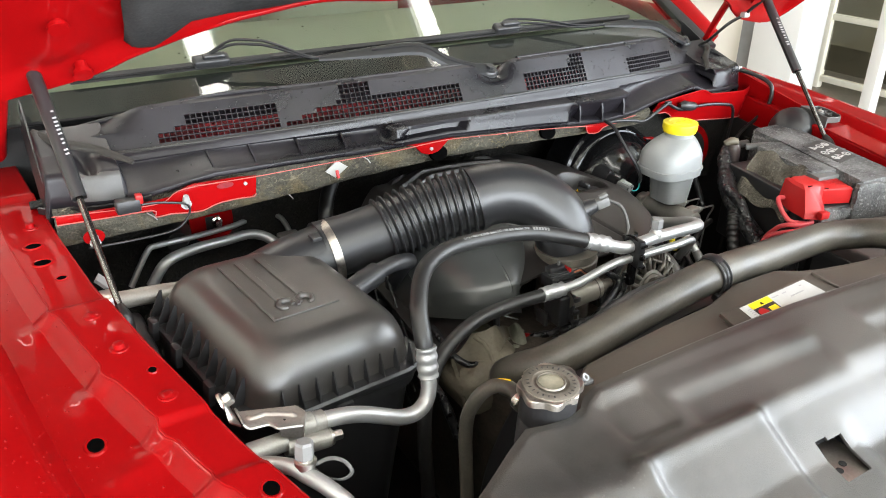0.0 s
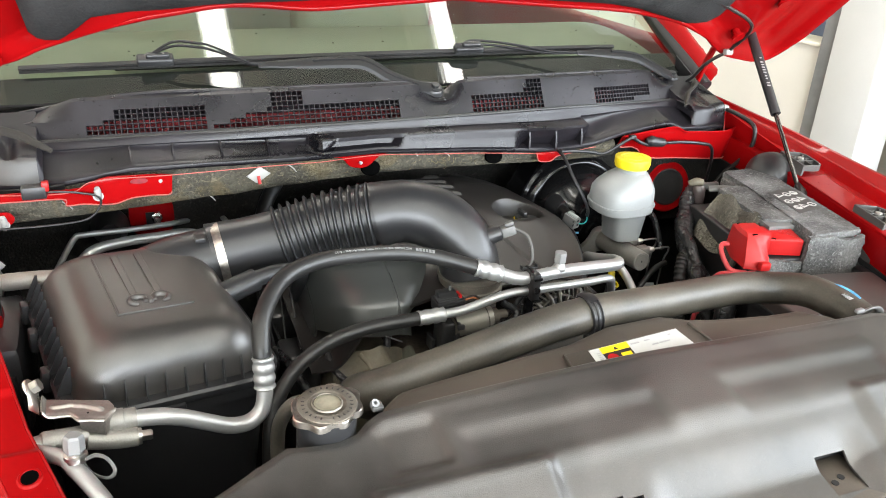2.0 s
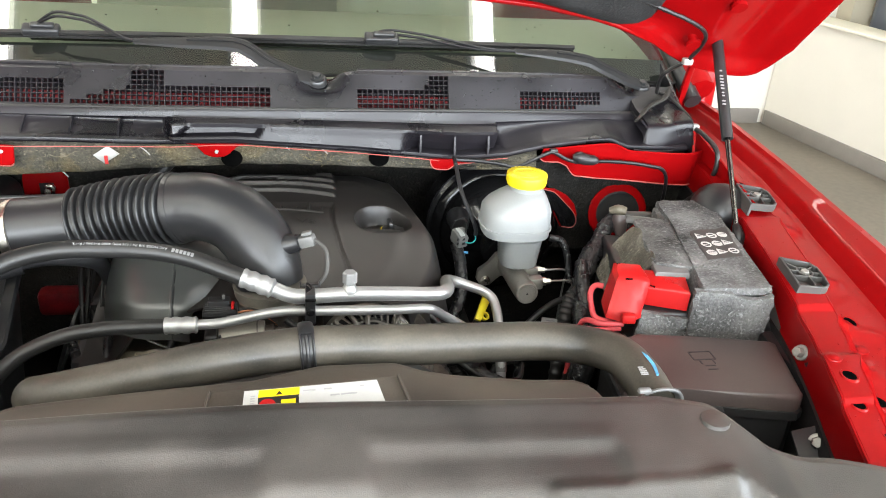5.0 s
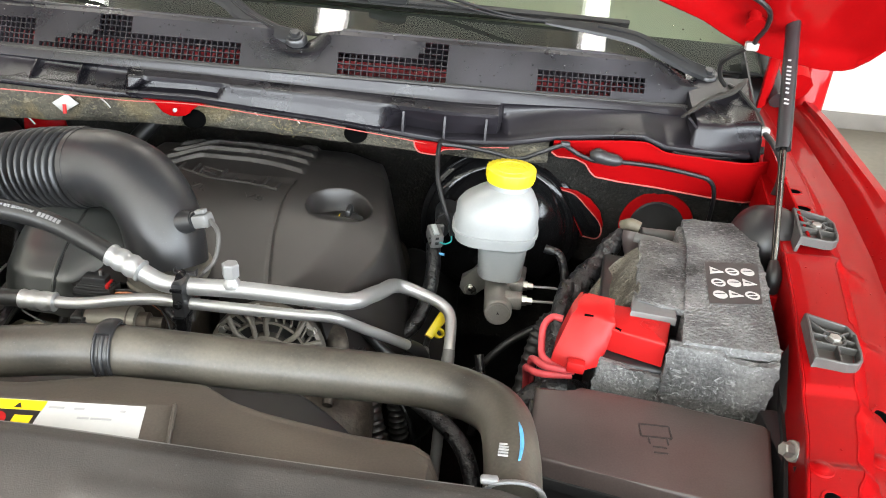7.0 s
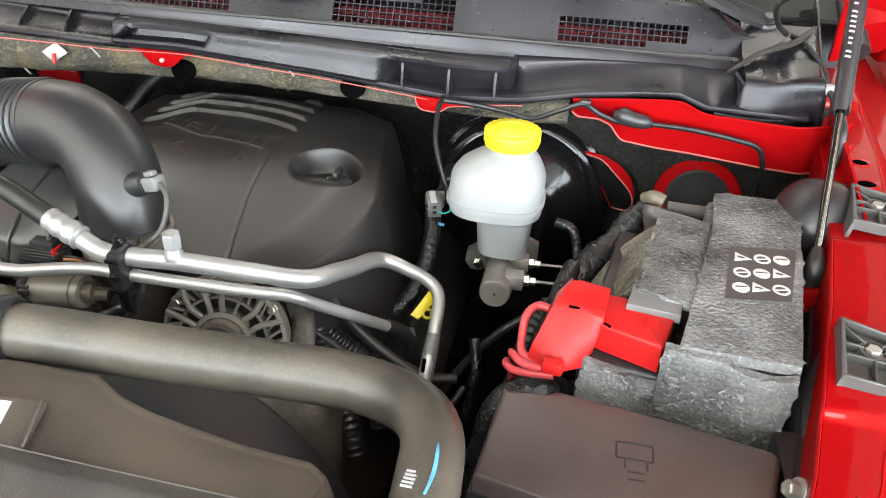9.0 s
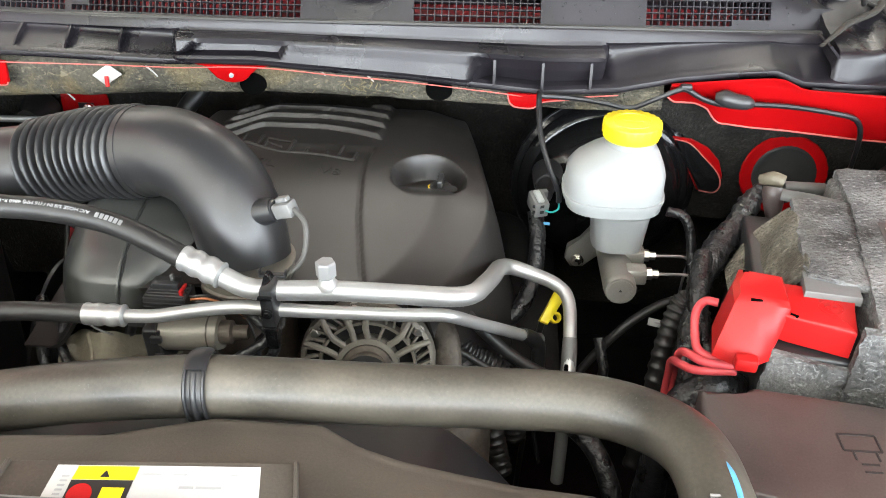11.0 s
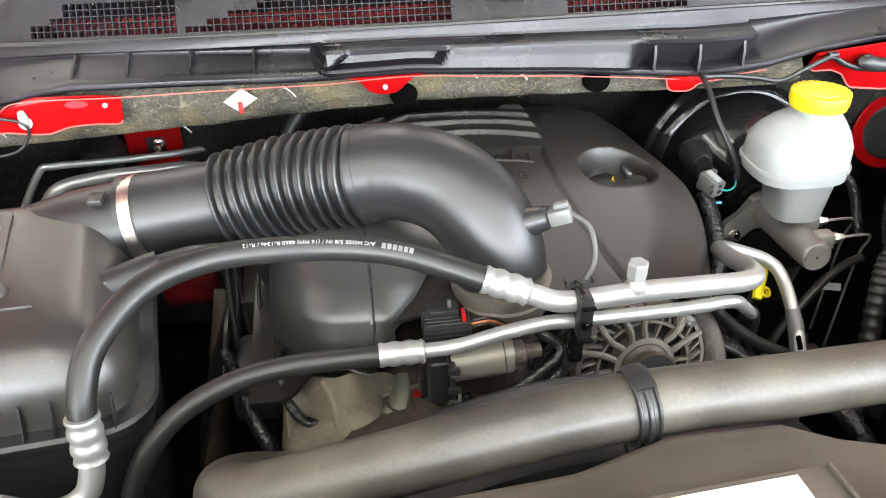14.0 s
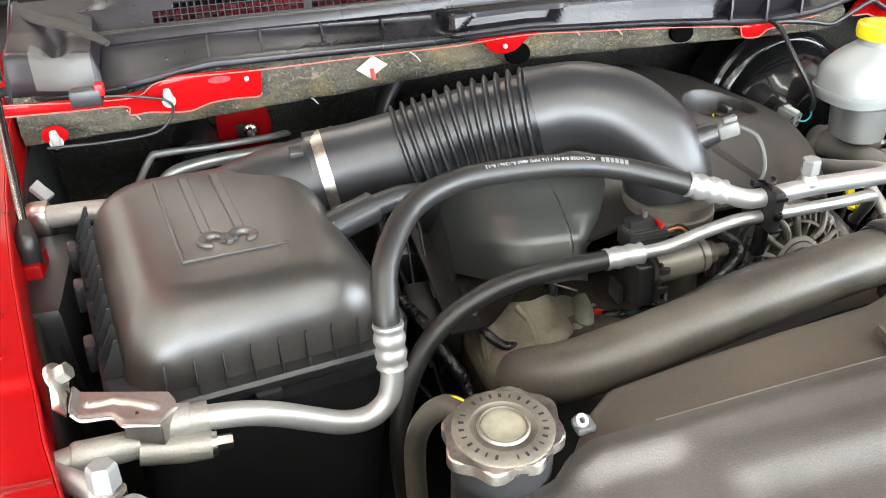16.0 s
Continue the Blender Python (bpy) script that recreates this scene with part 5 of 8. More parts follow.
clip_y = (Vector((0, -1, 0)) - clip_x * Vector((0, -1, 0)).dot(clip_x)).normalized()
clip_z = clip_y.cross(clip_x)


def clip_band(a0, a1, w, r0, r1, n=28):
    """A curved strap over the hose, its angles from the front over the top."""
    def at(u, v):
        a = radians(a0 + (a1 - a0) * u)
        return Vector((0.006, 0.614, 1.182)) + clip_x * w * (v - 0.5) + (r0 + (r1 - r0) * math.sin(math.pi * v) ** 0.3) * (clip_y * math.cos(a) + clip_z * math.sin(a))
    return sheet(at, n, 6, 0.0008)


part("clip", clip_band(-52, 175, 0.0150, 0.0242, 0.0256), PLASTIC_SATIN, rh, "dark stepped plastic clip")
part("clip_ridge", clip_band(-40, 62, 0.0030, 0.0262, 0.0278), PLASTIC_SATIN, rh)
part("clip_tab", clip_band(66, 122, 0.0165, 0.0262, 0.0284), PLASTIC_SATIN, rh)
for dx in (-0.0068, 0.0068):
    part("clip_edge", clip_band(-50, 120, 0.0014, 0.0250, 0.0272), PLASTIC_SATIN, rh).location = clip_x * dx
part("clip_foot", box((0.006, 0.5945, 1.1595), (0.024, 0.012, 0.010), 0.002), PLASTIC, rh)
part("clip_foot", box((0.006, 0.5965, 1.1500), (0.015, 0.008, 0.020), 0.002), PLASTIC, rh)
part("spring_clamp", tube([(0.346, 0.497, 1.168), (0.353, 0.496, 1.185), (0.371, 0.495, 1.1915), (0.388, 0.496, 1.186), (0.396, 0.497, 1.168)], 0.005, 8, 5, flat=0.4), GREYPLASTIC, rh)
part("spring_clamp_tab", box((0.351, 0.496, 1.190), (0.014, 0.007, 0.006), 0.002), GREYPLASTIC, rh)
part("blue_mark", tube([(0.371, 0.566, 1.1930), (0.3745, 0.550, 1.1952), (0.3755, 0.532, 1.1952), (0.3735, 0.516, 1.1945)], [0.0012, 0.0020, 0.0022, 0.0014], 8, 4, flat=0.5), BLUE, rh)
for i in range(5):
    part("print_bar", box((0.3605 + 0.0003 * i, 0.520 + 0.0032 * i, 1.1938), (0.008, 0.0016, 0.001)), INKGREY, rh)

sh = thing("overflow_hose", (-0.43, 0.56, 1.1), "thin black overflow hose beside the radiator cap", "hose")
part("hose", tube([(-0.378, 0.512, 1.178), (-0.374, 0.540, 1.180), (-0.382, 0.564, 1.172), (-0.395, 0.580, 1.145), (-0.400, 0.588, 1.10), (-0.400, 0.580, 0.98), (-0.40, 0.57, 0.62)], 0.0080, 14, 6), HOSE, sh)
part("yellow_stripe", tube([(-0.372, 0.546, 1.1875), (-0.378, 0.558, 1.1840), (-0.384, 0.568, 1.1760)], 0.0008, 6, 4), LABEL_YELLOW, sh)
part("hose_clip", lathe([(0.0096, -0.004), (0.0112, -0.004), (0.0112, 0.004), (0.0096, 0.004)], 20, pose(-0.377, 0.520, 1.1790, -80, 0, 0), closed=True), STEEL, sh)
nip = thing("bleed_nipple", (-0.315, 0.495, 1.215), "small white plastic clip at the cover's edge", "clip")
part("ring", lathe([(0.002, -0.002), (0.0042, -0.002), (0.0042, 0.002), (0.002, 0.002)], 18, pose(-0.322, 0.488, 1.209, 40, 0, 20), closed=True), GREYPLASTIC, nip)
part("foot", box((-0.320, 0.488, 1.205), (0.012, 0.012, 0.006), 0.002), INSERT, nip)

ac = thing("air_conditioning_hose", (-0.2, 0.78, 1.2), "black rubber air conditioning hose with crimped silver ends", "hose")
ACP = [(-0.393, 0.690, 1.140), (-0.3925, 0.700, 1.165), (-0.383, 0.727, 1.192), (-0.350, 0.770, 1.2115), (-0.300, 0.798, 1.2155), (-0.24, 0.808, 1.2125), (-0.185, 0.807, 1.2085), (-0.139, 0.802, 1.2005), (-0.095, 0.790, 1.188), (-0.060, 0.779, 1.1765)]
part("rubber_hose", tube(ACP, 0.0112, 20, 8), RUBBER, ac, smooth=80)


def crimp(p, q, r, parent, name="crimp"):
    p, q = Vector(p), Vector(q)
    k = 21
    pts = [p.lerp(q, i / (k - 1)) for i in range(k)]
    rad = [r * (0.90 + 0.14 * (0.5 + 0.5 * math.cos(2 * math.pi * 3.0 * i / (k - 1))) ** 0.6) for i in range(k)]
    rad[0], rad[-1] = r * 0.97, r * 0.80
    return part(name, tube(pts, rad, 20, 1), ALU, parent, "crimped aluminium ferrule", smooth=50)


crimp((-0.393, 0.6915, 1.154), (-0.3935, 0.684, 1.114), 0.0130, ac)
crimp((-0.073, 0.7830, 1.1812), (-0.034, 0.7735, 1.169), 0.0128, ac)
part("lower_pipe", tube([(-0.3935, 0.685, 1.118), (-0.3955, 0.680, 1.103), (-0.402, 0.675, 1.088), (-0.418, 0.670, 1.080), (-0.440, 0.667, 1.083), (-0.465, 0.665, 1.096), (-0.490, 0.664, 1.109), (-0.515, 0.664, 1.117), (-0.545, 0.664, 1.121)], 0.0098, 18, 7), ALU, ac, "bent aluminium pipe", smooth=80)
part("upper_pipe", tube([(-0.034, 0.7735, 1.1685), (-0.012, 0.769, 1.161), (0.012, 0.769, 1.159), (0.065, 0.776, 1.157), (0.13, 0.787, 1.149), (0.178, 0.798, 1.141), (0.197, 0.812, 1.136), (0.206, 0.840, 1.126), (0.214, 0.885, 1.106), (0.222, 0.930, 1.088), (0.236, 0.944, 1.080), (0.262, 0.946, 1.070), (0.288, 0.942, 1.060), (0.302, 0.928, 1.048), (0.304, 0.890, 1.020), (0.302, 0.850, 0.97), (0.30, 0.83, 0.86)], [0.0098] * 10 + [0.0090, 0.0082, 0.0078, 0.0075, 0.0075, 0.0075, 0.0075], 18, 7), ALU, ac, "bent aluminium pipe", smooth=80)
part("service_port", lathe([(0.006, 0.006), (0.0062, 0.013), (0.0072, 0.014), (0.0072, 0.016), (0.0095, 0.017), (0.0095, 0.031), (0.0080, 0.0325), (0.004, 0.0322)], 6, Matrix.Translation((0.063, 0.776, 1.157))), GREYPLASTIC, ac, "pale plastic service cap", smooth=25)
part("port_collar", lathe([(0.0105, 0.004), (0.0105, 0.0075), (0.0085, 0.0110), (0.0070, 0.0150)], 20, Matrix.Translation((0.063, 0.776, 1.157))), ALU, ac)
lo = thing("suction_hose", (-0.25, 0.75, 1.1), "thinner black hose with a crimped silver pipe", "hose")
part("rubber_hose", tube([(-0.385, 0.690, 0.70), (-0.388, 0.692, 0.90), (-0.390, 0.700, 1.00), (-0.378, 0.715, 1.058), (-0.345, 0.735, 1.098), (-0.295, 0.750, 1.120), (-0.240, 0.756, 1.128), (-0.160, 0.757, 1.129)], 0.0095, 18, 8), RUBBER, lo, smooth=80)
crimp((-0.168, 0.757, 1.129), (-0.128, 0.757, 1.129), 0.0108, lo)
part("pipe", tube([(-0.135, 0.757, 1.129), (-0.100, 0.758, 1.130), (-0.055, 0.761, 1.138), (-0.02, 0.765, 1.1405), (0.012, 0.767, 1.1385), (0.07, 0.776, 1.132), (0.13, 0.788, 1.124), (0.162, 0.796, 1.120), (0.180, 0.803, 1.113), (0.200, 0.825, 1.090), (0.235, 0.867, 1.048), (0.266, 0.905, 1.008), (0.272, 0.914, 0.990), (0.273, 0.916, 0.86)], 0.0066, 16, 7), ALU, lo, "bent aluminium pipe", smooth=80)
part("end_sleeve", tube([(0.250, 0.886, 1.030), (0.262, 0.901, 1.013), (0.271, 0.913, 0.992), (0.273, 0.916, 0.95)], [0.0078, 0.0088, 0.0088, 0.0080], 14, 4), PLASTIC, lo, "black rubber sleeve")
part("end_ferrule", tube([(0.3042, 0.893, 1.0225), (0.3038, 0.880, 1.010), (0.3028, 0.862, 0.988), (0.3020, 0.850, 0.970)], [0.0080, 0.0088, 0.0088, 0.0084], 16, 3), SENSORGREY, ac, "dull grey ferrule")
part("ferrule_slot", box((0.300, 0.862, 0.9995), (0.004, 0.016, 0.012), 0.001, 1, pose(0, 0, 0, 45, 0, 0)), HOLE, ac)
stay = thing("pipe_stay", (0.27, 0.87, 0.98), "black cable and stay below the pipe ends", "wiring")
part("cable", tube([(0.175, 0.850, 1.035), (0.215, 0.845, 1.012), (0.250, 0.838, 0.985), (0.285, 0.835, 0.965), (0.330, 0.850, 0.955), (0.345, 0.880, 0.960)], 0.0042, 10, 6), RUBBER, stay)
part("cable", tube([(0.180, 0.870, 1.030), (0.230, 0.850, 0.990), (0.262, 0.830, 0.955), (0.275, 0.82, 0.90)], 0.0030, 10, 6), BLACKMETAL, stay)
part("corrugated_hose", tube([(0.160, 0.870, 1.045), (0.185, 0.850, 1.015), (0.215, 0.825, 0.965), (0.235, 0.80, 0.90)], 0.0120, 16, 24, rib=(0.0016, 26)), RUBBER, stay)
part("terminal", box((0.255, 0.846, 0.992), (0.020, 0.014, 0.014), 0.003, 2, pose(0, 0, 0, 0, 25, 30)), PLASTIC, stay)
pc = thing("pipe_clip", (0.012, 0.768, 1.15), "black plastic clip holding both pipes", "clip")
part("body", box((0.012, 0.762, 1.150), (0.013, 0.026, 0.044), 0.003), PLASTIC, pc)
part("saddle", tube([(0.012, 0.7555, 1.150), (0.012, 0.7565, 1.164), (0.012, 0.7660, 1.1712), (0.012, 0.7780, 1.1690), (0.012, 0.7810, 1.158)], 0.0068, 10, 6, flat=0.30), BLACKMETAL, pc)
for dz in (-0.019, 0.016):
    part("tongue", box((0.012, 0.7478, 1.149 + dz), (0.0135, 0.004, 0.0035), 0.001), BLACKMETAL, pc)
part("bridge", box((0.012, 0.778, 1.1700), (0.026, 0.007, 0.0035), 0.001), PLASTIC, pc)
for dx in (-0.0120, 0.0120):
    part("bridge_ear", box((0.012 + dx, 0.778, 1.1725), (0.002, 0.007, 0.006), 0.0006), PLASTIC, pc)
part("tail", box((0.009, 0.764, 1.113), (0.013, 0.010, 0.036), 0.003, 2), BLACKMETAL, pc)
part("washer", lathe([(0.0052, 0), (0.0052, 0.0012), (0.0035, 0.0016)], 18, pose(0.012, 0.7490, 1.147, 84, 0, 0)), BLACKMETAL, pc)
bolt((0.012, 0.7480, 1.147), (0, -1, 0.1), 0.0032, 0.003, pc, BLACKMETAL, "screw")
tg = thing("dipstick_tag", (0.28, 0.89, 1.06), "yellow plastic dipstick pull on its tube", "tag")
tag_top, tag_low = Vector((0.2945, 0.9570, 1.0425)), Vector((0.2740, 0.9200, 1.0195))
tag_y = (tag_top - tag_low).normalized()
tag_x = tag_y.cross(Vector((0.25, -0.75, 0.60))).normalized()
tag_z = tag_x.cross(tag_y)
TG = Matrix(((tag_x.x, tag_y.x, tag_z.x, 0), (tag_x.y, tag_y.y, tag_z.y, 0), (tag_x.z, tag_y.z, tag_z.z, 0), (0, 0, 0, 1)))
TG = Matrix.Translation((tag_top + tag_low) / 2) @ TG
half = (tag_top - tag_low).length / 2
part("pull", prism([(-0.006, -half), (0.005, -half + 0.002), (0.008, half - 0.008), (0.003, half), (-0.006, half - 0.003)], 0.005, TG, 0.0015), YELLOW, tg)
part("loop", lathe([(0.004, -0.003), (0.007, -0.003), (0.007, 0.003), (0.004, 0.003)], 16, TG @ Matrix.Translation((0.009, -half * 0.4, 0.002)), closed=True), YELLOW, tg)
part("tube", tube([TG @ Vector((0.004, half * 0.6, -0.004)), TG @ Vector((0.006, -half, -0.02)), (0.27, 0.98, 0.85), (0.26, 1.0, 0.62)], 0.004, 10), PLASTIC, tg)

# air conditioning manifold at the wing
mf = thing("pipe_manifold", (-0.56, 0.655, 1.09), "bare metal pipe block with a service valve and bracket", "pipe block")
part("block", tube([(-0.540, 0.664, 1.121), (-0.552, 0.663, 1.122), (-0.554, 0.663, 1.122), (-0.586, 0.661, 1.126)], [0.0125, 0.0125, 0.0140, 0.0140], 20, 2), CAST, mf)
part("flange_block", tube([(-0.540, 0.648, 1.108), (-0.560, 0.648, 1.110), (-0.590, 0.648, 1.116)], [0.0105, 0.0112, 0.0105], 16, 2), CAST, mf)
bolt((-0.541, 0.648, 1.108), (1, 0.0, -0.06), 0.0062, 0.016, mf, STEEL)


def bracket_at(u, v):
    x = -0.6305 + 0.070 * u
    back = 0.686 - 0.0095 * u - 0.010 * max(0.0, u - 0.93) / 0.07
    front = lerp_table([(0.0, 0.660), (0.10, 0.657), (0.40, 0.657), (0.50, 0.6475), (0.85, 0.6445), (1.0, 0.660)], u)
    ridge = math.exp(-((v - 0.42 - 0.10 * math.sin(u * 9.0)) / 0.10) ** 2) * smooth01(0.10, 0.18, u) * (1 - smooth01(0.78, 0.86, u))
    z = 1.150 - 0.011 * u + 0.0035 * ridge + 0.006 * (1 - smooth01(0.0, 0.06, u)) - 0.0015 * smooth01(0.85, 1.0, v)
    return (x, back + (front - back) * v, z)


part("bracket", sheet(bracket_at, 60, 24, 0.0020), RUSTY, mf, smooth=60)
part("bracket_lip", tube([Vector(bracket_at(u, 1.0)) for u in (0.02, 0.1, 0.25, 0.4, 0.5, 0.6, 0.85)], 0.0016, 8, 5), STEEL, mf)
part("bracket_hole", lathe([(0.0030, 0), (0.0030, 0.001)], 12, Matrix.Translation(Vector(bracket_at(0.60, 0.72)) + Vector((0, 0, 0.0008))) @ Matrix.Diagonal((1.3, 0.7, 1, 1))), BLACK, mf)
part("bracket_leg", sheet(lambda u, v: Vector((-0.5715, 0.6445, 1.139)).lerp(Vector((-0.5600, 0.6650, 1.1395)), u).lerp(Vector((-0.5725, 0.6430, 1.103)).lerp(Vector((-0.5690, 0.6500, 1.103)), u), v), 8, 10, 0.0020), RUSTY, mf)
part("bracket_fold", sheet(lambda u, v: (-0.5945 + 0.0230 * u, 0.6470 - 0.0022 * u - 0.0015 * v, 1.1425 - 0.0035 * u - 0.016 * v * (0.5 + 0.5 * u)), 8, 6, 0.0020), RUSTY, mf)
part("bracket_tab", sheet(lambda u, v: (-0.6315 - 0.010 * v, 0.658 + 0.030 * u + 0.008 * v, 1.154 + 0.016 * v * smooth01(0.0, 0.6, u) + 0.002 * v), 10, 6, 0.0020), STEEL, mf)
bolt((-0.641, 0.692, 1.163), (1, -0.1, 0.5), 0.0075, 0.013, mf, STEEL)
part("inlet", tube([(-0.650, 0.640, 1.126), (-0.632, 0.644, 1.126), (-0.630, 0.644, 1.126), (-0.590, 0.652, 1.120)], [0.0095, 0.0095, 0.0118, 0.0110], 16, 4), CAST, mf)
part("condenser_pipe", tube([(-0.650, 0.636, 1.128), (-0.611, 0.587, 1.146), (-0.598, 0.562, 1.147), (-0.585, 0.537, 1.144), (-0.572, 0.514, 1.130), (-0.565, 0.50, 1.09), (-0.56, 0.49, 0.98)], 0.0082, 14, 6), ALU, mf)
part("valve_stem", lathe([(0.0085, -0.010), (0.0085, 0.004), (0.0110, 0.005), (0.0110, 0.009), (0.0085, 0.010), (0.0085, 0.014)], 18, pose(-0.597, 0.567, 1.152, -6, 4, 0)), STEEL, mf)
part("valve", lathe([(0.0090, 0.0), (0.0100, 0.002), (0.0094, 0.016), (0.0078, 0.0185)], 6, pose(-0.597, 0.568, 1.164, -6, 4, 0)), GREYPLASTIC, mf, "pale hexagonal dust cap", smooth=25)
part("cap_strap", tube([(-0.589, 0.562, 1.157), (-0.578, 0.552, 1.167), (-0.568, 0.541, 1.168), (-0.563, 0.534, 1.158), (-0.570, 0.540, 1.147), (-0.582, 0.551, 1.146), (-0.590, 0.562, 1.152)], 0.0020, 8, 6, flat=0.5), INSERT, mf)

# ---- air box and intake ----
ab = thing("air_filter_box", (-0.53, 0.85, 1.0), "dusty black plastic air filter box with a ribbed flange", "air filter box")
ABM = Matrix.Translation((-0.519, 0.872, 1.0)) @ pose(0, 0, 0, 4.0, 3.5, 10)


def lid_ring(w, d, z, r, n=10, dx=0.0, dy=0.0):
    pts = []
    for cx, cy, a0 in ((w / 2 - r, d / 2 - r, 0), (-w / 2 + r, d / 2 - r, 90), (-w / 2 + r, -d / 2 + r, 180), (w / 2 - r, -d / 2 + r, 270)):
        for k in range(n + 1):
            a = radians(a0 + 90 * k / n)
            pts.append(ABM @ Vector((cx + r * math.cos(a) + dx, cy + r * math.sin(a) + dy, z)))
    return pts


def loft(rings, cap_top=True, cap_low=True, bm=None):
    bm = bm or bmesh.new()
    R = [[bm.verts.new(p) for p in ring] for ring in rings]
    n = len(R[0])
    for a, b in zip(R, R[1:]):
        for j in range(n):
            bm.faces.new((a[j], a[(j + 1) % n], b[(j + 1) % n], b[j]))
    if cap_low:
        bm.faces.new(R[0][::-1])
    if cap_top:
        bm.faces.new(R[-1])
    return bm


LW, LD = 0.234, 0.286
rings = [lid_ring(LW, LD, 0.116, 0.040), lid_ring(LW - 0.002, LD - 0.002, 0.122, 0.042)]
for k in range(1, 15):
    a = radians(90 * k / 14)
    ins = 0.003 + 0.088 * (1 - math.cos(a)) + 0.010 * k / 14
    rings.append(lid_ring(LW - ins, LD - ins, 0.122 + 0.0625 * math.sin(a), 0.045 - 0.001 * k))
rings.append(lid_ring(LW * 0.40, LD * 0.45, 0.1862, 0.02))
part("lid", loft(rings), AIRBOX, ab, smooth=60)
part("flange", loft([lid_ring(LW + 0.026, LD + 0.026, 0.106, 0.046), lid_ring(LW + 0.030, LD + 0.030, 0.109, 0.048), lid_ring(LW + 0.030, LD + 0.030, 0.116, 0.048), lid_ring(LW + 0.024, LD + 0.024, 0.119, 0.046)]), PLASTIC, ab)
part("lower_box", loft([lid_ring(LW - 0.02, LD - 0.02, -0.24, 0.04), lid_ring(LW + 0.006, LD + 0.006, 0.086, 0.042), lid_ring(LW + 0.018, LD + 0.018, 0.088, 0.045), lid_ring(LW + 0.018, LD + 0.018, 0.106, 0.045)]), PLASTIC, ab)
for i in range(9):
    x = -LW / 2 + 0.030 + i * (LW - 0.05) / 8
    for s in (-1,):
        part("fin", prism([(0.0, 0.0), (0.014, 0.0), (0.014, 0.004), (0.002, 0.029), (0.0, 0.029)], 0.0015, ABM @ Matrix.Translation((x, -LD / 2 + 0.003, 0.1175)) @ Matrix(((0, 0, 1, 0), (-1, 0, 0, 0), (0, 1, 0, 0), (0, 0, 0, 1)))), PLASTIC, ab)
for i in range(11):
    y = -LD / 2 + 0.035 + i * (LD - 0.06) / 10
    part("fin", prism([(0.0, 0.0), (0.016, 0.0), (0.016, 0.006), (0.003, 0.038), (0.0, 0.038)], 0.0022, ABM @ Matrix.Translation((-LW / 2 + 0.003, y, 0.1175)) @ Matrix(((-1, 0, 0, 0), (0, 0, 1, 0), (0, 1, 0, 0), (0, 0, 0, 1)))), PLASTIC, ab)
for x0, x1, y0, y1 in ((-0.052, -0.049, -0.062, 0.085), (-0.052, 0.041, -0.065, -0.062), (-0.028, -0.019, -0.024, 0.085), (0.002, 0.011, -0.024, 0.085)):
    part("embossed_line", box((0, 0, 0), (x1 - x0, y1 - y0, 0.003), 0.0008, 1, ABM @ Matrix.Translation(((x0 + x1) / 2, (y0 + y1) / 2, 0.1868))), AIRBOX, ab)
EM = ABM @ Matrix.Translation((-0.0075, -0.036, 0.1868))
for s in (-1, 1):
    curl = [EM @ Vector((s * (0.0115 - 0.0095 * math.cos(radians(a))) + s * 0.002, 0.0085 * math.sin(radians(a)) - 0.003, 0)) for a in (-30, 20, 70, 120, 170, 220, 262)]
    part("emblem_curl", tube(curl, [0.0030, 0.0042, 0.0048, 0.0050, 0.0046, 0.0036, 0.0020], 12, 5), SHROUD, ab, "worn grey embossed emblem", smooth=80)
part("emblem_wedge", prism([(-0.0045, 0.004), (-0.0025, -0.012), (0.0025, -0.012), (0.0045, 0.004)], 0.004, EM @ Matrix.Translation((0, 0, -0.001)), 0.0012), SHROUD, ab, "worn grey embossed emblem")
for y in (-0.06, 0.03, 0.10):
    part("clasp", box((0, 0, 0), (0.010, 0.018, 0.030), 0.003, 2, ABM @ Matrix.Translation((-LW / 2 - 0.018, y, 0.112))), PLASTIC, ab)
part("clasp", box((0, 0, 0), (0.022, 0.008, 0.010), 0.002, 2, ABM @ Matrix.Translation((-0.01, -LD / 2 - 0.016, 0.104))), PLASTIC, ab)
part("outlet", tube([(-0.500, 0.963, 1.137), (-0.455, 0.968, 1.150), (-0.405, 0.972, 1.160)], [0.050, 0.048, 0.045], 28, 4), PLASTIC, ab, smooth=60)
part("outlet_tab", box((-0.428, 0.945, 1.203), (0.014, 0.02, 0.006), 0.001), PLASTIC, ab)

it = thing("intake_duct", (-0.2, 0.93, 1.15), "black plastic intake duct with a corrugated bellows and elbow", "intake duct")
A0, A1, B0, B1 = Vector((-0.412, 0.974, 1.162)), Vector((-0.309, 0.974, 1.173)), Vector((-0.309, 0.974, 1.173)), Vector((-0.166, 0.938, 1.211))
part("sleeve", tube([A0, A0.lerp(A1, 0.5), A1], [0.046, 0.0440, 0.0455], 32, 4), PLASTIC_SATIN, it, smooth=60)
k = 12
bell = bmesh.new()
tube([B0, B0.lerp(B1, 0.25) + Vector((0, 0.004, 0.001)), B0.lerp(B1, 0.5) + Vector((0, 0.006, 0.002)), B0.lerp(B1, 0.75) + Vector((0, 0.004, 0.001)), B1], 0.0445, 36, 44, bell, rib=(0.0078, k))
part("bellows", bell, PLASTIC_SATIN, it, smooth=60)
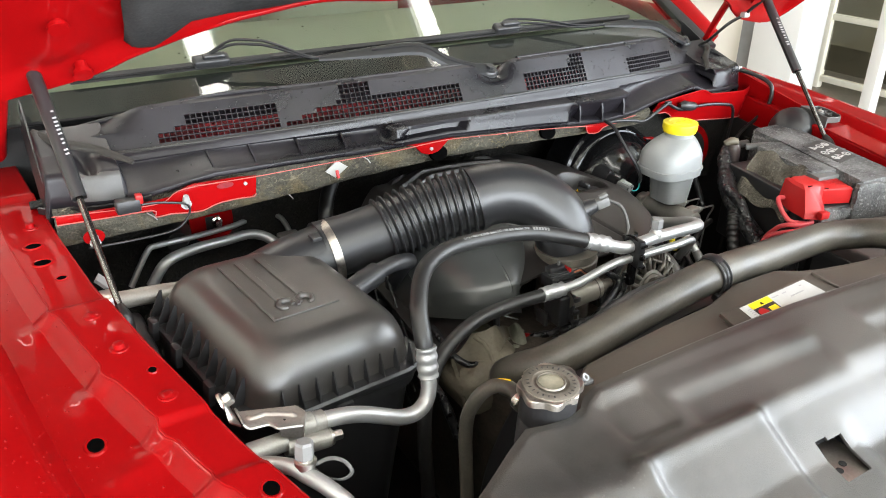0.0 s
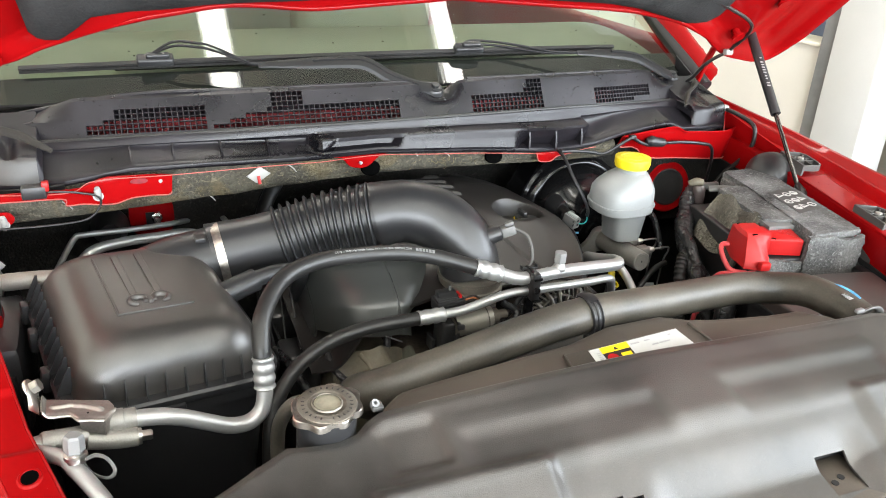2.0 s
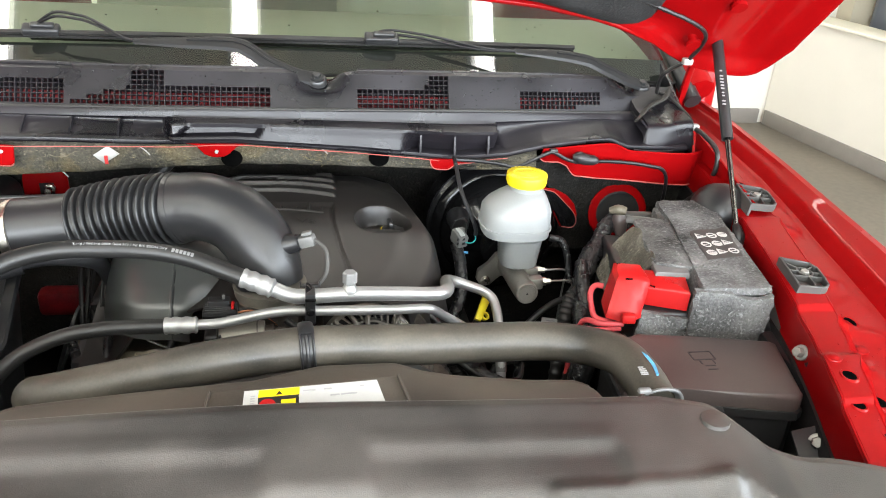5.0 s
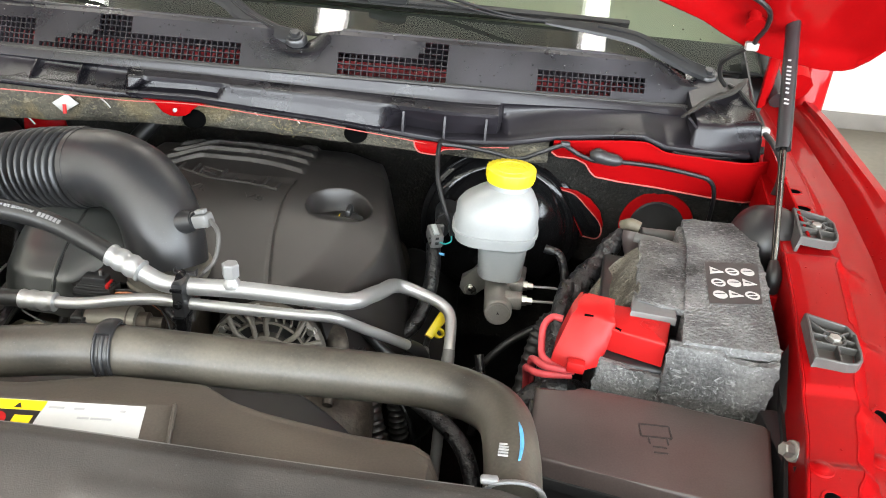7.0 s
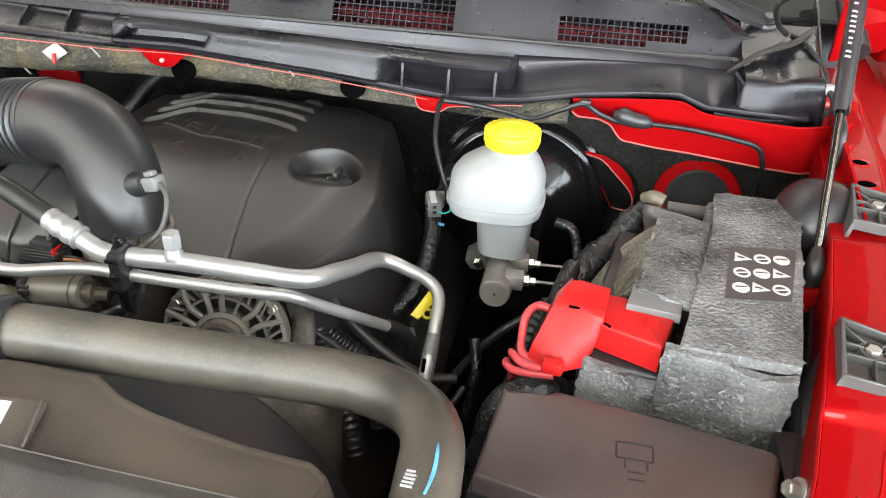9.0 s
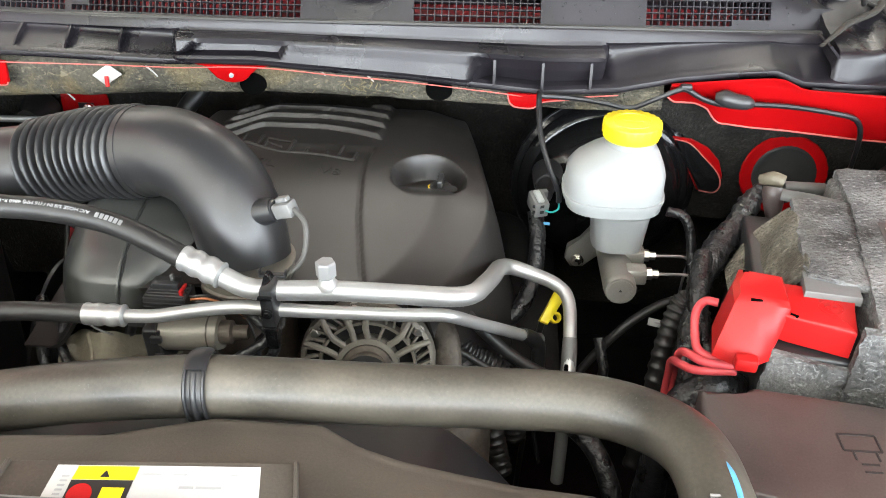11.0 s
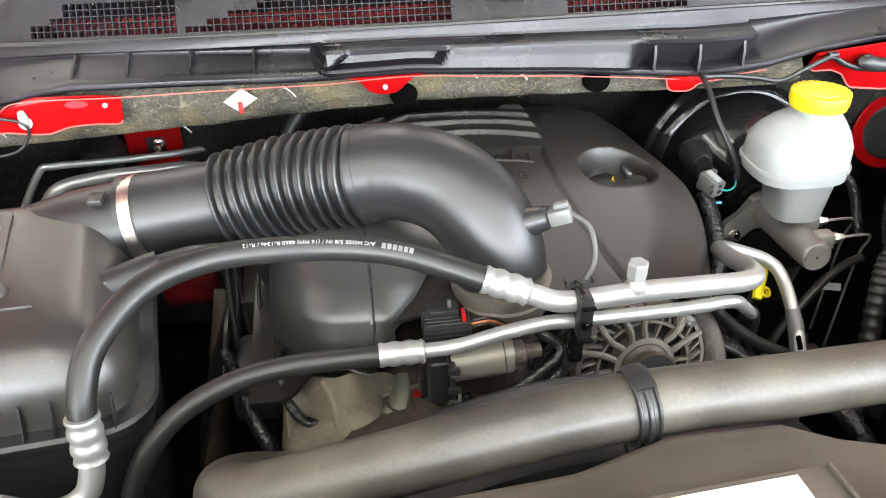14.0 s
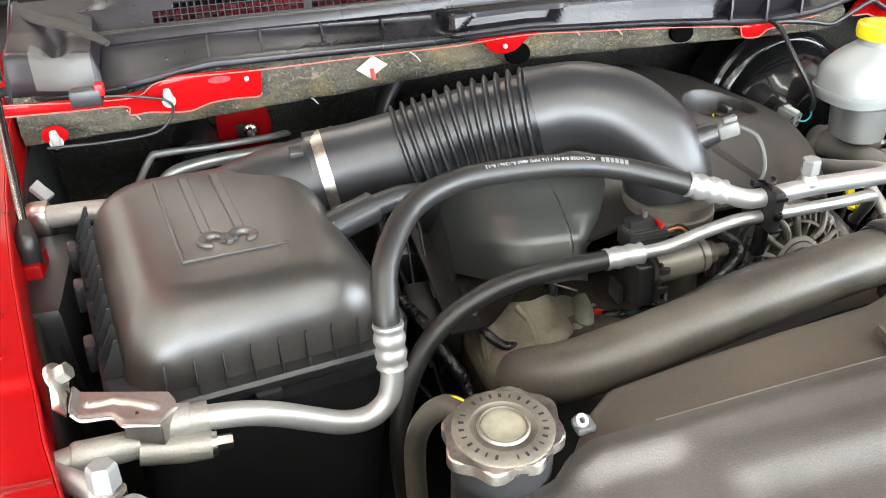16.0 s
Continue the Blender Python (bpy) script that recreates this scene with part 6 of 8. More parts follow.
part("elbow", tube([B1, (-0.147, 0.931, 1.216), (-0.122, 0.921, 1.218), (-0.088, 0.905, 1.210), (-0.061, 0.884, 1.190), (-0.047, 0.868, 1.162), (-0.042, 0.860, 1.132)], [0.0500, 0.0480, 0.0475, 0.0475, 0.0475, 0.0470, 0.0465], 36, 8), PLASTIC_SATIN, it, smooth=80)
part("elbow_rim", tube([B1.lerp(B0, -0.02), B1.lerp(B0, 0.03)], 0.0505, 36, 2), PLASTIC_SATIN, it)
part("clamp_ring", tube([(-0.403, 0.972, 1.1605), (-0.391, 0.9715, 1.1625)], 0.0478, 36, 2), CLAMP, it, "steel hose clamp", smooth=60)
part("clamp_screw", tube([(-0.404, 0.930, 1.134), (-0.391, 0.927, 1.120)], 0.0055, 10, 2), STEEL, it)
part("sensor_base", lathe([(0.023, -0.010), (0.022, 0.0), (0.018, 0.003)], 28, Matrix.Translation((-0.020, 0.862, 1.184)) @ Vector((0, 0, 1)).rotation_difference(Vector((0.9, -0.25, 0.36))).to_matrix().to_4x4()), PLASTIC_SATIN, it)
part("sensor_boss", tube([(-0.030, 0.858, 1.186), (-0.004, 0.850, 1.197), (-0.003, 0.850, 1.1975), (0.001, 0.848, 1.199)], [0.016, 0.012, 0.011, 0.010], 20, 3), PLASTIC_SATIN, it)
tb = thing("throttle_body", (-0.035, 0.862, 1.05), "dull metal throttle body with black plug", "throttle body")
TBM = Matrix.Translation((-0.042, 0.860, 1.122))
part("ring", lathe([(0.045, -0.020), (0.0505, -0.018), (0.0512, -0.006), (0.0490, -0.004), (0.0490, 0.006), (0.0505, 0.007), (0.0505, 0.010), (0.045, 0.011)], 40, TBM), ALTCAST, tb)
part("body", lathe([(0.044, -0.13), (0.044, -0.02)], 32, TBM), ENGINE, tb)
part("motor", tube([(-0.104, 0.776, 1.097), (-0.100, 0.776, 1.097), (-0.052, 0.776, 1.100), (-0.048, 0.776, 1.100)], [0.0170, 0.0182, 0.0182, 0.0168], 20, 2), MOTOR, tb, "bare metal throttle motor")
part("motor_seam", tube([(-0.056, 0.776, 1.0998), (-0.0545, 0.776, 1.0999)], 0.0186, 20, 1), ENGINE, tb)
part("motor_nose", tube([(-0.048, 0.776, 1.100), (-0.036, 0.777, 1.100), (-0.034, 0.777, 1.100), (-0.020, 0.778, 1.100)], [0.0120, 0.0120, 0.0075, 0.0070], 16, 2), ENGINE, tb)
part("gear_case", box((-0.114, 0.786, 1.080), (0.020, 0.040, 0.050), 0.004, 3), PLASTIC, tb)
part("gear_case_rim", box((-0.1030, 0.782, 1.085), (0.004, 0.046, 0.048), 0.0015, 2), PLASTIC_SATIN, tb)
for z in (1.066, 1.082, 1.104):
    part("case_clip", box((-0.1030, 0.7545, z), (0.011, 0.005, 0.007), 0.0012, 2), PLASTIC_SATIN, tb)
part("case_clip_pin", box((-0.0985, 0.7540, 1.068), (0.003, 0.003, 0.018), 0.0008, 1), INSERT, tb)
plug = part("plug", box((-0.104, 0.800, 1.1195), (0.044, 0.028, 0.018), 0.002), PLASTIC, tb)
for i in range(5):
    part("plug_rib", box((-0.104, 0.7890 + 0.0050 * i, 1.1295), (0.040, 0.0016, 0.0030), 0.0004, 1), PLASTIC_SATIN, plug)
for i in range(3):
    part("plug_rib", box((-0.104, 0.7855, 1.1145 + 0.0045 * i), (0.043, 0.0020, 0.0014)), PLASTIC_SATIN, plug)
part("plug_step", box((-0.106, 0.806, 1.1330), (0.028, 0.015, 0.010), 0.002), PLASTIC, plug)
part("plug_pin", box((-0.100, 0.806, 1.1410), (0.004, 0.004, 0.008), 0.001), INSERT, plug)
part("plug_lock", box((-0.0880, 0.7945, 1.1300), (0.0035, 0.007, 0.010), 0.001), REDPLASTIC, plug, "red locking tab")
part("plug_lock", box((-0.0880, 0.8020, 1.1330), (0.0035, 0.010, 0.003), 0.001), REDPLASTIC, plug, "red locking tab")
for dz, m in ((0.0, COPPERWIRE), (0.0035, RUBBER), (-0.0035, RUBBER)):
    part("wire", tube([(-0.083, 0.798, 1.121 + dz), (-0.074, 0.796, 1.124 + dz), (-0.064, 0.798, 1.123 + dz), (-0.050, 0.804, 1.112 + dz), (-0.030, 0.805, 1.092), (-0.02, 0.80, 1.05)], 0.0013, 6, 4), m, tb)
part("feed_cable", tube([(-0.020, 0.790, 1.112), (0.000, 0.778, 1.096), (-0.030, 0.765, 1.078), (-0.065, 0.757, 1.060), (-0.095, 0.755, 1.045), (-0.125, 0.775, 1.030)], 0.0048, 10, 8, rib=(0.0005, 30)), TAPE, tb)
sp = thing("air_sensor_plug", (0.01, 0.846, 1.2), "pale grey sensor plug with a thin cable on the elbow", "sensor")
part("plug", box((0.010, 0.845, 1.202), (0.022, 0.016, 0.016), 0.003, 2, pose(0, 0, 0, 0, -20, -18)), SENSORGREY, sp)
part("plug_latch", box((0.009, 0.843, 1.2140), (0.014, 0.008, 0.005), 0.001, 1, pose(0, 0, 0, 0, -20, -18)), SENSORGREY, sp)
part("cable", tube([(0.020, 0.841, 1.205), (0.034, 0.826, 1.196), (0.034, 0.808, 1.172), (0.018, 0.795, 1.150), (0.010, 0.790, 1.10)], 0.0028, 8, 6), BRACKET, sp)

pv = thing("breather_hose", (-0.35, 0.87, 1.16), "black breather hose between air box and engine", "hose")
part("sleeve", tube([(-0.490, 0.838, 1.128), (-0.445, 0.850, 1.142), (-0.41, 0.863, 1.153), (-0.365, 0.880, 1.160)], 0.0163, 18, 4), PLASTIC, pv)
part("hose", tube([(-0.375, 0.877, 1.159), (-0.340, 0.886, 1.163), (-0.312, 0.896, 1.158), (-0.292, 0.920, 1.142), (-0.284, 0.955, 1.115), (-0.282, 1.00, 1.06)], 0.0115, 16, 6), PLASTIC, pv)
part("paint_mark", box((-0.412, 0.853, 1.1645), (0.008, 0.004, 0.0015), m=pose(0, 0, 0, 30, -10, 15)), WHITE, pv)

# ---- engine cover and engine ----
ec = thing("engine_cover", (0, 1.05, 1.1), "matt black plastic engine cover with raised ribs", "engine cover")


def rib_row(x, y):
    """How many ribs behind the lettering a point lies; the ribs bow back in the middle."""
    return (y + 2.3 * max(0.0, x + 0.05) ** 2 + 0.5 * max(0.0, -0.10 - x) - 1.148) / 0.0355


def cover_edge(y):
    return 0.172 + 0.18 * (1.235 - max(y, 1.01)) - 2.3 * max(0.0, 0.995 - y) ** 2


def cover_top(x, y):
    z = 1.150 - 0.026 * smooth01(1.06, 0.82, y) - 0.10 * max(0.0, y - 1.17) - 0.9 * max(0.0, 0.90 - y) ** 2
    edge = cover_edge(y)
    z -= 0.014 * smooth01(edge - 0.07, edge, x) + 0.16 * smooth01(edge - 0.010, edge + 0.042, x)
    z -= 0.010 * smooth01(-0.10, -0.16, x) + 0.085 * smooth01(-0.19, -0.27, x)
    seam = lerp_table([(0.82, 0.092), (0.84, 0.084), (0.887, 0.073), (0.95, 0.061), (1.02, 0.053), (1.067, 0.052), (1.096, 0.055), (1.25, 0.066)], y)
    into = 1 - smooth01(1.085, 1.105, y)
    z -= (0.0030 * (1 - smooth01(seam - 0.003, seam + 0.001, x)) + 0.0034 * math.exp(-((x - seam) / 0.0022) ** 2)) * into
    row = rib_row(x, y)
    if 0.0 < row < 4.0:                          # louvre-like ribs, each falling off to the next
        k = row % 1.0
        ribx = smooth01(-0.170, -0.155, x) * (1 - smooth01(0.056, 0.064, x))
        z += ribx * 0.0062 * smooth01(0.0, 0.10, k) * (1 - 0.92 * smooth01(0.12, 1.0, k))
    z += 0.0022 * smooth01(0.066, 0.074, x) * (1 - smooth01(0.100, 0.118, x)) * math.exp(-((y - 1.195) / 0.020) ** 2)
    d = math.hypot((x - 0.132) / 0.047, (y - 1.034) / 0.052)
    z -= 0.032 * (1 - smooth01(0.80, 1.0, d)) * smooth01(0.985, 1.070, y)
    return z


part("cover", sheet(lambda u, v: (-0.30 + 0.58 * u, 0.83 + 0.43 * v - 0.03 * (2 * u - 1) ** 4 * v, cover_top(-0.30 + 0.58 * u, 0.83 + 0.43 * v) - 0.10 * smooth01(0.955, 1.0, v)), 290, 260, 0.004, keep=lambda u, v: -0.30 + 0.58 * u < cover_edge(0.83 + 0.43 * v) + 0.034), ENGCOVER, ec, smooth=30)
part("front_skirt", sheet(lambda u, v: (0.03 + 0.10 * u, 0.83 - 0.012 * v, cover_top(0.03 + 0.10 * u, 0.83) - 0.085 * v), 24, 6, 0.004), ENGCOVER, ec, smooth=50)
part("filler_hole", lathe([(0.017, 0), (0.017, 0.002), (0.015, 0.003)], 24, Matrix.Translation((0.150, 1.028, cover_top(0.150, 1.028) - 0.0012)) @ Matrix.Diagonal((1, 0.7, 1, 1))), BLACK, ec)
part("filler_cap", lathe([(0.013, -0.004), (0.013, 0.004), (0.010, 0.006)], 24, Matrix.Translation((0.145, 1.040, cover_top(0.145, 1.040)))), PLASTIC, ec)
part("filler_grip", box((0.145, 1.040, cover_top(0.145, 1.040) + 0.010), (0.008, 0.026, 0.012), 0.003), PLASTIC, ec)
for x in (0.134, 0.157):
    zt = cover_top(x, 1.042) + 0.0012
    part("filler_mark", lathe([(0.0030, 0), (0.0044, 0), (0.0044, 0.0006), (0.0030, 0.0006)], 12, Matrix.Translation((x, 1.042, zt)) @ pose(0, 0, 0, 25, 0, 0), closed=True), LABEL_YELLOW, ec)


def line_y(x):
    return 1.079 - 2.0 * max(0.0, x + 0.055) ** 2 + 0.4 * max(0.0, -0.06 - x)


part("raised_line", tube([(x, line_y(x), cover_top(x, line_y(x)) + 0.0010) for x in [-0.125 + 0.163 * i / 12 for i in range(13)]], 0.0020, 8, 2, flat=0.8), ENGCOVER, ec)
for x, ln in ((-0.120, 0.020), (-0.096, 0.024), (-0.086, 0.014), (-0.052, 0.026), (-0.030, 0.010), (-0.004, 0.010), (0.014, 0.026), (0.034, 0.020)):
    part("raised_stroke", tube([(x, line_y(x), cover_top(x, line_y(x)) + 0.0014), (x + ln * 0.10, line_y(x) + ln, cover_top(x, line_y(x) + ln) + 0.0014)], 0.0024, 8, 3), ENGCOVER, ec)
for x0, x1, dy in ((-0.086, -0.054, 0.023), (-0.086, -0.062, 0.012)):
    part("raised_stroke", tube([(x0, line_y(x0) + dy, cover_top(x0, line_y(x0) + dy) + 0.001), (x1, line_y(x1) + dy, cover_top(x1, line_y(x1) + dy) + 0.001)], 0.0014, 6, 3), ENGCOVER, ec)
for text, x0 in (("5.7L", -0.105), ("V8", -0.004)):
    letters(text, 0.015, 0.0010, lambda x, y, z, x0=x0: Vector((x0 + 1.25 * x, line_y(x0 + x) - 0.043 + y, cover_top(x0 + 1.25 * x, line_y(x0 + x) - 0.043 + y) + 0.0003 + z)), ENGCOVER, ec, "raised_lettering")


def manifold(u, v):
    """The rounded plenum below the duct: top, shoulder and front in one sheet."""
    x = -0.272 + 0.100 * u
    y, z = lerp_table([(0.0, 1.02, 1.158), (0.30, 0.925, 1.155), (0.42, 0.885, 1.147), (0.52, 0.855, 1.132), (0.62, 0.830, 1.114), (0.82, 0.821, 1.094), (1.0, 0.817, 1.072)], v)
    e = 1 - u
    y += 0.085 * e ** 3
    z -= 0.055 * e ** 4 * (1 - 0.6 * v)
    return (x, y, z)


mn = thing("intake_plenum", (-0.19, 0.9, 1.05), "satin black plastic plenum below the duct", "plenum")
part("plenum", sheet(manifold, 24, 48, 0.004), PLENUM, mn, smooth=70)
part("plenum_side", sheet(lambda u, v: Vector(manifold(0.0, u)) + Vector((-0.006 * math.sin(v * 1.5), 0.03 * v, -0.10 * v)), 24, 6, 0.004), PLENUM, mn, smooth=70)
part("wing", sheet(lambda u, v: Vector(manifold(1.0, 0.25 + 0.75 * v)) + Vector((u * (0.075 - 0.056 * smooth01(0.12, 0.62, v)), 0.003 + 0.006 * u - 0.004 * math.sin(u * 3.1), -0.002 - 0.010 * u * u)), 16, 36, 0.004), PLENUM, mn, smooth=70)
part("seam", tube([Vector(manifold(1.0, v)) + Vector((0, -0.001, 0.001)) for v in (0.25, 0.40, 0.52, 0.62, 0.8, 1.0)], 0.0024, 8, 4), PLENUM, mn)
part("seam_groove", tube([Vector(manifold(1.0, v)) + Vector((0.0030, 0.0005, 0.0000)) for v in (0.25, 0.40, 0.52, 0.62, 0.8, 1.0)], 0.0013, 6, 4), BLACK, mn)

al = thing("alternator", (0.09, 0.81, 1.04), "dusty cast alternator with a slotted end cover", "alternator")
AM = Matrix.Translation((0.090, 0.812, 1.045)) @ pose(0, 0, 0, 78, 0, 6)
part("housing", lathe([(0.066, -0.09), (0.068, -0.08), (0.068, -0.014), (0.062, -0.004), (0.050, -0.002)], 40, AM), ENGINE, al)
part("rear_body", lathe([(0.050, -0.15), (0.064, -0.14), (0.064, -0.09)], 36, AM), ENGINE, al)
part("dark_core", lathe([(0.064, 0.000), (0.060, 0.003), (0.03, 0.004)], 36, AM), BLACK, al)
part("outer_ring", lathe([(0.064, 0.0), (0.0705, -0.001), (0.0690, 0.010), (0.0645, 0.012)], 48, AM, closed=True), ALTCAST, al)
part("middle_ring", lathe([(0.0465, 0.004), (0.0505, 0.004), (0.0500, 0.0155), (0.0470, 0.0155)], 48, AM, closed=True), ALTCAST, al)
part("inner_ring", lathe([(0.026, 0.004), (0.0325, 0.004), (0.0325, 0.018), (0.027, 0.019)], 32, AM, closed=True), ALTCAST, al)
for i in range(36):
    m = AM @ pose(0, 0, 0, 0, 0, i * 10)
    part("fin", box((0, 0, 0), (0.0165, 0.0028, 0.006), 0.0006, 1, m @ Matrix.Translation((0.0575, 0, 0.010)) @ pose(0, 0, 0, 0, 10, 24)), ALTCAST, al)
for i in range(16):
    m = AM @ pose(0, 0, 0, 0, 0, i * 22.5)
    part("spoke", box((0, 0, 0), (0.017, 0.0030, 0.006), 0.0006, 1, m @ Matrix.Translation((0.0395, 0, 0.013))), ALTCAST, al)
for a in (35, 100, 145, 215, 325):
    for w in (-1, 1):
        q = AM @ pose(0, 0, 0, 0, 0, a)
        part("rib_arm", tube([q @ Vector((0.032, 0.007 * w, 0.016)), q @ Vector((0.048, 0.008 * w, 0.0165)), q @ Vector((0.066, 0.016 * w, 0.010))], 0.0034, 8, 3), ALTCAST, al)
    bolt(AM @ pose(0, 0, 0, 0, 0, a) @ Vector((0.064, 0, 0.008)), AM.to_3x3() @ Vector((0, 0, 1)), 0.0042, 0.006, al, STEEL)
part("pulley", lathe([(0.026, 0.0), (0.026, 0.020), (0.021, 0.022), (0.021, 0.034), (0.026, 0.036)], 28, AM), ENGINE, al)
part("pulley_bore", lathe([(0.0235, 0.0362), (0.020, 0.0366)], 28, AM), BLACK, al)
part("mount_ear", tube([(0.135, 0.850, 1.075), (0.160, 0.845, 1.070), (0.172, 0.825, 1.050), (0.172, 0.800, 1.010), (0.165, 0.79, 0.95)], [0.012, 0.014, 0.014, 0.014, 0.014], 16, 5, flat=0.6), ENGINE, al)
part("mount_nose", tube([(0.168, 0.812, 1.030), (0.170, 0.785, 1.018), (0.170, 0.781, 1.016), (0.170, 0.772, 1.012)], [0.011, 0.011, 0.007, 0.006], 16, 2), ENGINE, al)

eng = thing("engine_block", (0, 0.9, 0.8), "grimy engine block deep in the bay", "engine")
part("block", box((0, 1.0, 0.80), (0.44, 0.50, 0.42), 0.04, 3), ENGINE, eng)
part("front_cover", box((0, 0.77, 0.82), (0.34, 0.08, 0.30), 0.03, 3), ENGINE, eng)
part("rocker_cover", box((-0.21, 1.0, 0.965), (0.12, 0.42, 0.09), 0.03, 3, pose(0, 0, 0, 0, -25, 0)), TANCAST, eng)
# near black unlike its tan twin: shade of this side put into the colour
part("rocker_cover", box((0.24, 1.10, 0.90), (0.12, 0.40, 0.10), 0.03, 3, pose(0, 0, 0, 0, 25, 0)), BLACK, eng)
part("coil", box((-0.30, 0.92, 0.98), (0.05, 0.10, 0.05), 0.01), PLASTIC, eng)
part("coil", box((-0.30, 1.05, 1.0), (0.05, 0.10, 0.05), 0.01), PLASTIC, eng)
part("steering_shaft", tube([(-0.372, 1.17, 0.93), (-0.392, 1.08, 0.80), (-0.41, 1.0, 0.66)], [0.014, 0.017, 0.019], 12, 4), TANCAST, eng)
part("red_cover", box((-0.425, 1.21, 0.915), (0.08, 0.04, 0.05), 0.012), RED_DARK, eng)
part("side_cover", sheet(lambda u, v: (-0.335 - 0.05 * v, 0.90 + 0.14 * u, 1.00 + 0.03 * math.sin(3.0 * u) - 0.11 * v - 0.03 * v * v), 14, 10, 0.004), PLASTIC_SATIN, eng)

part("head_casting", sheet(lambda u, v: (-0.268 + 0.125 * u, 0.845 - 0.050 * v + 0.012 * math.sin(9 * u), 1.028 - 0.012 * math.cos(6.3 * u) - 0.055 * v - 0.02 * v * v + 0.006 * math.exp(-((u - 0.55 - 0.3 * v) / 0.06) ** 2)), 40, 16, 0.006), TANCAST, eng, smooth=50)
part("casting_rib", tube([(-0.225, 0.838, 1.034), (-0.215, 0.820, 1.022), (-0.212, 0.800, 0.995)], 0.005, 10, 5), TANCAST, eng)
part("casting_rib", tube([(-0.200, 0.843, 1.030), (-0.186, 0.822, 1.020), (-0.180, 0.800, 0.992)], 0.004, 10, 5), TANCAST, eng)
part("water_outlet", tube([(-0.146, 0.850, 1.020), (-0.148, 0.834, 1.014), (-0.152, 0.824, 1.006), (-0.158, 0.815, 0.996), (-0.164, 0.806, 0.980)], [0.010, 0.012, 0.014, 0.012, 0.012], 10, 4, flat=0.7), GREENCAST, eng)
part("outlet_flange", box((0, 0, 0), (0.046, 0.030, 0.008), 0.003, 2, pose(-0.146, 0.832, 1.000, 40, 0, 15)), GREENCAST, eng)
part("outlet_arm", tube([(-0.162, 0.816, 1.004), (-0.180, 0.806, 1.003), (-0.196, 0.796, 0.998), (-0.212, 0.786, 0.990)], [0.008, 0.0055, 0.005, 0.005], 12, 4), GREENCAST, eng)
part("outlet_arm", tube([(-0.162, 0.816, 1.006), (-0.170, 0.803, 0.998), (-0.172, 0.792, 0.988), (-0.172, 0.78, 0.97)], [0.008, 0.006, 0.008, 0.009], 12, 4), GREENCAST, eng)
bolt((-0.147, 0.815, 1.000), (0.1, -0.8, 0.5), 0.0055, 0.008, eng, GREENCAST)
part("red_seal", lathe([(0.0035, -0.004), (0.0088, -0.004), (0.0095, 0.000), (0.0085, 0.006), (0.0035, 0.006)], 8, pose(-0.130, 0.832, 1.003, 70, 0, 20), closed=True), REDPLASTIC, eng)
part("sensor_pin", tube([(-0.130, 0.836, 1.001), (-0.130, 0.822, 1.006)], 0.0028, 8, 2), COPPERWIRE, eng)
part("sensor_lead", tube([(-0.126, 0.828, 1.006), (-0.112, 0.818, 1.012), (-0.100, 0.805, 1.020), (-0.080, 0.795, 1.035)], 0.0052, 10, 6, rib=(0.0007, 16)), TAPE, eng)
bolt((-0.234, 0.930, 0.957), (0.1, -0.7, 0.6), 0.009, 0.012, eng, CAST)

# ---- brakes ----
bo = thing("brake_booster", (0.36, 1.18, 1.03), "glossy black brake booster drum on the bulkhead", "brake booster")
BM = Matrix.Translation((0.3625, 1.235, 1.050)) @ pose(0, 0, 0, 86, 0, 0)
part("drum", lathe([(0.124, -0.05), (0.124, 0.010), (0.127, 0.014), (0.127, 0.024), (0.121, 0.028), (0.1195, 0.034), (0.1110, 0.042), (0.1070, 0.043), (0.1045, 0.052), (0.100, 0.062), (0.088, 0.076), (0.070, 0.090), (0.054, 0.102), (0.045, 0.120), (0.03, 0.124)], 56, BM), BLACKMETAL, bo, smooth=35)
part("seam_ring", lathe([(0.122, 0.012), (0.1295, 0.012), (0.1295, 0.022), (0.122, 0.022)], 56, BM, closed=True), BLACKMETAL, bo)
part("check_valve", tube([(0.280, 1.150, 1.098), (0.278, 1.120, 1.097), (0.278, 1.118, 1.097), (0.272, 1.085, 1.098)], [0.021, 0.017, 0.0125, 0.0120], 20, 4, rib=(0.0008, 12)), PLASTIC, bo)
mc = thing("brake_master_cylinder", (0.364, 1.02, 1.05), "cast master cylinder with milky fluid reservoir and yellow cap", "brake cylinder")
part("cylinder", tube([(0.364, 1.105, 1.036), (0.364, 1.00, 1.042), (0.364, 0.963, 1.045), (0.364, 0.957, 1.0455)], [0.0205, 0.0195, 0.0190, 0.0170], 28, 3), CAST, mc, smooth=50)
part("end_ring", lathe([(0.0125, 0.0), (0.0150, 0.0), (0.0150, 0.0012), (0.0125, 0.0012)], 28, pose(0.364, 0.9570, 1.0455, 90, 0, 0), closed=True), CAST, mc)
part("end_mark", prism([(-0.002, -0.0015), (0.002, -0.0015), (0.0, 0.002)], 0.0006, pose(0.364, 0.9572, 1.0455, 90, 0, 0)), INK, mc)
outline_plate([(0.308, 1.006), (0.316, 0.994), (0.332, 0.994), (0.350, 1.014), (0.385, 1.012), (0.405, 1.02), (0.405, 1.046), (0.365, 1.062), (0.340, 1.056), (0.326, 1.036), (0.310, 1.024)], 1.092, 0.010, mc, CAST, "foot_plate")
bolt((0.324, 1.083, 1.004), (0, -1, 0.1), 0.006, 0.008, mc, STEEL)
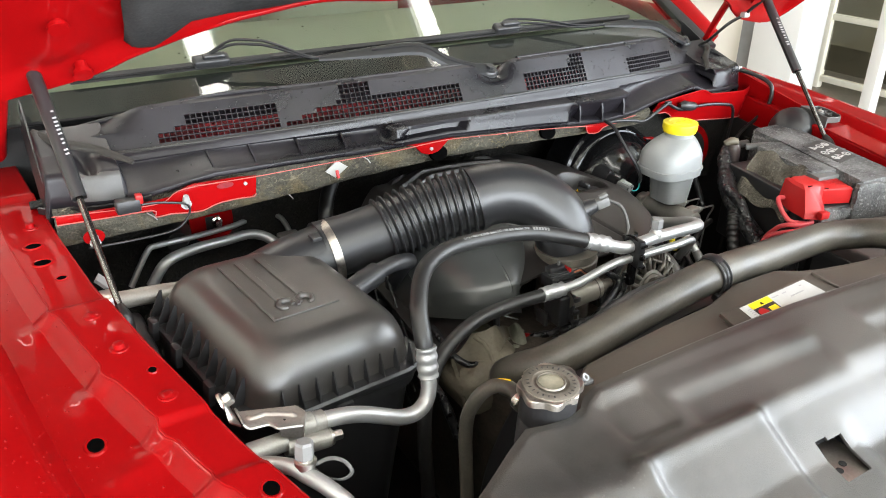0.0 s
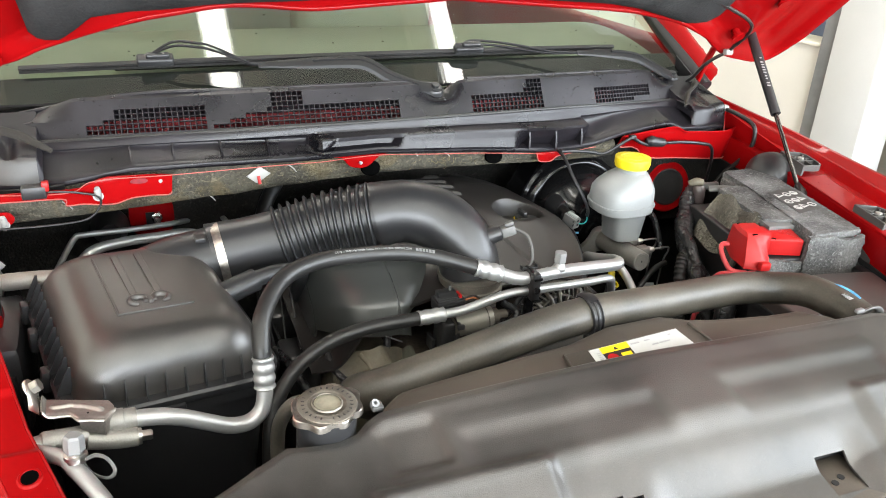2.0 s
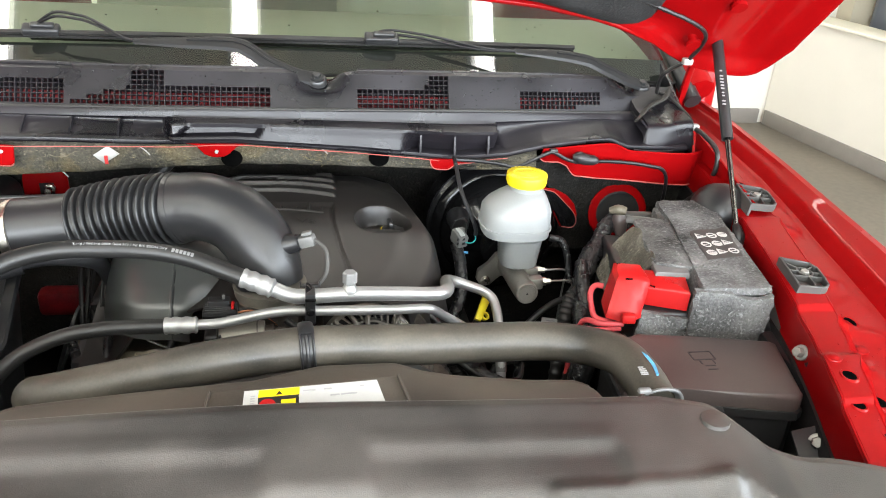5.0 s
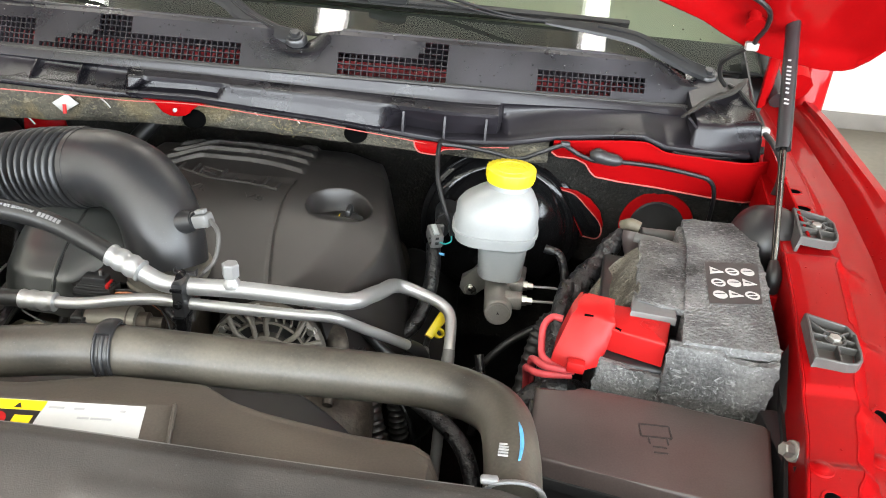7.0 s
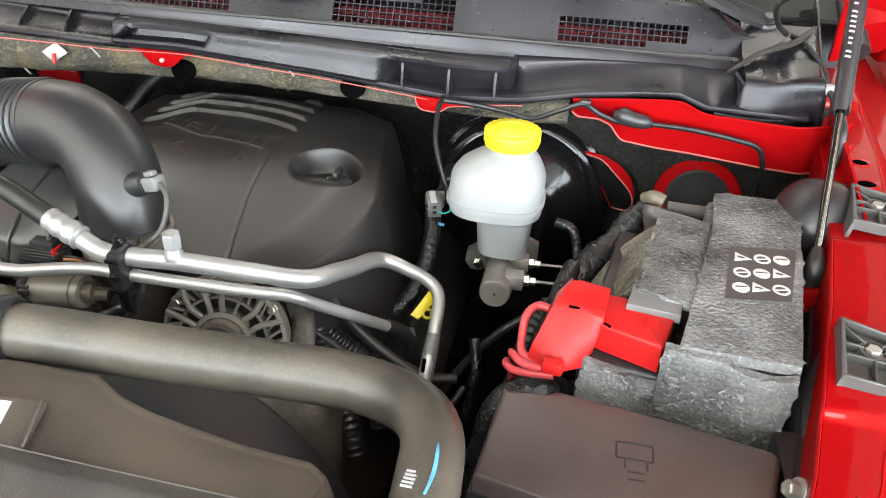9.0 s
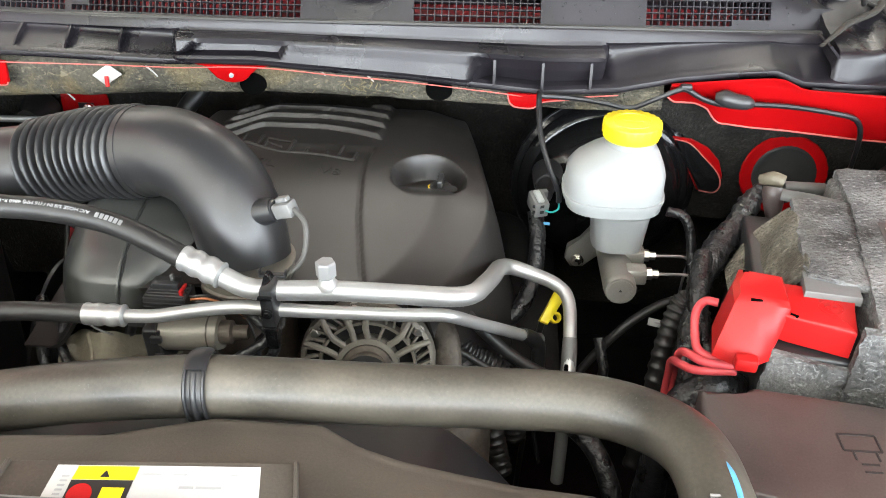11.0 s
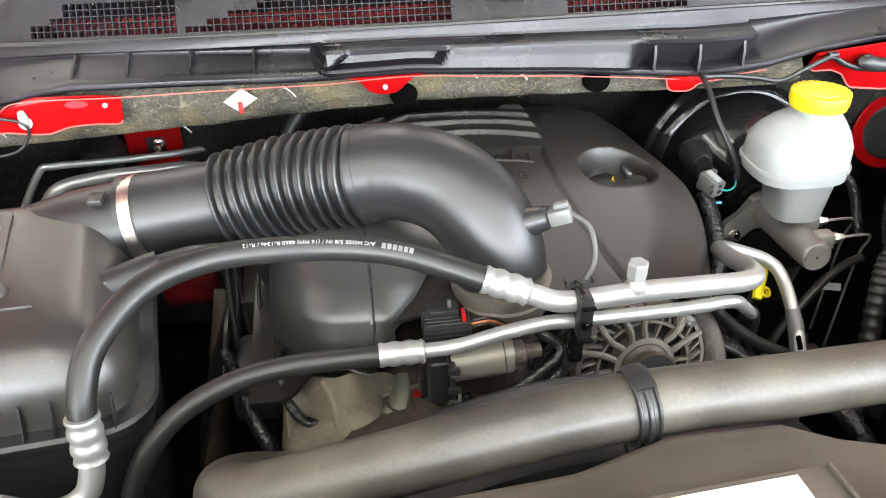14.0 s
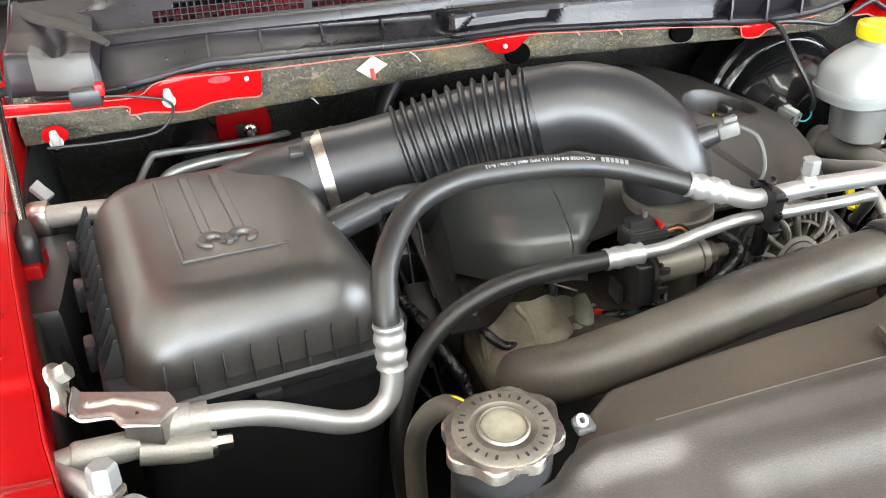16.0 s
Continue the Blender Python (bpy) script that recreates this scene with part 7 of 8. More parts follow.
for y, x in ((0.985, 0.384), (1.025, 0.386)):
    part("outlet", box((x, y, 1.052), (0.024, 0.020, 0.020), 0.003, 2), CAST, mc)
    part("fitting", tube([(x + 0.010, y, 1.053), (x + 0.018, y, 1.053), (x + 0.019, y, 1.053), (x + 0.026, y, 1.053)], [0.0075, 0.0075, 0.0055, 0.0050], 6, 1), STEEL, mc, "bright hexagonal fitting", smooth=20)
    part("brake_line", tube([(x + 0.024, y, 1.053), (x + 0.052, y + 0.001, 1.053), (x + 0.064, y + 0.003, 1.050), (x + 0.069, y + 0.008, 1.038), (x + 0.070, y + 0.02, 1.00), (x + 0.070, y + 0.03, 0.85)], 0.0018, 8, 5), ALU, mc)


def res_ring(w, d, z, dx=0.0, dy=0.0, p=3.0, n=40):
    pts = []
    for i in range(n):
        a = 2 * math.pi * i / n
        c, s = math.cos(a), math.sin(a)
        k = (abs(c) ** p + abs(s) ** p) ** (-1 / p)
        zz = z + 0.018 * smooth01(1.06, 1.10, z) * (1 - smooth01(1.13, 1.19, z))
        pts.append(Vector((0.3625 + dx + w * c * k, 1.028 + dy + d * s * k, zz + 0.0065 * smooth01(1.06, 1.16, z))))
    return pts


part("reservoir", loft([res_ring(0.022, 0.026, 1.064, 0, 0.005), res_ring(0.031, 0.034, 1.068, 0, 0.004), res_ring(0.034, 0.037, 1.098, 0, 0.003, 4), res_ring(0.038, 0.040, 1.101, 0, 0.003), res_ring(0.0555, 0.050, 1.108, -0.012), res_ring(0.0565, 0.051, 1.118, -0.013), res_ring(0.0590, 0.053, 1.1185, -0.013), res_ring(0.0590, 0.053, 1.1225, -0.013), res_ring(0.0565, 0.051, 1.123, -0.013), res_ring(0.0560, 0.050, 1.150, -0.012, 0, 2.7), res_ring(0.051, 0.047, 1.168, -0.010, 0, 2.5), res_ring(0.041, 0.041, 1.184, -0.005, 0, 2.3), res_ring(0.031, 0.033, 1.193, 0, 0, 2.1), res_ring(0.028, 0.028, 1.196, 0, 0, 2), res_ring(0.028, 0.028, 1.206, 0, 0, 2)]), RESERVOIR, mc, "milky white plastic reservoir", smooth=45)
kn = []
for i in range(72):
    a = 2 * math.pi * i / 72
    kn.append((0.0328 * (1 + (0.012 if i % 3 == 0 else 0)) * math.cos(a), 0.0328 * (1 + (0.012 if i % 3 == 0 else 0)) * math.sin(a)))
yc = part("cap", prism(kn, 0.0130, Matrix.Translation((0.3625, 1.028, 1.2160)), 0.0025), YELLOW, mc, "yellow ribbed cap", smooth=50)
part("cap_ring", lathe([(0.020, 0), (0.0225, 0), (0.0222, 0.001), (0.0203, 0.001)], 32, Matrix.Translation((0.3625, 1.028, 1.2288)), closed=True), YELLOW, yc)
part("cap_grip", box((0.3625, 1.028, 1.2295), (0.022, 0.004, 0.0012), 0.0004, 1), YELLOW, yc)
part("cap_lip", lathe([(0.029, -0.003), (0.0315, -0.002), (0.0315, 0.003), (0.029, 0.003)], 32, Matrix.Translation((0.3625, 1.028, 1.2130)), closed=True), YELLOW, yc)
bs = thing("vacuum_sensor", (0.265, 1.07, 1.09), "grey and black vacuum sensor plug with cable", "sensor")
BSM = Matrix.Translation((0.266, 1.060, 1.100)) @ pose(0, 0, 0, 12, 0, 20)
part("plug", box((0, 0, 0), (0.019, 0.030, 0.022), 0.003, 2, BSM), SENSORGREY, bs)
part("plug_collar", box((0, 0.012, 0), (0.023, 0.008, 0.026), 0.002, 2, BSM), SENSORGREY, bs)
part("plug_latch", box((0, -0.004, 0.0125), (0.008, 0.022, 0.004), 0.001, 1, BSM), PALEGREY, bs)
for i in range(4):
    part("plug_socket", box((-0.0045 + 0.009 * (i % 2), -0.0152, -0.004 + 0.008 * (i // 2)), (0.005, 0.001, 0.004), m=BSM), BLACK, bs)
part("teal_wire", tube([BSM @ Vector((0.004, -0.014, 0.0)), BSM @ Vector((0.010, -0.020, 0.001)), BSM @ Vector((0.018, -0.021, 0.006)), (0.2900, 1.045, 1.112)], 0.0012, 6, 4), TEAL, bs)
part("hose", tube([(0.264, 1.07, 1.082), (0.268, 1.04, 1.055), (0.262, 1.00, 1.02), (0.240, 0.97, 0.99), (0.19, 0.96, 0.97)], 0.0105, 12, 6, rib=None), TAPE, bs)
part("cable", tube([(0.2900, 1.045, 1.112), (0.2880, 1.043, 1.128), (0.2760, 1.050, 1.155), (0.2640, 1.070, 1.185), (0.2600, 1.100, 1.213), (0.2610, 1.128, 1.219)], 0.0034, 8, 6), WIPER, bs)
part("teal_wire", tube([(0.270, 1.055, 1.075), (0.282, 1.055, 1.074)], 0.002, 6, 2), BLUE, bs)

# ---- battery, fuse box ----
bt = thing("battery", (0.56, 0.88, 1.0), "car battery wrapped in grey felt with warning signs", "battery")
TM = Matrix.Translation((0.650, 0.744, 1.163)) @ pose(0, 0, 0, 1.8, 0, 0) @ pose(0, 0, 0, 0, 0, -8.0)      # front corner on the wing's side


def felt_block(x0, x1, y0, y1, z0, z1, bev=0.006):
    return box((0, 0, 0), (x1 - x0, y1 - y0, z1 - z0), bev, 3, TM @ Matrix.Translation(((x0 + x1) / 2, (y0 + y1) / 2, (z0 + z1) / 2)))


def felt_top(name, outline, z0, z1, seed):
    bm = prism(rough_outline(outline, 0.007, 0.0016, seed), z1 - z0, TM @ Matrix.Translation((0, 0, z0)), 0.003, seg=2)
    return part(name, bm, FELT, bt, "grey felt jacket", smooth=60)


FRONT = Matrix(((1, 0, 0, 0), (0, 0, -1, 0), (0, 1, 0, 0), (0, 0, 0, 1)))     # stands an outline up, facing forwards
part("felt_side", felt_block(-0.096, -0.002, 0.008, 0.286, -0.20, -0.008, 0.006), FELT, bt, "grey felt jacket", smooth=60)
part("case", felt_block(-0.186, -0.090, -0.002, 0.240, -0.20, -0.044, 0.004), PLASTIC, bt)
part("case_block", felt_block(-0.146, -0.092, 0.070, 0.206, -0.046, -0.012, 0.004), PLASTIC, bt)
felt_top("felt_jacket", [(-0.150, 0.066), (-0.120, 0.060), (-0.084, 0.062), (-0.080, 0.214), (-0.118, 0.216), (-0.146, 0.214)], -0.010, -0.0016, 3)
felt_top("felt_jacket", [(-0.101, -0.006), (0.000, 0.002), (0.003, 0.150), (0.002, 0.300), (-0.090, 0.289), (-0.087, 0.205), (-0.096, 0.061)], -0.010, 0.0008, 9)
for n, (outline, depth, seed) in enumerate((([(-0.113, -0.002), (-0.060, -0.003), (-0.052, -0.010), (-0.020, -0.012), (-0.001, -0.004), (-0.004, -0.115), (-0.113, -0.115)], 0.010, 4), ([(-0.182, -0.040), (-0.150, -0.046), (-0.108, -0.050), (-0.108, -0.115), (-0.184, -0.115)], 0.008, 6))):
    bm = prism(rough_outline(outline, 0.007, 0.0014, seed), depth, TM @ Matrix.Translation((0, -0.002 + 0.002 * n, 0)) @ FRONT, 0.003)
    part("felt_front", bm, FELT, bt, "grey felt jacket", smooth=60)
part("felt_flap", sheet(lambda u, v: TM @ Vector((-0.147 - 0.050 * v ** 0.8 - 0.006 * math.sin(7 * u + 2) * v, 0.072 + 0.135 * u - 0.012 * v, -0.004 - 0.085 * v + 0.006 * math.sin(11 * u + 5 * v))), 26, 16, 0.005), FELT_BROWN, bt, "scuffed brownish felt flap", smooth=70)
part("rear_strap", tube([TM @ Vector(q) for q in ((-0.150, 0.240, -0.014), (-0.120, 0.228, -0.010), (-0.088, 0.222, -0.012))], 0.007, 10, 4, flat=0.6), INSERT, bt)
part("case_top", prism([(-0.154, 0.044), (-0.152, 0.094), (-0.143, 0.094), (-0.135, 0.070), (-0.104, 0.064), (-0.104, 0.044)], 0.010, TM @ Matrix.Translation((0, 0, -0.014)), 0.002), SENSORGREY, bt, "pale grey plastic top")
part("sign_plate", prism([(-0.068, 0.079), (-0.008, 0.096), (-0.003, 0.192), (-0.068, 0.174)], 0.0007, TM @ Matrix.Translation((0, 0, 0.0009))), SIGNPLATE, bt, "dark grey label with nine white warning signs")
for i in range(3):
    for j in range(3):
        c = TM @ Matrix.Translation((-0.0545 + 0.0185 * i, 0.102 + 0.0270 * j + 0.005 * i, 0.0017))
        kind = (i + 2 * j) % 3
        if kind == 0:
            part("sign_disc", lathe([(0.0082, 0), (0.0082, 0.0005)], 20, c), LABEL, bt)
            part("sign_mark", prism([(-0.0060, -0.0012), (0.0050, 0.0016), (0.0060, 0.0030), (-0.0050, 0.0004)], 0.0004, c @ Matrix.Translation((0, 0, 0.0006))), INK, bt)
        elif kind == 1:
            part("sign_triangle", prism([(-0.0080, -0.0085), (0.0085, 0.0), (-0.0080, 0.0085)], 0.0005, c), LABEL, bt)
            part("sign_mark", prism([(-0.0055, -0.0012), (0.0015, -0.0008), (0.0015, 0.0008), (-0.0055, 0.0012)], 0.0004, c @ Matrix.Translation((0, 0, 0.0006))), INK, bt)
        else:
            part("sign_ring", lathe([(0.0058, 0), (0.0084, 0), (0.0084, 0.0005), (0.0058, 0.0005)], 20, c, closed=True), LABEL, bt)
            part("sign_bar", prism([(-0.0058, -0.0016), (0.0050, 0.0030), (0.0058, 0.0016), (-0.0050, -0.0030)], 0.0005, c), LABEL, bt)
tc = thing("terminal_cover", (0.49, 0.79, 1.13), "red plastic battery terminal cover with cables", "terminal cover")
part("cover", prism([(-0.1075, 0.0560), (-0.1085, 0.0500), (-0.1135, 0.0035), (-0.1150, 0.0), (-0.168, 0.012), (-0.190, 0.020), (-0.190, 0.066), (-0.156, 0.057)], 0.030, TM @ Matrix.Translation((0, 0, -0.041)), 0.004, seg=3), REDPLASTIC, tc, smooth=50)
hump = [[(-0.176, 0.008), (-0.181, -0.008), (-0.204, -0.026), (-0.232, -0.012), (-0.230, 0.030), (-0.214, 0.071), (-0.176, 0.068)],
        [(-0.174, 0.010), (-0.181, -0.005), (-0.204, -0.022), (-0.230, -0.009), (-0.228, 0.032), (-0.213, 0.071), (-0.174, 0.067)],
        [(-0.170, 0.015), (-0.184, 0.016), (-0.203, 0.020), (-0.219, 0.012), (-0.219, 0.040), (-0.211, 0.068), (-0.172, 0.064)],
        [(-0.172, 0.020), (-0.186, 0.023), (-0.203, 0.027), (-0.213, 0.024), (-0.213, 0.042), (-0.206, 0.061), (-0.176, 0.058)]]
part("hump", loft([[TM @ Vector((x, y, z)) for x, y in rough_outline(ring, 0.30, 0.0, 1)] for ring, z in zip(hump, (-0.050, -0.038, -0.006, -0.0015))]), REDPLASTIC, tc, smooth=35)
part("lug", box((0, 0, 0), (0.020, 0.012, 0.014), 0.003, 2, TM @ Matrix.Translation((-0.205, -0.027, -0.040))), REDPLASTIC, tc)
part("slot", box((0, 0, 0), (0.010, 0.002, 0.002), m=TM @ Matrix.Translation((-0.199, 0.0205, -0.0050))), HOLE, tc)
part("slot", box((0, 0, 0), (0.007, 0.002, 0.002), m=TM @ Matrix.Translation((-0.166, 0.0130, -0.0110)) @ pose(0, 0, 0, 0, 0, -25)), HOLE, tc)
part("slot", box((0, 0, 0), (0.005, 0.002, 0.002), m=TM @ Matrix.Translation((-0.206, 0.0600, -0.0022))), HOLE, tc)
part("plus_ring", lathe([(0.0095, 0), (0.0108, 0), (0.0108, 0.0008), (0.0095, 0.0008)], 24, TM @ Matrix.Translation((-0.132, 0.032, -0.0112)), closed=True), REDPLASTIC, tc)
part("plus_bar", box((0, 0, 0), (0.010, 0.002, 0.0012), m=TM @ Matrix.Translation((-0.132, 0.032, -0.0108))), REDPLASTIC, tc)
part("plus_bar", box((0, 0, 0), (0.002, 0.010, 0.0012), m=TM @ Matrix.Translation((-0.132, 0.032, -0.0108))), REDPLASTIC, tc)
for pts in (((-0.226, 0.048, -0.034), (-0.238, 0.048, -0.034), (-0.246, 0.036, -0.040), (-0.245, 0.020, -0.054), (-0.240, 0.006, -0.062), (-0.218, -0.004, -0.064)),
            ((-0.204, -0.008, -0.062), (-0.236, -0.006, -0.064), (-0.250, 0.008, -0.068), (-0.254, 0.026, -0.085), (-0.252, 0.05, -0.13), (-0.25, 0.06, -0.26)),
            ((-0.206, -0.006, -0.070), (-0.240, -0.008, -0.074), (-0.254, 0.004, -0.080), (-0.259, 0.03, -0.10), (-0.257, 0.05, -0.14), (-0.255, 0.06, -0.26))):
    part("red_cable", tube([TM @ Vector(q) for q in pts], 0.0042, 12, 6), REDCABLE, tc)
fb = thing("fuse_box", (0.53, 0.64, 1.08), "brown-black plastic fuse box lid in front of the battery", "fuse box")
FM = Matrix.Translation((0, 0, 1.086)) @ pose(0, 0, 0, 0, 0, 0)
lid = [(0.392, 0.620), (0.470, 0.602), (0.600, 0.574), (0.612, 0.582), (0.640, 0.694), (0.634, 0.702), (0.540, 0.717), (0.450, 0.734), (0.444, 0.730), (0.436, 0.716), (0.430, 0.716), (0.402, 0.728)]
part("lid", prism(lid, 0.022, FM, 0.006, seg=3), FUSEBOX, fb, smooth=50)
part("lid_rim", prism([(0.525 + (x - 0.525) * 1.03, 0.655 + (y - 0.655) * 1.04) for x, y in lid], 0.012, FM @ Matrix.Translation((0, 0, -0.012)), 0.002), PLASTIC, fb)
part("base", prism([(0.525 + (x - 0.525) * 0.97, 0.655 + (y - 0.655) * 0.96) for x, y in lid], 0.16, FM @ Matrix.Translation((0, 0, -0.17)), 0.002), PLASTIC, fb)
part("catch", box((0.500, 0.588, 1.082), (0.022, 0.012, 0.012), 0.002, 2, pose(0, 0, 0, 0, 0, -13)), PLASTIC, fb)
for a, b, w, d in ((0.548, 0.655, 0.030, 0.002), (0.548, 0.637, 0.030, 0.002), (0.533, 0.646, 0.002, 0.018), (0.563, 0.646, 0.002, 0.018), (0.540, 0.632, 0.002, 0.010), (0.558, 0.632, 0.002, 0.010), (0.549, 0.623, 0.014, 0.002), (0.549, 0.615, 0.014, 0.002)):
    part("embossed_line", box((a - 0.029, b + 0.026, 1.1082), (w, d, 0.0008), 0.0002, 1), PLASTIC, fb)
part("side_pocket", box((0.655, 0.66, 1.02), (0.03, 0.16, 0.16), 0.006), PLASTIC, fb)

# brackets on the wing by the battery: open moulded trays
for at, lab_ in (((0.706, 0.765, 1.171), "grey plastic ribbed bracket bolted on the red wing"), ((0.762, 1.006, 1.190), "grey plastic ribbed bracket bolted near the strut")):
    br = thing("wing_bracket", at, lab_, "bracket", "wing brackets")
    c = Matrix.Translation(at) @ pose(0, 0, 0, 4, 3, -9)
    rim = [(-0.026, -0.045), (0.004, -0.045), (0.013, -0.042), (0.019, -0.034), (0.021, -0.020), (0.021, 0.010), (0.014, 0.022), (-0.026, 0.030)]
    part("tray_floor", prism(rim, 0.002, c, 0.0005), BRACKET, br)
    for (x0, y0), (x1, y1) in zip(rim, rim[1:] + rim[:1]):
        d = Vector((x1 - x0, y1 - y0, 0))
        m = c @ Matrix.Translation(((x0 + x1) / 2, (y0 + y1) / 2, 0.006)) @ pose(0, 0, 0, 0, 0, math.degrees(math.atan2(d.y, d.x)))
        part("rim", box((0, 0, 0), (d.length + 0.003, 0.0034, 0.013), 0.001, 1, m), BRACKET, br)
    for x0, y0, x1, y1 in ((-0.026, -0.014, 0.021, -0.014), (0.0, -0.045, 0.0, -0.014), (-0.026, 0.024, -0.006, 0.006), (0.017, 0.016, 0.006, 0.006), (-0.026, 0.000, -0.008, 0.000), (0.021, -0.002, 0.008, 0.000)):
        d = Vector((x1 - x0, y1 - y0, 0))
        m = c @ Matrix.Translation(((x0 + x1) / 2, (y0 + y1) / 2, 0.005)) @ pose(0, 0, 0, 0, 0, math.degrees(math.atan2(d.y, d.x)))
        part("rib", box((0, 0, 0), (d.length, 0.0022, 0.010), 0.0006, 1, m), BRACKET, br)
    part("boss", lathe([(0.0095, 0.0), (0.0125, 0.0), (0.0120, 0.009), (0.0100, 0.009)], 20, c, closed=True), BRACKET, br)
    part("side_wall", sheet(lambda u, v: c @ Vector((-0.027 - 0.020 * v, -0.046 + 0.076 * u - 0.020 * v, 0.011 - 0.16 * v)), 6, 8, 0.004), BRACKET, br)
    bolt(c @ Vector((0.0, 0.0, 0.002)), (0.02, -0.08, 1), 0.0065, 0.009, br, CAST)
sd = thing("strut_bracket", (0.70, 0.60, 1.1), "black wing stay with two bolts beside the fuse box", "bracket")
part("stay", tube([(0.645, 0.63, 1.12), (0.652, 0.60, 1.09), (0.640, 0.56, 1.06), (0.625, 0.53, 1.05)], 0.012, 10, flat=0.5), PLASTIC, sd)
bolt((0.640, 0.640, 1.128), (-0.9, -0.2, 0.3), 0.007, 0.014, sd, CAST)
bolt((0.606, 0.530, 1.075), (-0.5, -0.6, 0.5), 0.007, 0.012, sd, CAST)
part("foot", prism([(-0.03, -0.02), (0.025, -0.025), (0.03, 0.02), (-0.01, 0.03)], 0.004, pose(0.60, 0.525, 1.068, 25, -20, 10), 0.001), PLASTIC, sd)

# ---- wipers ----
def screen_pt(x, s, lift):
    y0, z0 = 1.262 + 0.24 * x * x, 1.325 - 0.06 * x * x
    return Vector((x, y0 + s * math.cos(radians(31)) - lift * math.sin(radians(31)), z0 + s * math.sin(radians(31)) + lift * math.cos(radians(31))))


def wiper(nut, arm, block_x, blade_x0, blade_x1, label, s0=0.074, s1=0.074):
    ob = thing("wiper", nut, label, "wiper", "wipers")
    part("arm", tube(arm, [0.014] * (len(arm) - 2) + [0.012, 0.006], 8, 6, flat=0.45), WIPER, ob, smooth=30)
    part("arm_ridge", tube([Vector(q) + Vector((0, -0.002, 0.0055)) for q in arm[1:-1]], 0.0030, 6, 6), WIPER, ob)
    part("pivot_cap", lathe([(0.017, -0.012), (0.017, 0.004), (0.014, 0.008)], 20, Matrix.Translation(nut) @ pose(0, 0, 0, 25, 0, 0)), PLASTIC_SATIN, ob)
    bolt(Vector(nut) + Vector((0, -0.003, 0.008)), (0, -0.42, 0.9), 0.0075, 0.007, ob, PLASTIC, "pivot_nut")
    n = 7
    pts = [screen_pt(blade_x0 + (blade_x1 - blade_x0) * i / (n - 1), s0 + (s1 - s0) * i / (n - 1), 0.013) for i in range(n)]
    part("blade", tube(pts, 0.0048, 8, 4, flat=0.7), RUBBER, ob)
    part("rubber_lip", tube([p + Vector((0, 0.004, -0.008)) for p in pts], 0.0035, 6, 4), RUBBER, ob)
    c = screen_pt(block_x, s0 + (s1 - s0) * (block_x - blade_x0) / (blade_x1 - blade_x0), 0.018)
    part("connector", box(c, (0.062, 0.022, 0.016), 0.005, 3, pose(0, 0, 0, 31, 0, 0)), PLASTIC, ob)
    return ob, c


w1, c1 = wiper((0.032, 1.206, 1.326), [(0.032, 1.204, 1.330), (0.0, 1.206, 1.335), (-0.045, 1.222, 1.350), (-0.080, 1.236, 1.370), (-0.11, 1.245, 1.376), (-0.18, 1.262, 1.373), (-0.27, 1.285, 1.368)], -0.435, -0.655, -0.05, "black wiper resting on the windscreen with its nut")
for dz in (0.0, 0.007):
    part("thin_arm", tube([(-0.255, 1.281, 1.369), (-0.285, 1.290, 1.370 + 0.3 * dz), (-0.325, 1.312, 1.384 + 0.7 * dz), (-0.350, 1.324, 1.391 + dz), (-0.365, 1.330, 1.393 + dz), (-0.405, 1.342, 1.394 + dz), c1 + Vector((-0.010, 0, 0.008))], 0.0024, 8, 6), WIPER, w1)
part("connector_clip", box(c1 + Vector((0.004, -0.004, 0.006)), (0.040, 0.012, 0.016), 0.004, 3, pose(0, 0, 0, 31, 0, 0)), PLASTIC_SATIN, w1)
w2, c2 = wiper((0.669, 1.332, 1.294), [(0.669, 1.330, 1.298), (0.63, 1.318, 1.312), (0.575, 1.308, 1.336), (0.54, 1.308, 1.350), (0.48, 1.310, 1.358), (0.40, 1.315, 1.362)], 0.151, -0.07, 0.54, "long black wiper with jointed arm on the windscreen")
for dz in (0.0, 0.007):
    part("thin_arm", tube([(0.42, 1.314, 1.362), (0.34, 1.318, 1.362 + 0.5 * dz), (0.275, 1.326, 1.370 + dz), (0.22, 1.334, 1.378 + dz), (0.165, 1.338, 1.382 + dz), c2 + Vector((-0.015, 0, 0.008))], 0.0024, 8, 6), WIPER, w2)
part("connector_clip", box(c2 + Vector((0.004, -0.004, 0.006)), (0.040, 0.012, 0.016), 0.004, 3, pose(0, 0, 0, 31, 0, 0)), PLASTIC_SATIN, w2)

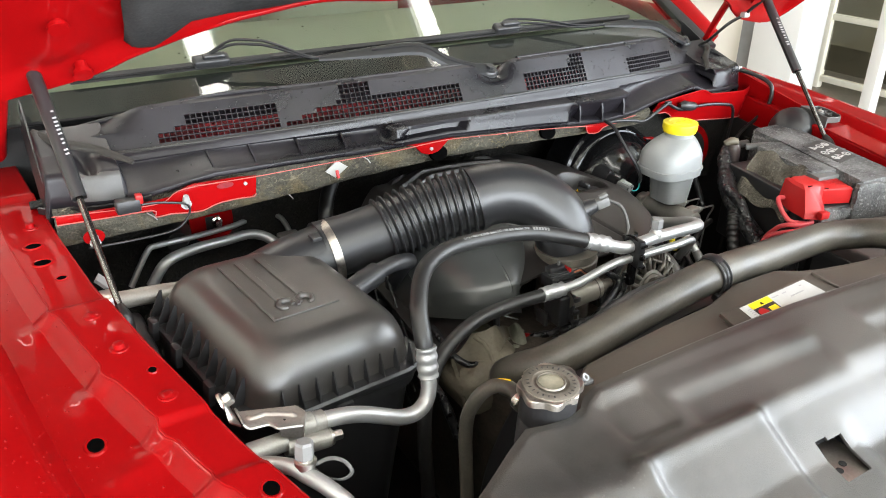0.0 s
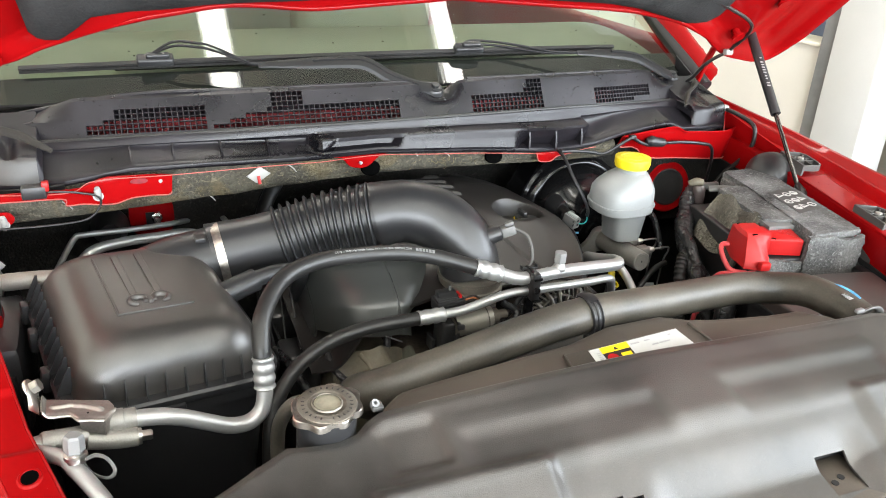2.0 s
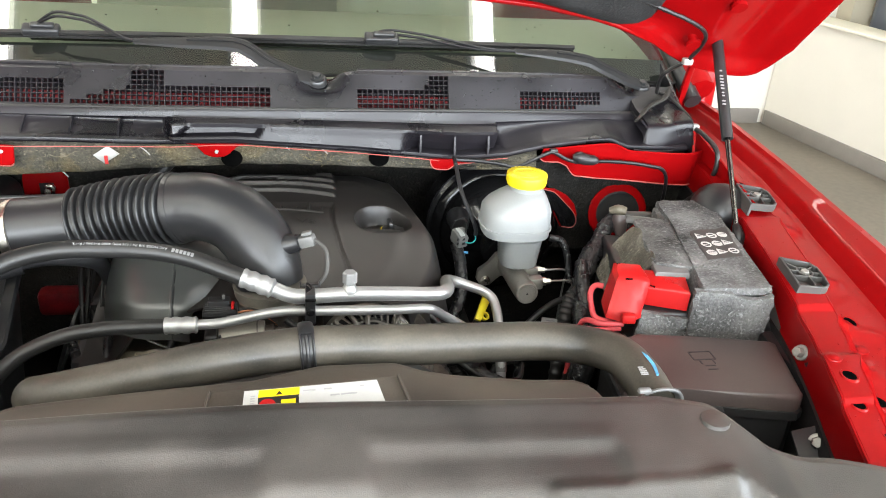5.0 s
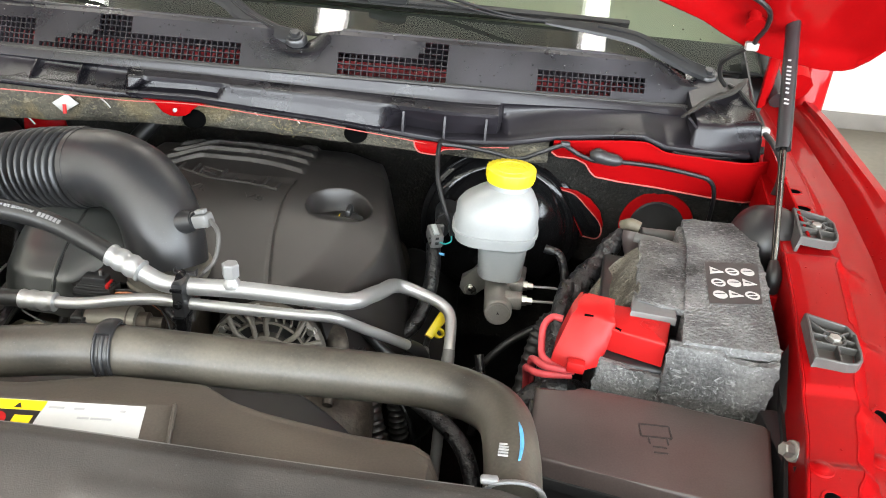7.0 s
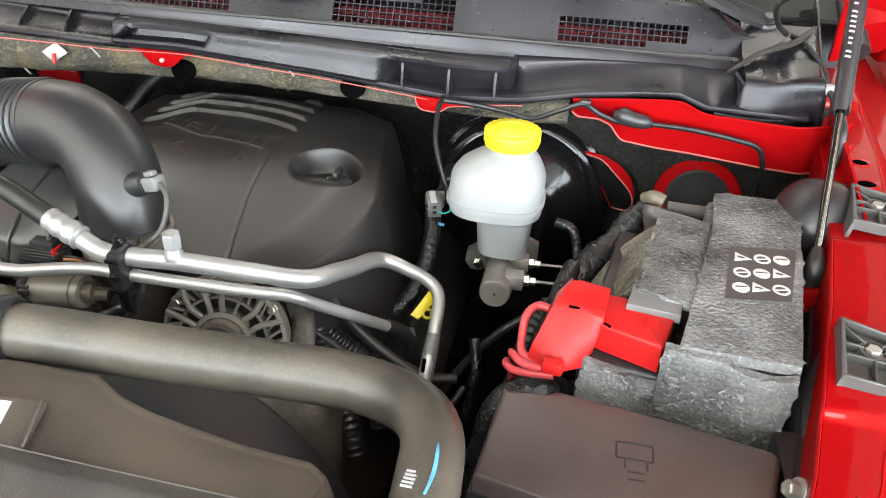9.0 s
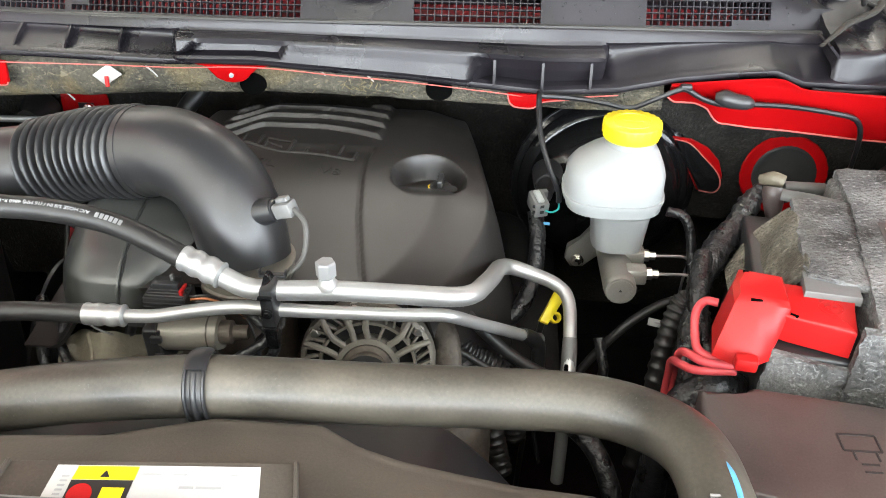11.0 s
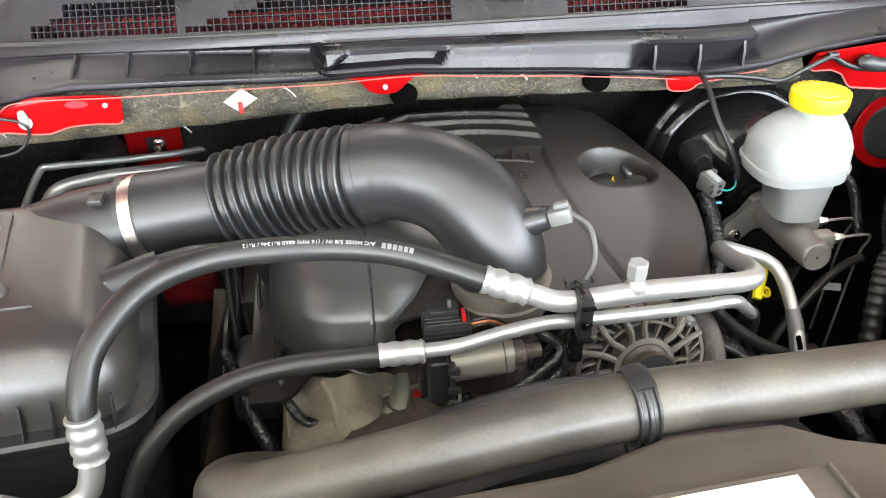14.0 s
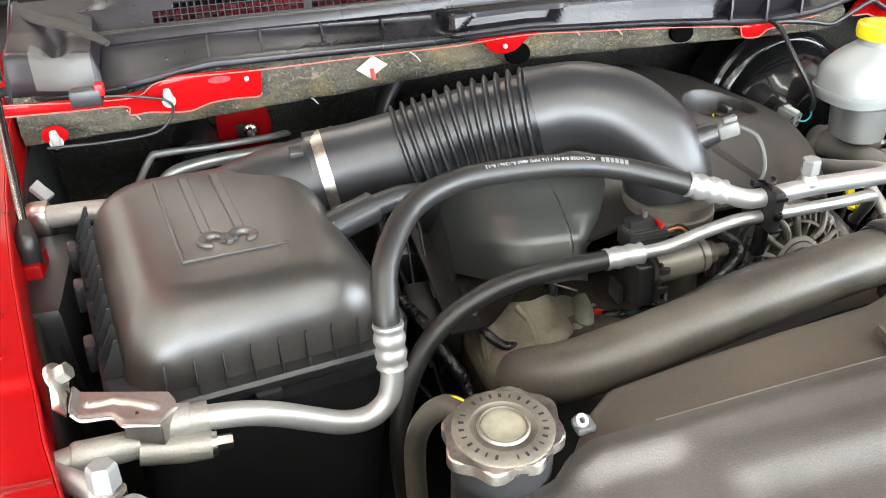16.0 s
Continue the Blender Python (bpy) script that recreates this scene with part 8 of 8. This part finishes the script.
# ---- small parts along the firewall ----
fc = thing("fabric_clip", (-0.306, 1.15, 1.213), "white diamond clip with a red pin on the quilt", "clip")
part("plate", prism([(-0.021, 0.0), (-0.004, -0.013), (0.020, 0.002), (0.002, 0.015)], 0.002, pose(-0.304, 1.150, 1.214, 80, 0, 0), 0.0005), WHITE, fc)
part("pin", tube([(-0.305, 1.147, 1.214), (-0.304, 1.143, 1.201)], 0.0028, 8, 2), REDPLASTIC, fc)
for at in ((-0.554, 1.146, 1.210), (-0.690, 1.150, 1.175)):
    wc = thing("wire_clip", at, "white plastic fir-tree wire clip in the red flange", "clip", "wire clips")
    part("head", lathe([(0.004, -0.010), (0.0055, -0.004), (0.0055, 0.004), (0.004, 0.010)], 10, Matrix.Translation(at) @ pose(0, 0, 0, 15, 0, 0)), WHITE, wc)
    part("disc", lathe([(0.008, 0), (0.008, 0.0015)], 14, Matrix.Translation(at) @ pose(0, 0.003, -0.006, 80, 0, 0)), WHITE, wc)
part("round_opening", lathe([(0.002, -0.001), (0.0150, -0.001), (0.0150, 0.002), (0.002, 0.002)], 24, pose(-0.690, 1.156, 1.178, 88, 0, 0) @ Matrix.Diagonal((1, 0.75, 1, 1)), closed=True), RED, fw)
wp = thing("washer_plug", (-0.638, 1.13, 1.225), "black cable plug with a red lock beside the cowl", "plug")
part("plug", box((-0.640, 1.128, 1.228), (0.034, 0.02, 0.02), 0.003), PLASTIC, wp)
part("lock", box((-0.624, 1.126, 1.236), (0.010, 0.014, 0.014), 0.002), REDPLASTIC, wp)
part("cable", tube([(-0.622, 1.126, 1.226), (-0.60, 1.132, 1.222), (-0.575, 1.14, 1.214), (-0.554, 1.142, 1.206), (-0.553, 1.143, 1.190), (-0.575, 1.142, 1.170), (-0.63, 1.142, 1.166), (-0.70, 1.146, 1.166)], 0.0018, 8, 6), RUBBER, wp)
hl = thing("heater_pipes", (-0.40, 1.18, 1.13), "pair of bent bare aluminium pipes behind the air box", "pipe")
part("pipe", tube([(-0.64, 1.26, 1.03), (-0.605, 1.265, 1.085), (-0.586, 1.270, 1.090), (-0.52, 1.30, 1.078), (-0.44, 1.345, 1.062), (-0.40, 1.38, 1.052), (-0.365, 1.395, 1.050), (-0.338, 1.375, 1.050), (-0.33, 1.34, 1.03), (-0.33, 1.30, 0.98)], 0.0052, 12, 6), ALU, hl)
part("pipe", tube([(-0.61, 1.245, 1.03), (-0.580, 1.248, 1.066), (-0.53, 1.275, 1.066), (-0.47, 1.295, 1.060), (-0.41, 1.315, 1.052), (-0.375, 1.30, 1.035), (-0.36, 1.26, 1.0)], 0.0092, 12, 6), ALU, hl)
part("joint_block", box((-0.345, 1.30, 1.030), (0.04, 0.03, 0.03), 0.004), CAST, hl)
tw = thing("wing_brace", (-0.66, 0.98, 1.13), "bare steel tube brace fixed at the wing", "brace")
part("tube", tube([(-0.708, 1.025, 1.135), (-0.64, 1.010, 1.140), (-0.58, 1.00, 1.138)], 0.0125, 14, 3), CAST, tw)
part("end", box((-0.702, 1.024, 1.134), (0.024, 0.034, 0.032), 0.005), STEEL, tw)
bolt((-0.690, 0.955, 1.110), (0, -1, 0.2), 0.008, 0.012, tw, STEEL)
part("grey_clip", prism([(-0.006, -0.012), (0.008, -0.010), (0.006, 0.014), (-0.008, 0.010)], 0.006, pose(-0.700, 1.055, 1.150, 40, 0, 50), 0.001), GREYPLASTIC, tw)
part("dark_bracket", box((-0.688, 0.93, 1.06), (0.05, 0.16, 0.13), 0.012, 2), PLASTIC, tw)
gr = thing("ground_cable", (0.03, 1.25, 1.14), "black hose running down behind the duct", "hose")
part("hose", tube([(-0.235, 1.32, 1.145), (-0.250, 1.305, 1.13), (-0.270, 1.285, 1.105), (-0.285, 1.26, 1.06), (-0.29, 1.24, 0.9)], 0.014, 12, 6), RUBBER, gr)

# harness behind the battery and along the bulkhead
hs = thing("wiring_harness", (0.46, 0.95, 1.08), "taped black wiring harness beside the battery", "wiring")
runs = [([(0.533, 1.050, 1.146), (0.522, 1.042, 1.140), (0.510, 1.030, 1.126), (0.496, 1.012, 1.110), (0.478, 0.990, 1.097), (0.460, 0.965, 1.085), (0.446, 0.940, 1.070), (0.432, 0.88, 1.04), (0.425, 0.83, 0.99), (0.42, 0.80, 0.86)], [0.005, 0.008, 0.014, 0.013, 0.018, 0.016, 0.013, 0.014, 0.012, 0.012]),
        ([(0.500, 1.010, 1.095), (0.515, 1.015, 1.086), (0.526, 1.018, 1.098), (0.538, 1.026, 1.114)], 0.0045),
        ([(0.452, 0.965, 1.095), (0.442, 0.925, 1.085), (0.440, 0.90, 1.060), (0.450, 0.87, 1.03)], 0.011),
        ([(0.470, 0.80, 1.045), (0.43, 0.775, 1.065), (0.40, 0.765, 1.050), (0.385, 0.75, 0.99), (0.38, 0.74, 0.90)], 0.016),
        ([(0.424, 1.055, 1.10), (0.445, 1.05, 1.095), (0.455, 1.04, 1.07), (0.458, 1.02, 1.03)], 0.006),
        ([(0.20, 0.93, 0.98), (0.26, 0.86, 0.97), (0.33, 0.80, 0.95), (0.36, 0.74, 0.90)], 0.011)]
for pts, r in runs:
    part("taped_run", tube(pts, r, 14, 12, rib=(0.0012, 9 * len(pts))), TAPE, hs)
for pts, r, n in (([(0.385, 0.84, 0.88), (0.398, 0.868, 0.95), (0.408, 0.893, 1.010), (0.419, 0.912, 1.050), (0.431, 0.920, 1.066), (0.442, 0.908, 1.060), (0.447, 0.890, 1.035), (0.450, 0.875, 0.99), (0.452, 0.86, 0.92)], 0.0105, 34),
                 ([(0.125, 0.885, 1.075), (0.155, 0.872, 1.045), (0.194, 0.868, 1.014), (0.234, 0.865, 0.98), (0.25, 0.855, 0.90)], 0.0115, 40),
                 ([(0.405, 0.835, 0.90), (0.412, 0.842, 0.98), (0.430, 0.838, 1.02), (0.452, 0.815, 1.02), (0.462, 0.79, 0.97)], 0.009, 22)):
    part("conduit", tube(pts, r, 14, 30, rib=(r * 0.16, n)), RUBBER, hs, "corrugated black conduit")
part("cable", tube([(0.180, 0.885, 1.065), (0.202, 0.875, 1.046), (0.242, 0.870, 1.010), (0.297, 0.868, 0.979), (0.335, 0.88, 0.972)], 0.0068, 12, 6), RUBBER, hs)
part("cable", tube([(0.30, 0.93, 0.88), (0.33, 0.95, 0.93), (0.375, 0.965, 0.985), (0.415, 0.98, 1.01), (0.445, 0.985, 1.02)], 0.0055, 10, 6), RUBBER, hs)
part("cable", tube([(0.345, 0.90, 0.88), (0.352, 0.925, 0.945), (0.350, 0.935, 0.96), (0.345, 0.95, 0.98)], 0.0065, 10, 6), TAPE, hs)
ew = thing("engine_wiring", (-0.2, 0.80, 1.0), "tangled black taped wires low on the engine", "wiring")
for pts, r in (([(-0.270, 0.890, 1.035), (-0.268, 0.860, 1.025), (-0.262, 0.838, 1.010), (-0.240, 0.818, 0.998), (-0.208, 0.822, 1.003), (-0.188, 0.835, 1.020), (-0.178, 0.850, 1.050), (-0.172, 0.86, 1.09)], 0.0056),
               ([(-0.335, 0.93, 1.01), (-0.318, 0.89, 1.000), (-0.302, 0.855, 0.975), (-0.285, 0.83, 0.945), (-0.275, 0.80, 0.89)], 0.0070),
               ([(-0.10, 0.790, 1.03), (-0.075, 0.775, 1.045), (-0.04, 0.770, 1.055), (0.0, 0.772, 1.075), (0.010, 0.776, 1.11)], 0.0052),
               ([(-0.11, 0.80, 1.005), (-0.06, 0.775, 1.02), (-0.02, 0.77, 1.045), (0.02, 0.775, 1.05), (0.04, 0.78, 1.03)], 0.0045),
               ([(0.02, 0.785, 1.135), (0.0, 0.79, 1.10), (-0.02, 0.79, 1.07), (-0.015, 0.785, 1.04)], 0.0038)):
    part("taped_wire", tube(pts, r, 10, 10, rib=(r * 0.14, 9 * len(pts))), TAPE, ew)
rng = random.Random(21)
for i in range(7):                              # thin glossy wires hanging beside the plenum
    x, y, z = rng.uniform(-0.345, -0.285), rng.uniform(0.93, 1.00), rng.uniform(0.98, 1.05)
    pts = [(x, y + 0.05, z + 0.05)]
    for k in range(5):
        x, y, z = x + rng.uniform(-0.006, 0.022), y - rng.uniform(0.005, 0.022), z - rng.uniform(0.018, 0.034)
        pts.append((x, y, z))
    part("thin_wire", tube(pts, rng.uniform(0.0016, 0.0034), 8, 6), RUBBER, ew)
part("wire_tie", box((-0.196, 0.822, 1.012), (0.010, 0.016, 0.012), 0.003), TAPE, ew)
part("connector", box((-0.150, 0.802, 1.063), (0.050, 0.020, 0.018), 0.003, 2, Matrix.Translation((-0.150, 0.802, 1.063)) @ pose(0, 0, 0, 0, 14, 0) @ Matrix.Translation((0.150, -0.802, -1.063))), PLASTIC, ew)
part("connector_lip", box((-0.128, 0.801, 1.058), (0.006, 0.024, 0.022), 0.002, 2), PLASTIC, ew)
part("thin_lead", tube([(-0.200, 0.800, 1.082), (-0.185, 0.798, 1.075), (-0.174, 0.800, 1.068)], 0.0012, 6, 4), INSERT, ew)
part("connector", box((-0.018, 0.775, 1.052), (0.026, 0.018, 0.018), 0.003), PLASTIC, ew)
part("connector", tube([(0.5365, 1.034, 1.150), (0.536, 1.031, 1.143), (0.538, 1.029, 1.128), (0.540, 1.027, 1.114)], [0.0125, 0.0135, 0.0110, 0.0080], 14, 3), FUSEBOX, hs, "brown-black cable connector")
part("connector_cap", tube([(0.522, 1.046, 1.153), (0.534, 1.040, 1.158), (0.546, 1.036, 1.156)], [0.006, 0.009, 0.008], 12, 3), TANCAST, hs, "dusty beige connector cap")
part("terminal_rod", tube([(0.552, 1.050, 1.143), (0.600, 1.052, 1.140)], [0.007, 0.008], 12, 2), INSERT, hs)
part("paper_flag", prism([(-0.016, -0.005), (0.016, -0.005), (0.016, 0.005), (-0.016, 0.005)], 0.0008, pose(0.431, 1.012, 0.958, 55, 0, -18)), LABEL, hs)
part("paper_print", prism([(-0.008, -0.001), (0.008, -0.001), (0.008, 0.001), (-0.008, 0.001)], 0.0004, pose(0.431, 1.0115, 0.9588, 55, 0, -18)), INKGREY, hs)
bh = thing("bulkhead_wiring", (0.60, 1.16, 1.2), "thin black cable clipped along the red bulkhead", "wiring")
part("cable", tube([(0.262, 1.120, 1.218), (0.300, 1.132, 1.212), (0.340, 1.135, 1.206), (0.374, 1.136, 1.200), (0.405, 1.136, 1.213), (0.428, 1.136, 1.224), (0.440, 1.137, 1.226), (0.4624, 1.138, 1.2143), (0.488, 1.139, 1.2070), (0.517, 1.140, 1.2083), (0.571, 1.144, 1.2055), (0.63, 1.150, 1.196), (0.66, 1.155, 1.186), (0.672, 1.158, 1.160), (0.675, 1.165, 1.10)], 0.0034, 8, 6), WIPER, bh)
part("clip", box((0.440, 1.139, 1.2280), (0.014, 0.010, 0.008), 0.002), WIPER, bh)
part("clip", tube([(0.478, 1.141, 1.2150), (0.488, 1.139, 1.2160), (0.500, 1.138, 1.2130), (0.516, 1.138, 1.2110), (0.524, 1.139, 1.2095)], [0.006, 0.011, 0.010, 0.009, 0.005], 12, 4), PLASTIC, bh, "black cable plug")
part("cable", tube([(0.742, 1.222, 1.246), (0.744, 1.174, 1.243), (0.744, 1.128, 1.231), (0.744, 1.122, 1.195), (0.738, 1.140, 1.155), (0.72, 1.165, 1.115), (0.70, 1.17, 1.08)], 0.0046, 10, 6), RUBBER, bh)
part("cable", tube([(0.742, 1.222, 1.246), (0.738, 1.25, 1.262), (0.715, 1.29, 1.285), (0.70, 1.31, 1.29)], 0.003, 8, 6), RUBBER, bh)
hc = thing("bonnet_cable", (0.677, 1.18, 1.383), "thin black cable clipped along the raised bonnet", "wiring")
part("cable", tube([(0.690, 1.30, 1.292), (0.668, 1.255, 1.315), (0.652, 1.213, 1.346), (0.661, 1.197, 1.364), (0.677, 1.176, 1.383), (0.678, 1.165, 1.394), (0.679, 1.141, 1.416), (0.669, 1.116, 1.441), (0.633, 1.095, 1.462), (0.564, 1.070, 1.486), (0.50, 1.05, 1.506)], 0.0036, 8, 6), RUBBER, hc)
part("white_clip", box((0.677, 1.176, 1.382), (0.018, 0.014, 0.012), 0.003), WHITE, hc)
part("white_clip", box((0.742, 1.222, 1.248), (0.014, 0.014, 0.012), 0.003), WHITE, bh)
part("bolt", lathe([(0.009, 0), (0.009, 0.006), (0.005, 0.008), (0.005, 0.018)], 10, pose(0.742, 1.06, 1.185, 0, -80, 0)), STEEL, bh)
hn = thing("horn_cover", (0.72, 1.06, 1.16), "black domed plastic cover beside the strut foot", "cover")
part("dome", lathe([(0.052, -0.02), (0.050, 0.02), (0.040, 0.045), (0.022, 0.056)], 28, pose(0.725, 1.035, 1.150, 0, -60, 20)), PLASTIC, hn)

# pale print along the large hose, read from its far end
acl, acu = spline(ACP, 24)
run = [acl[i] for i, u in enumerate(acu) if 3.4 < u < 7.25][::-1]


def hose_print(x, y, z):
    """x metres along the printed run, y across it, z above the rubber."""
    left, i = x, 0
    while i < len(run) - 2 and left > (run[i + 1] - run[i]).length:
        left -= (run[i + 1] - run[i]).length
        i += 1
    ex = (run[i + 1] - run[i]).normalized()
    q = Vector((0, -0.30, 0.95))
    q = (q - ex * q.dot(ex)).normalized()
    a = y / 0.0112
    return run[i] + ex * left + (0.01125 + z) * (q * math.cos(a) + q.cross(ex) * math.sin(a))


for k in range(6):
    bm = bmesh.new()
    vs = [bm.verts.new(hose_print(0.003 + 0.0048 * k + dx, dy, 0.0003)) for dx, dy in ((0, 0), (0.0036, 0), (0.0036, 0.0052), (0, 0.0052))]
    bm.faces.new(vs)
    bmesh.ops.extrude_face_region(bm, geom=bm.faces[:])
    part("print_bar", bm, INKGREY, ac)
letters("A/C HOSE 5/8 IN / (16 MM) 4860 R-134a / R-12", 0.0035, 0.0002, lambda x, y, z: hose_print(0.036 + 1.12 * x, 0.0006 + y, 0.0001 + z), INKGREY, ac, "print")
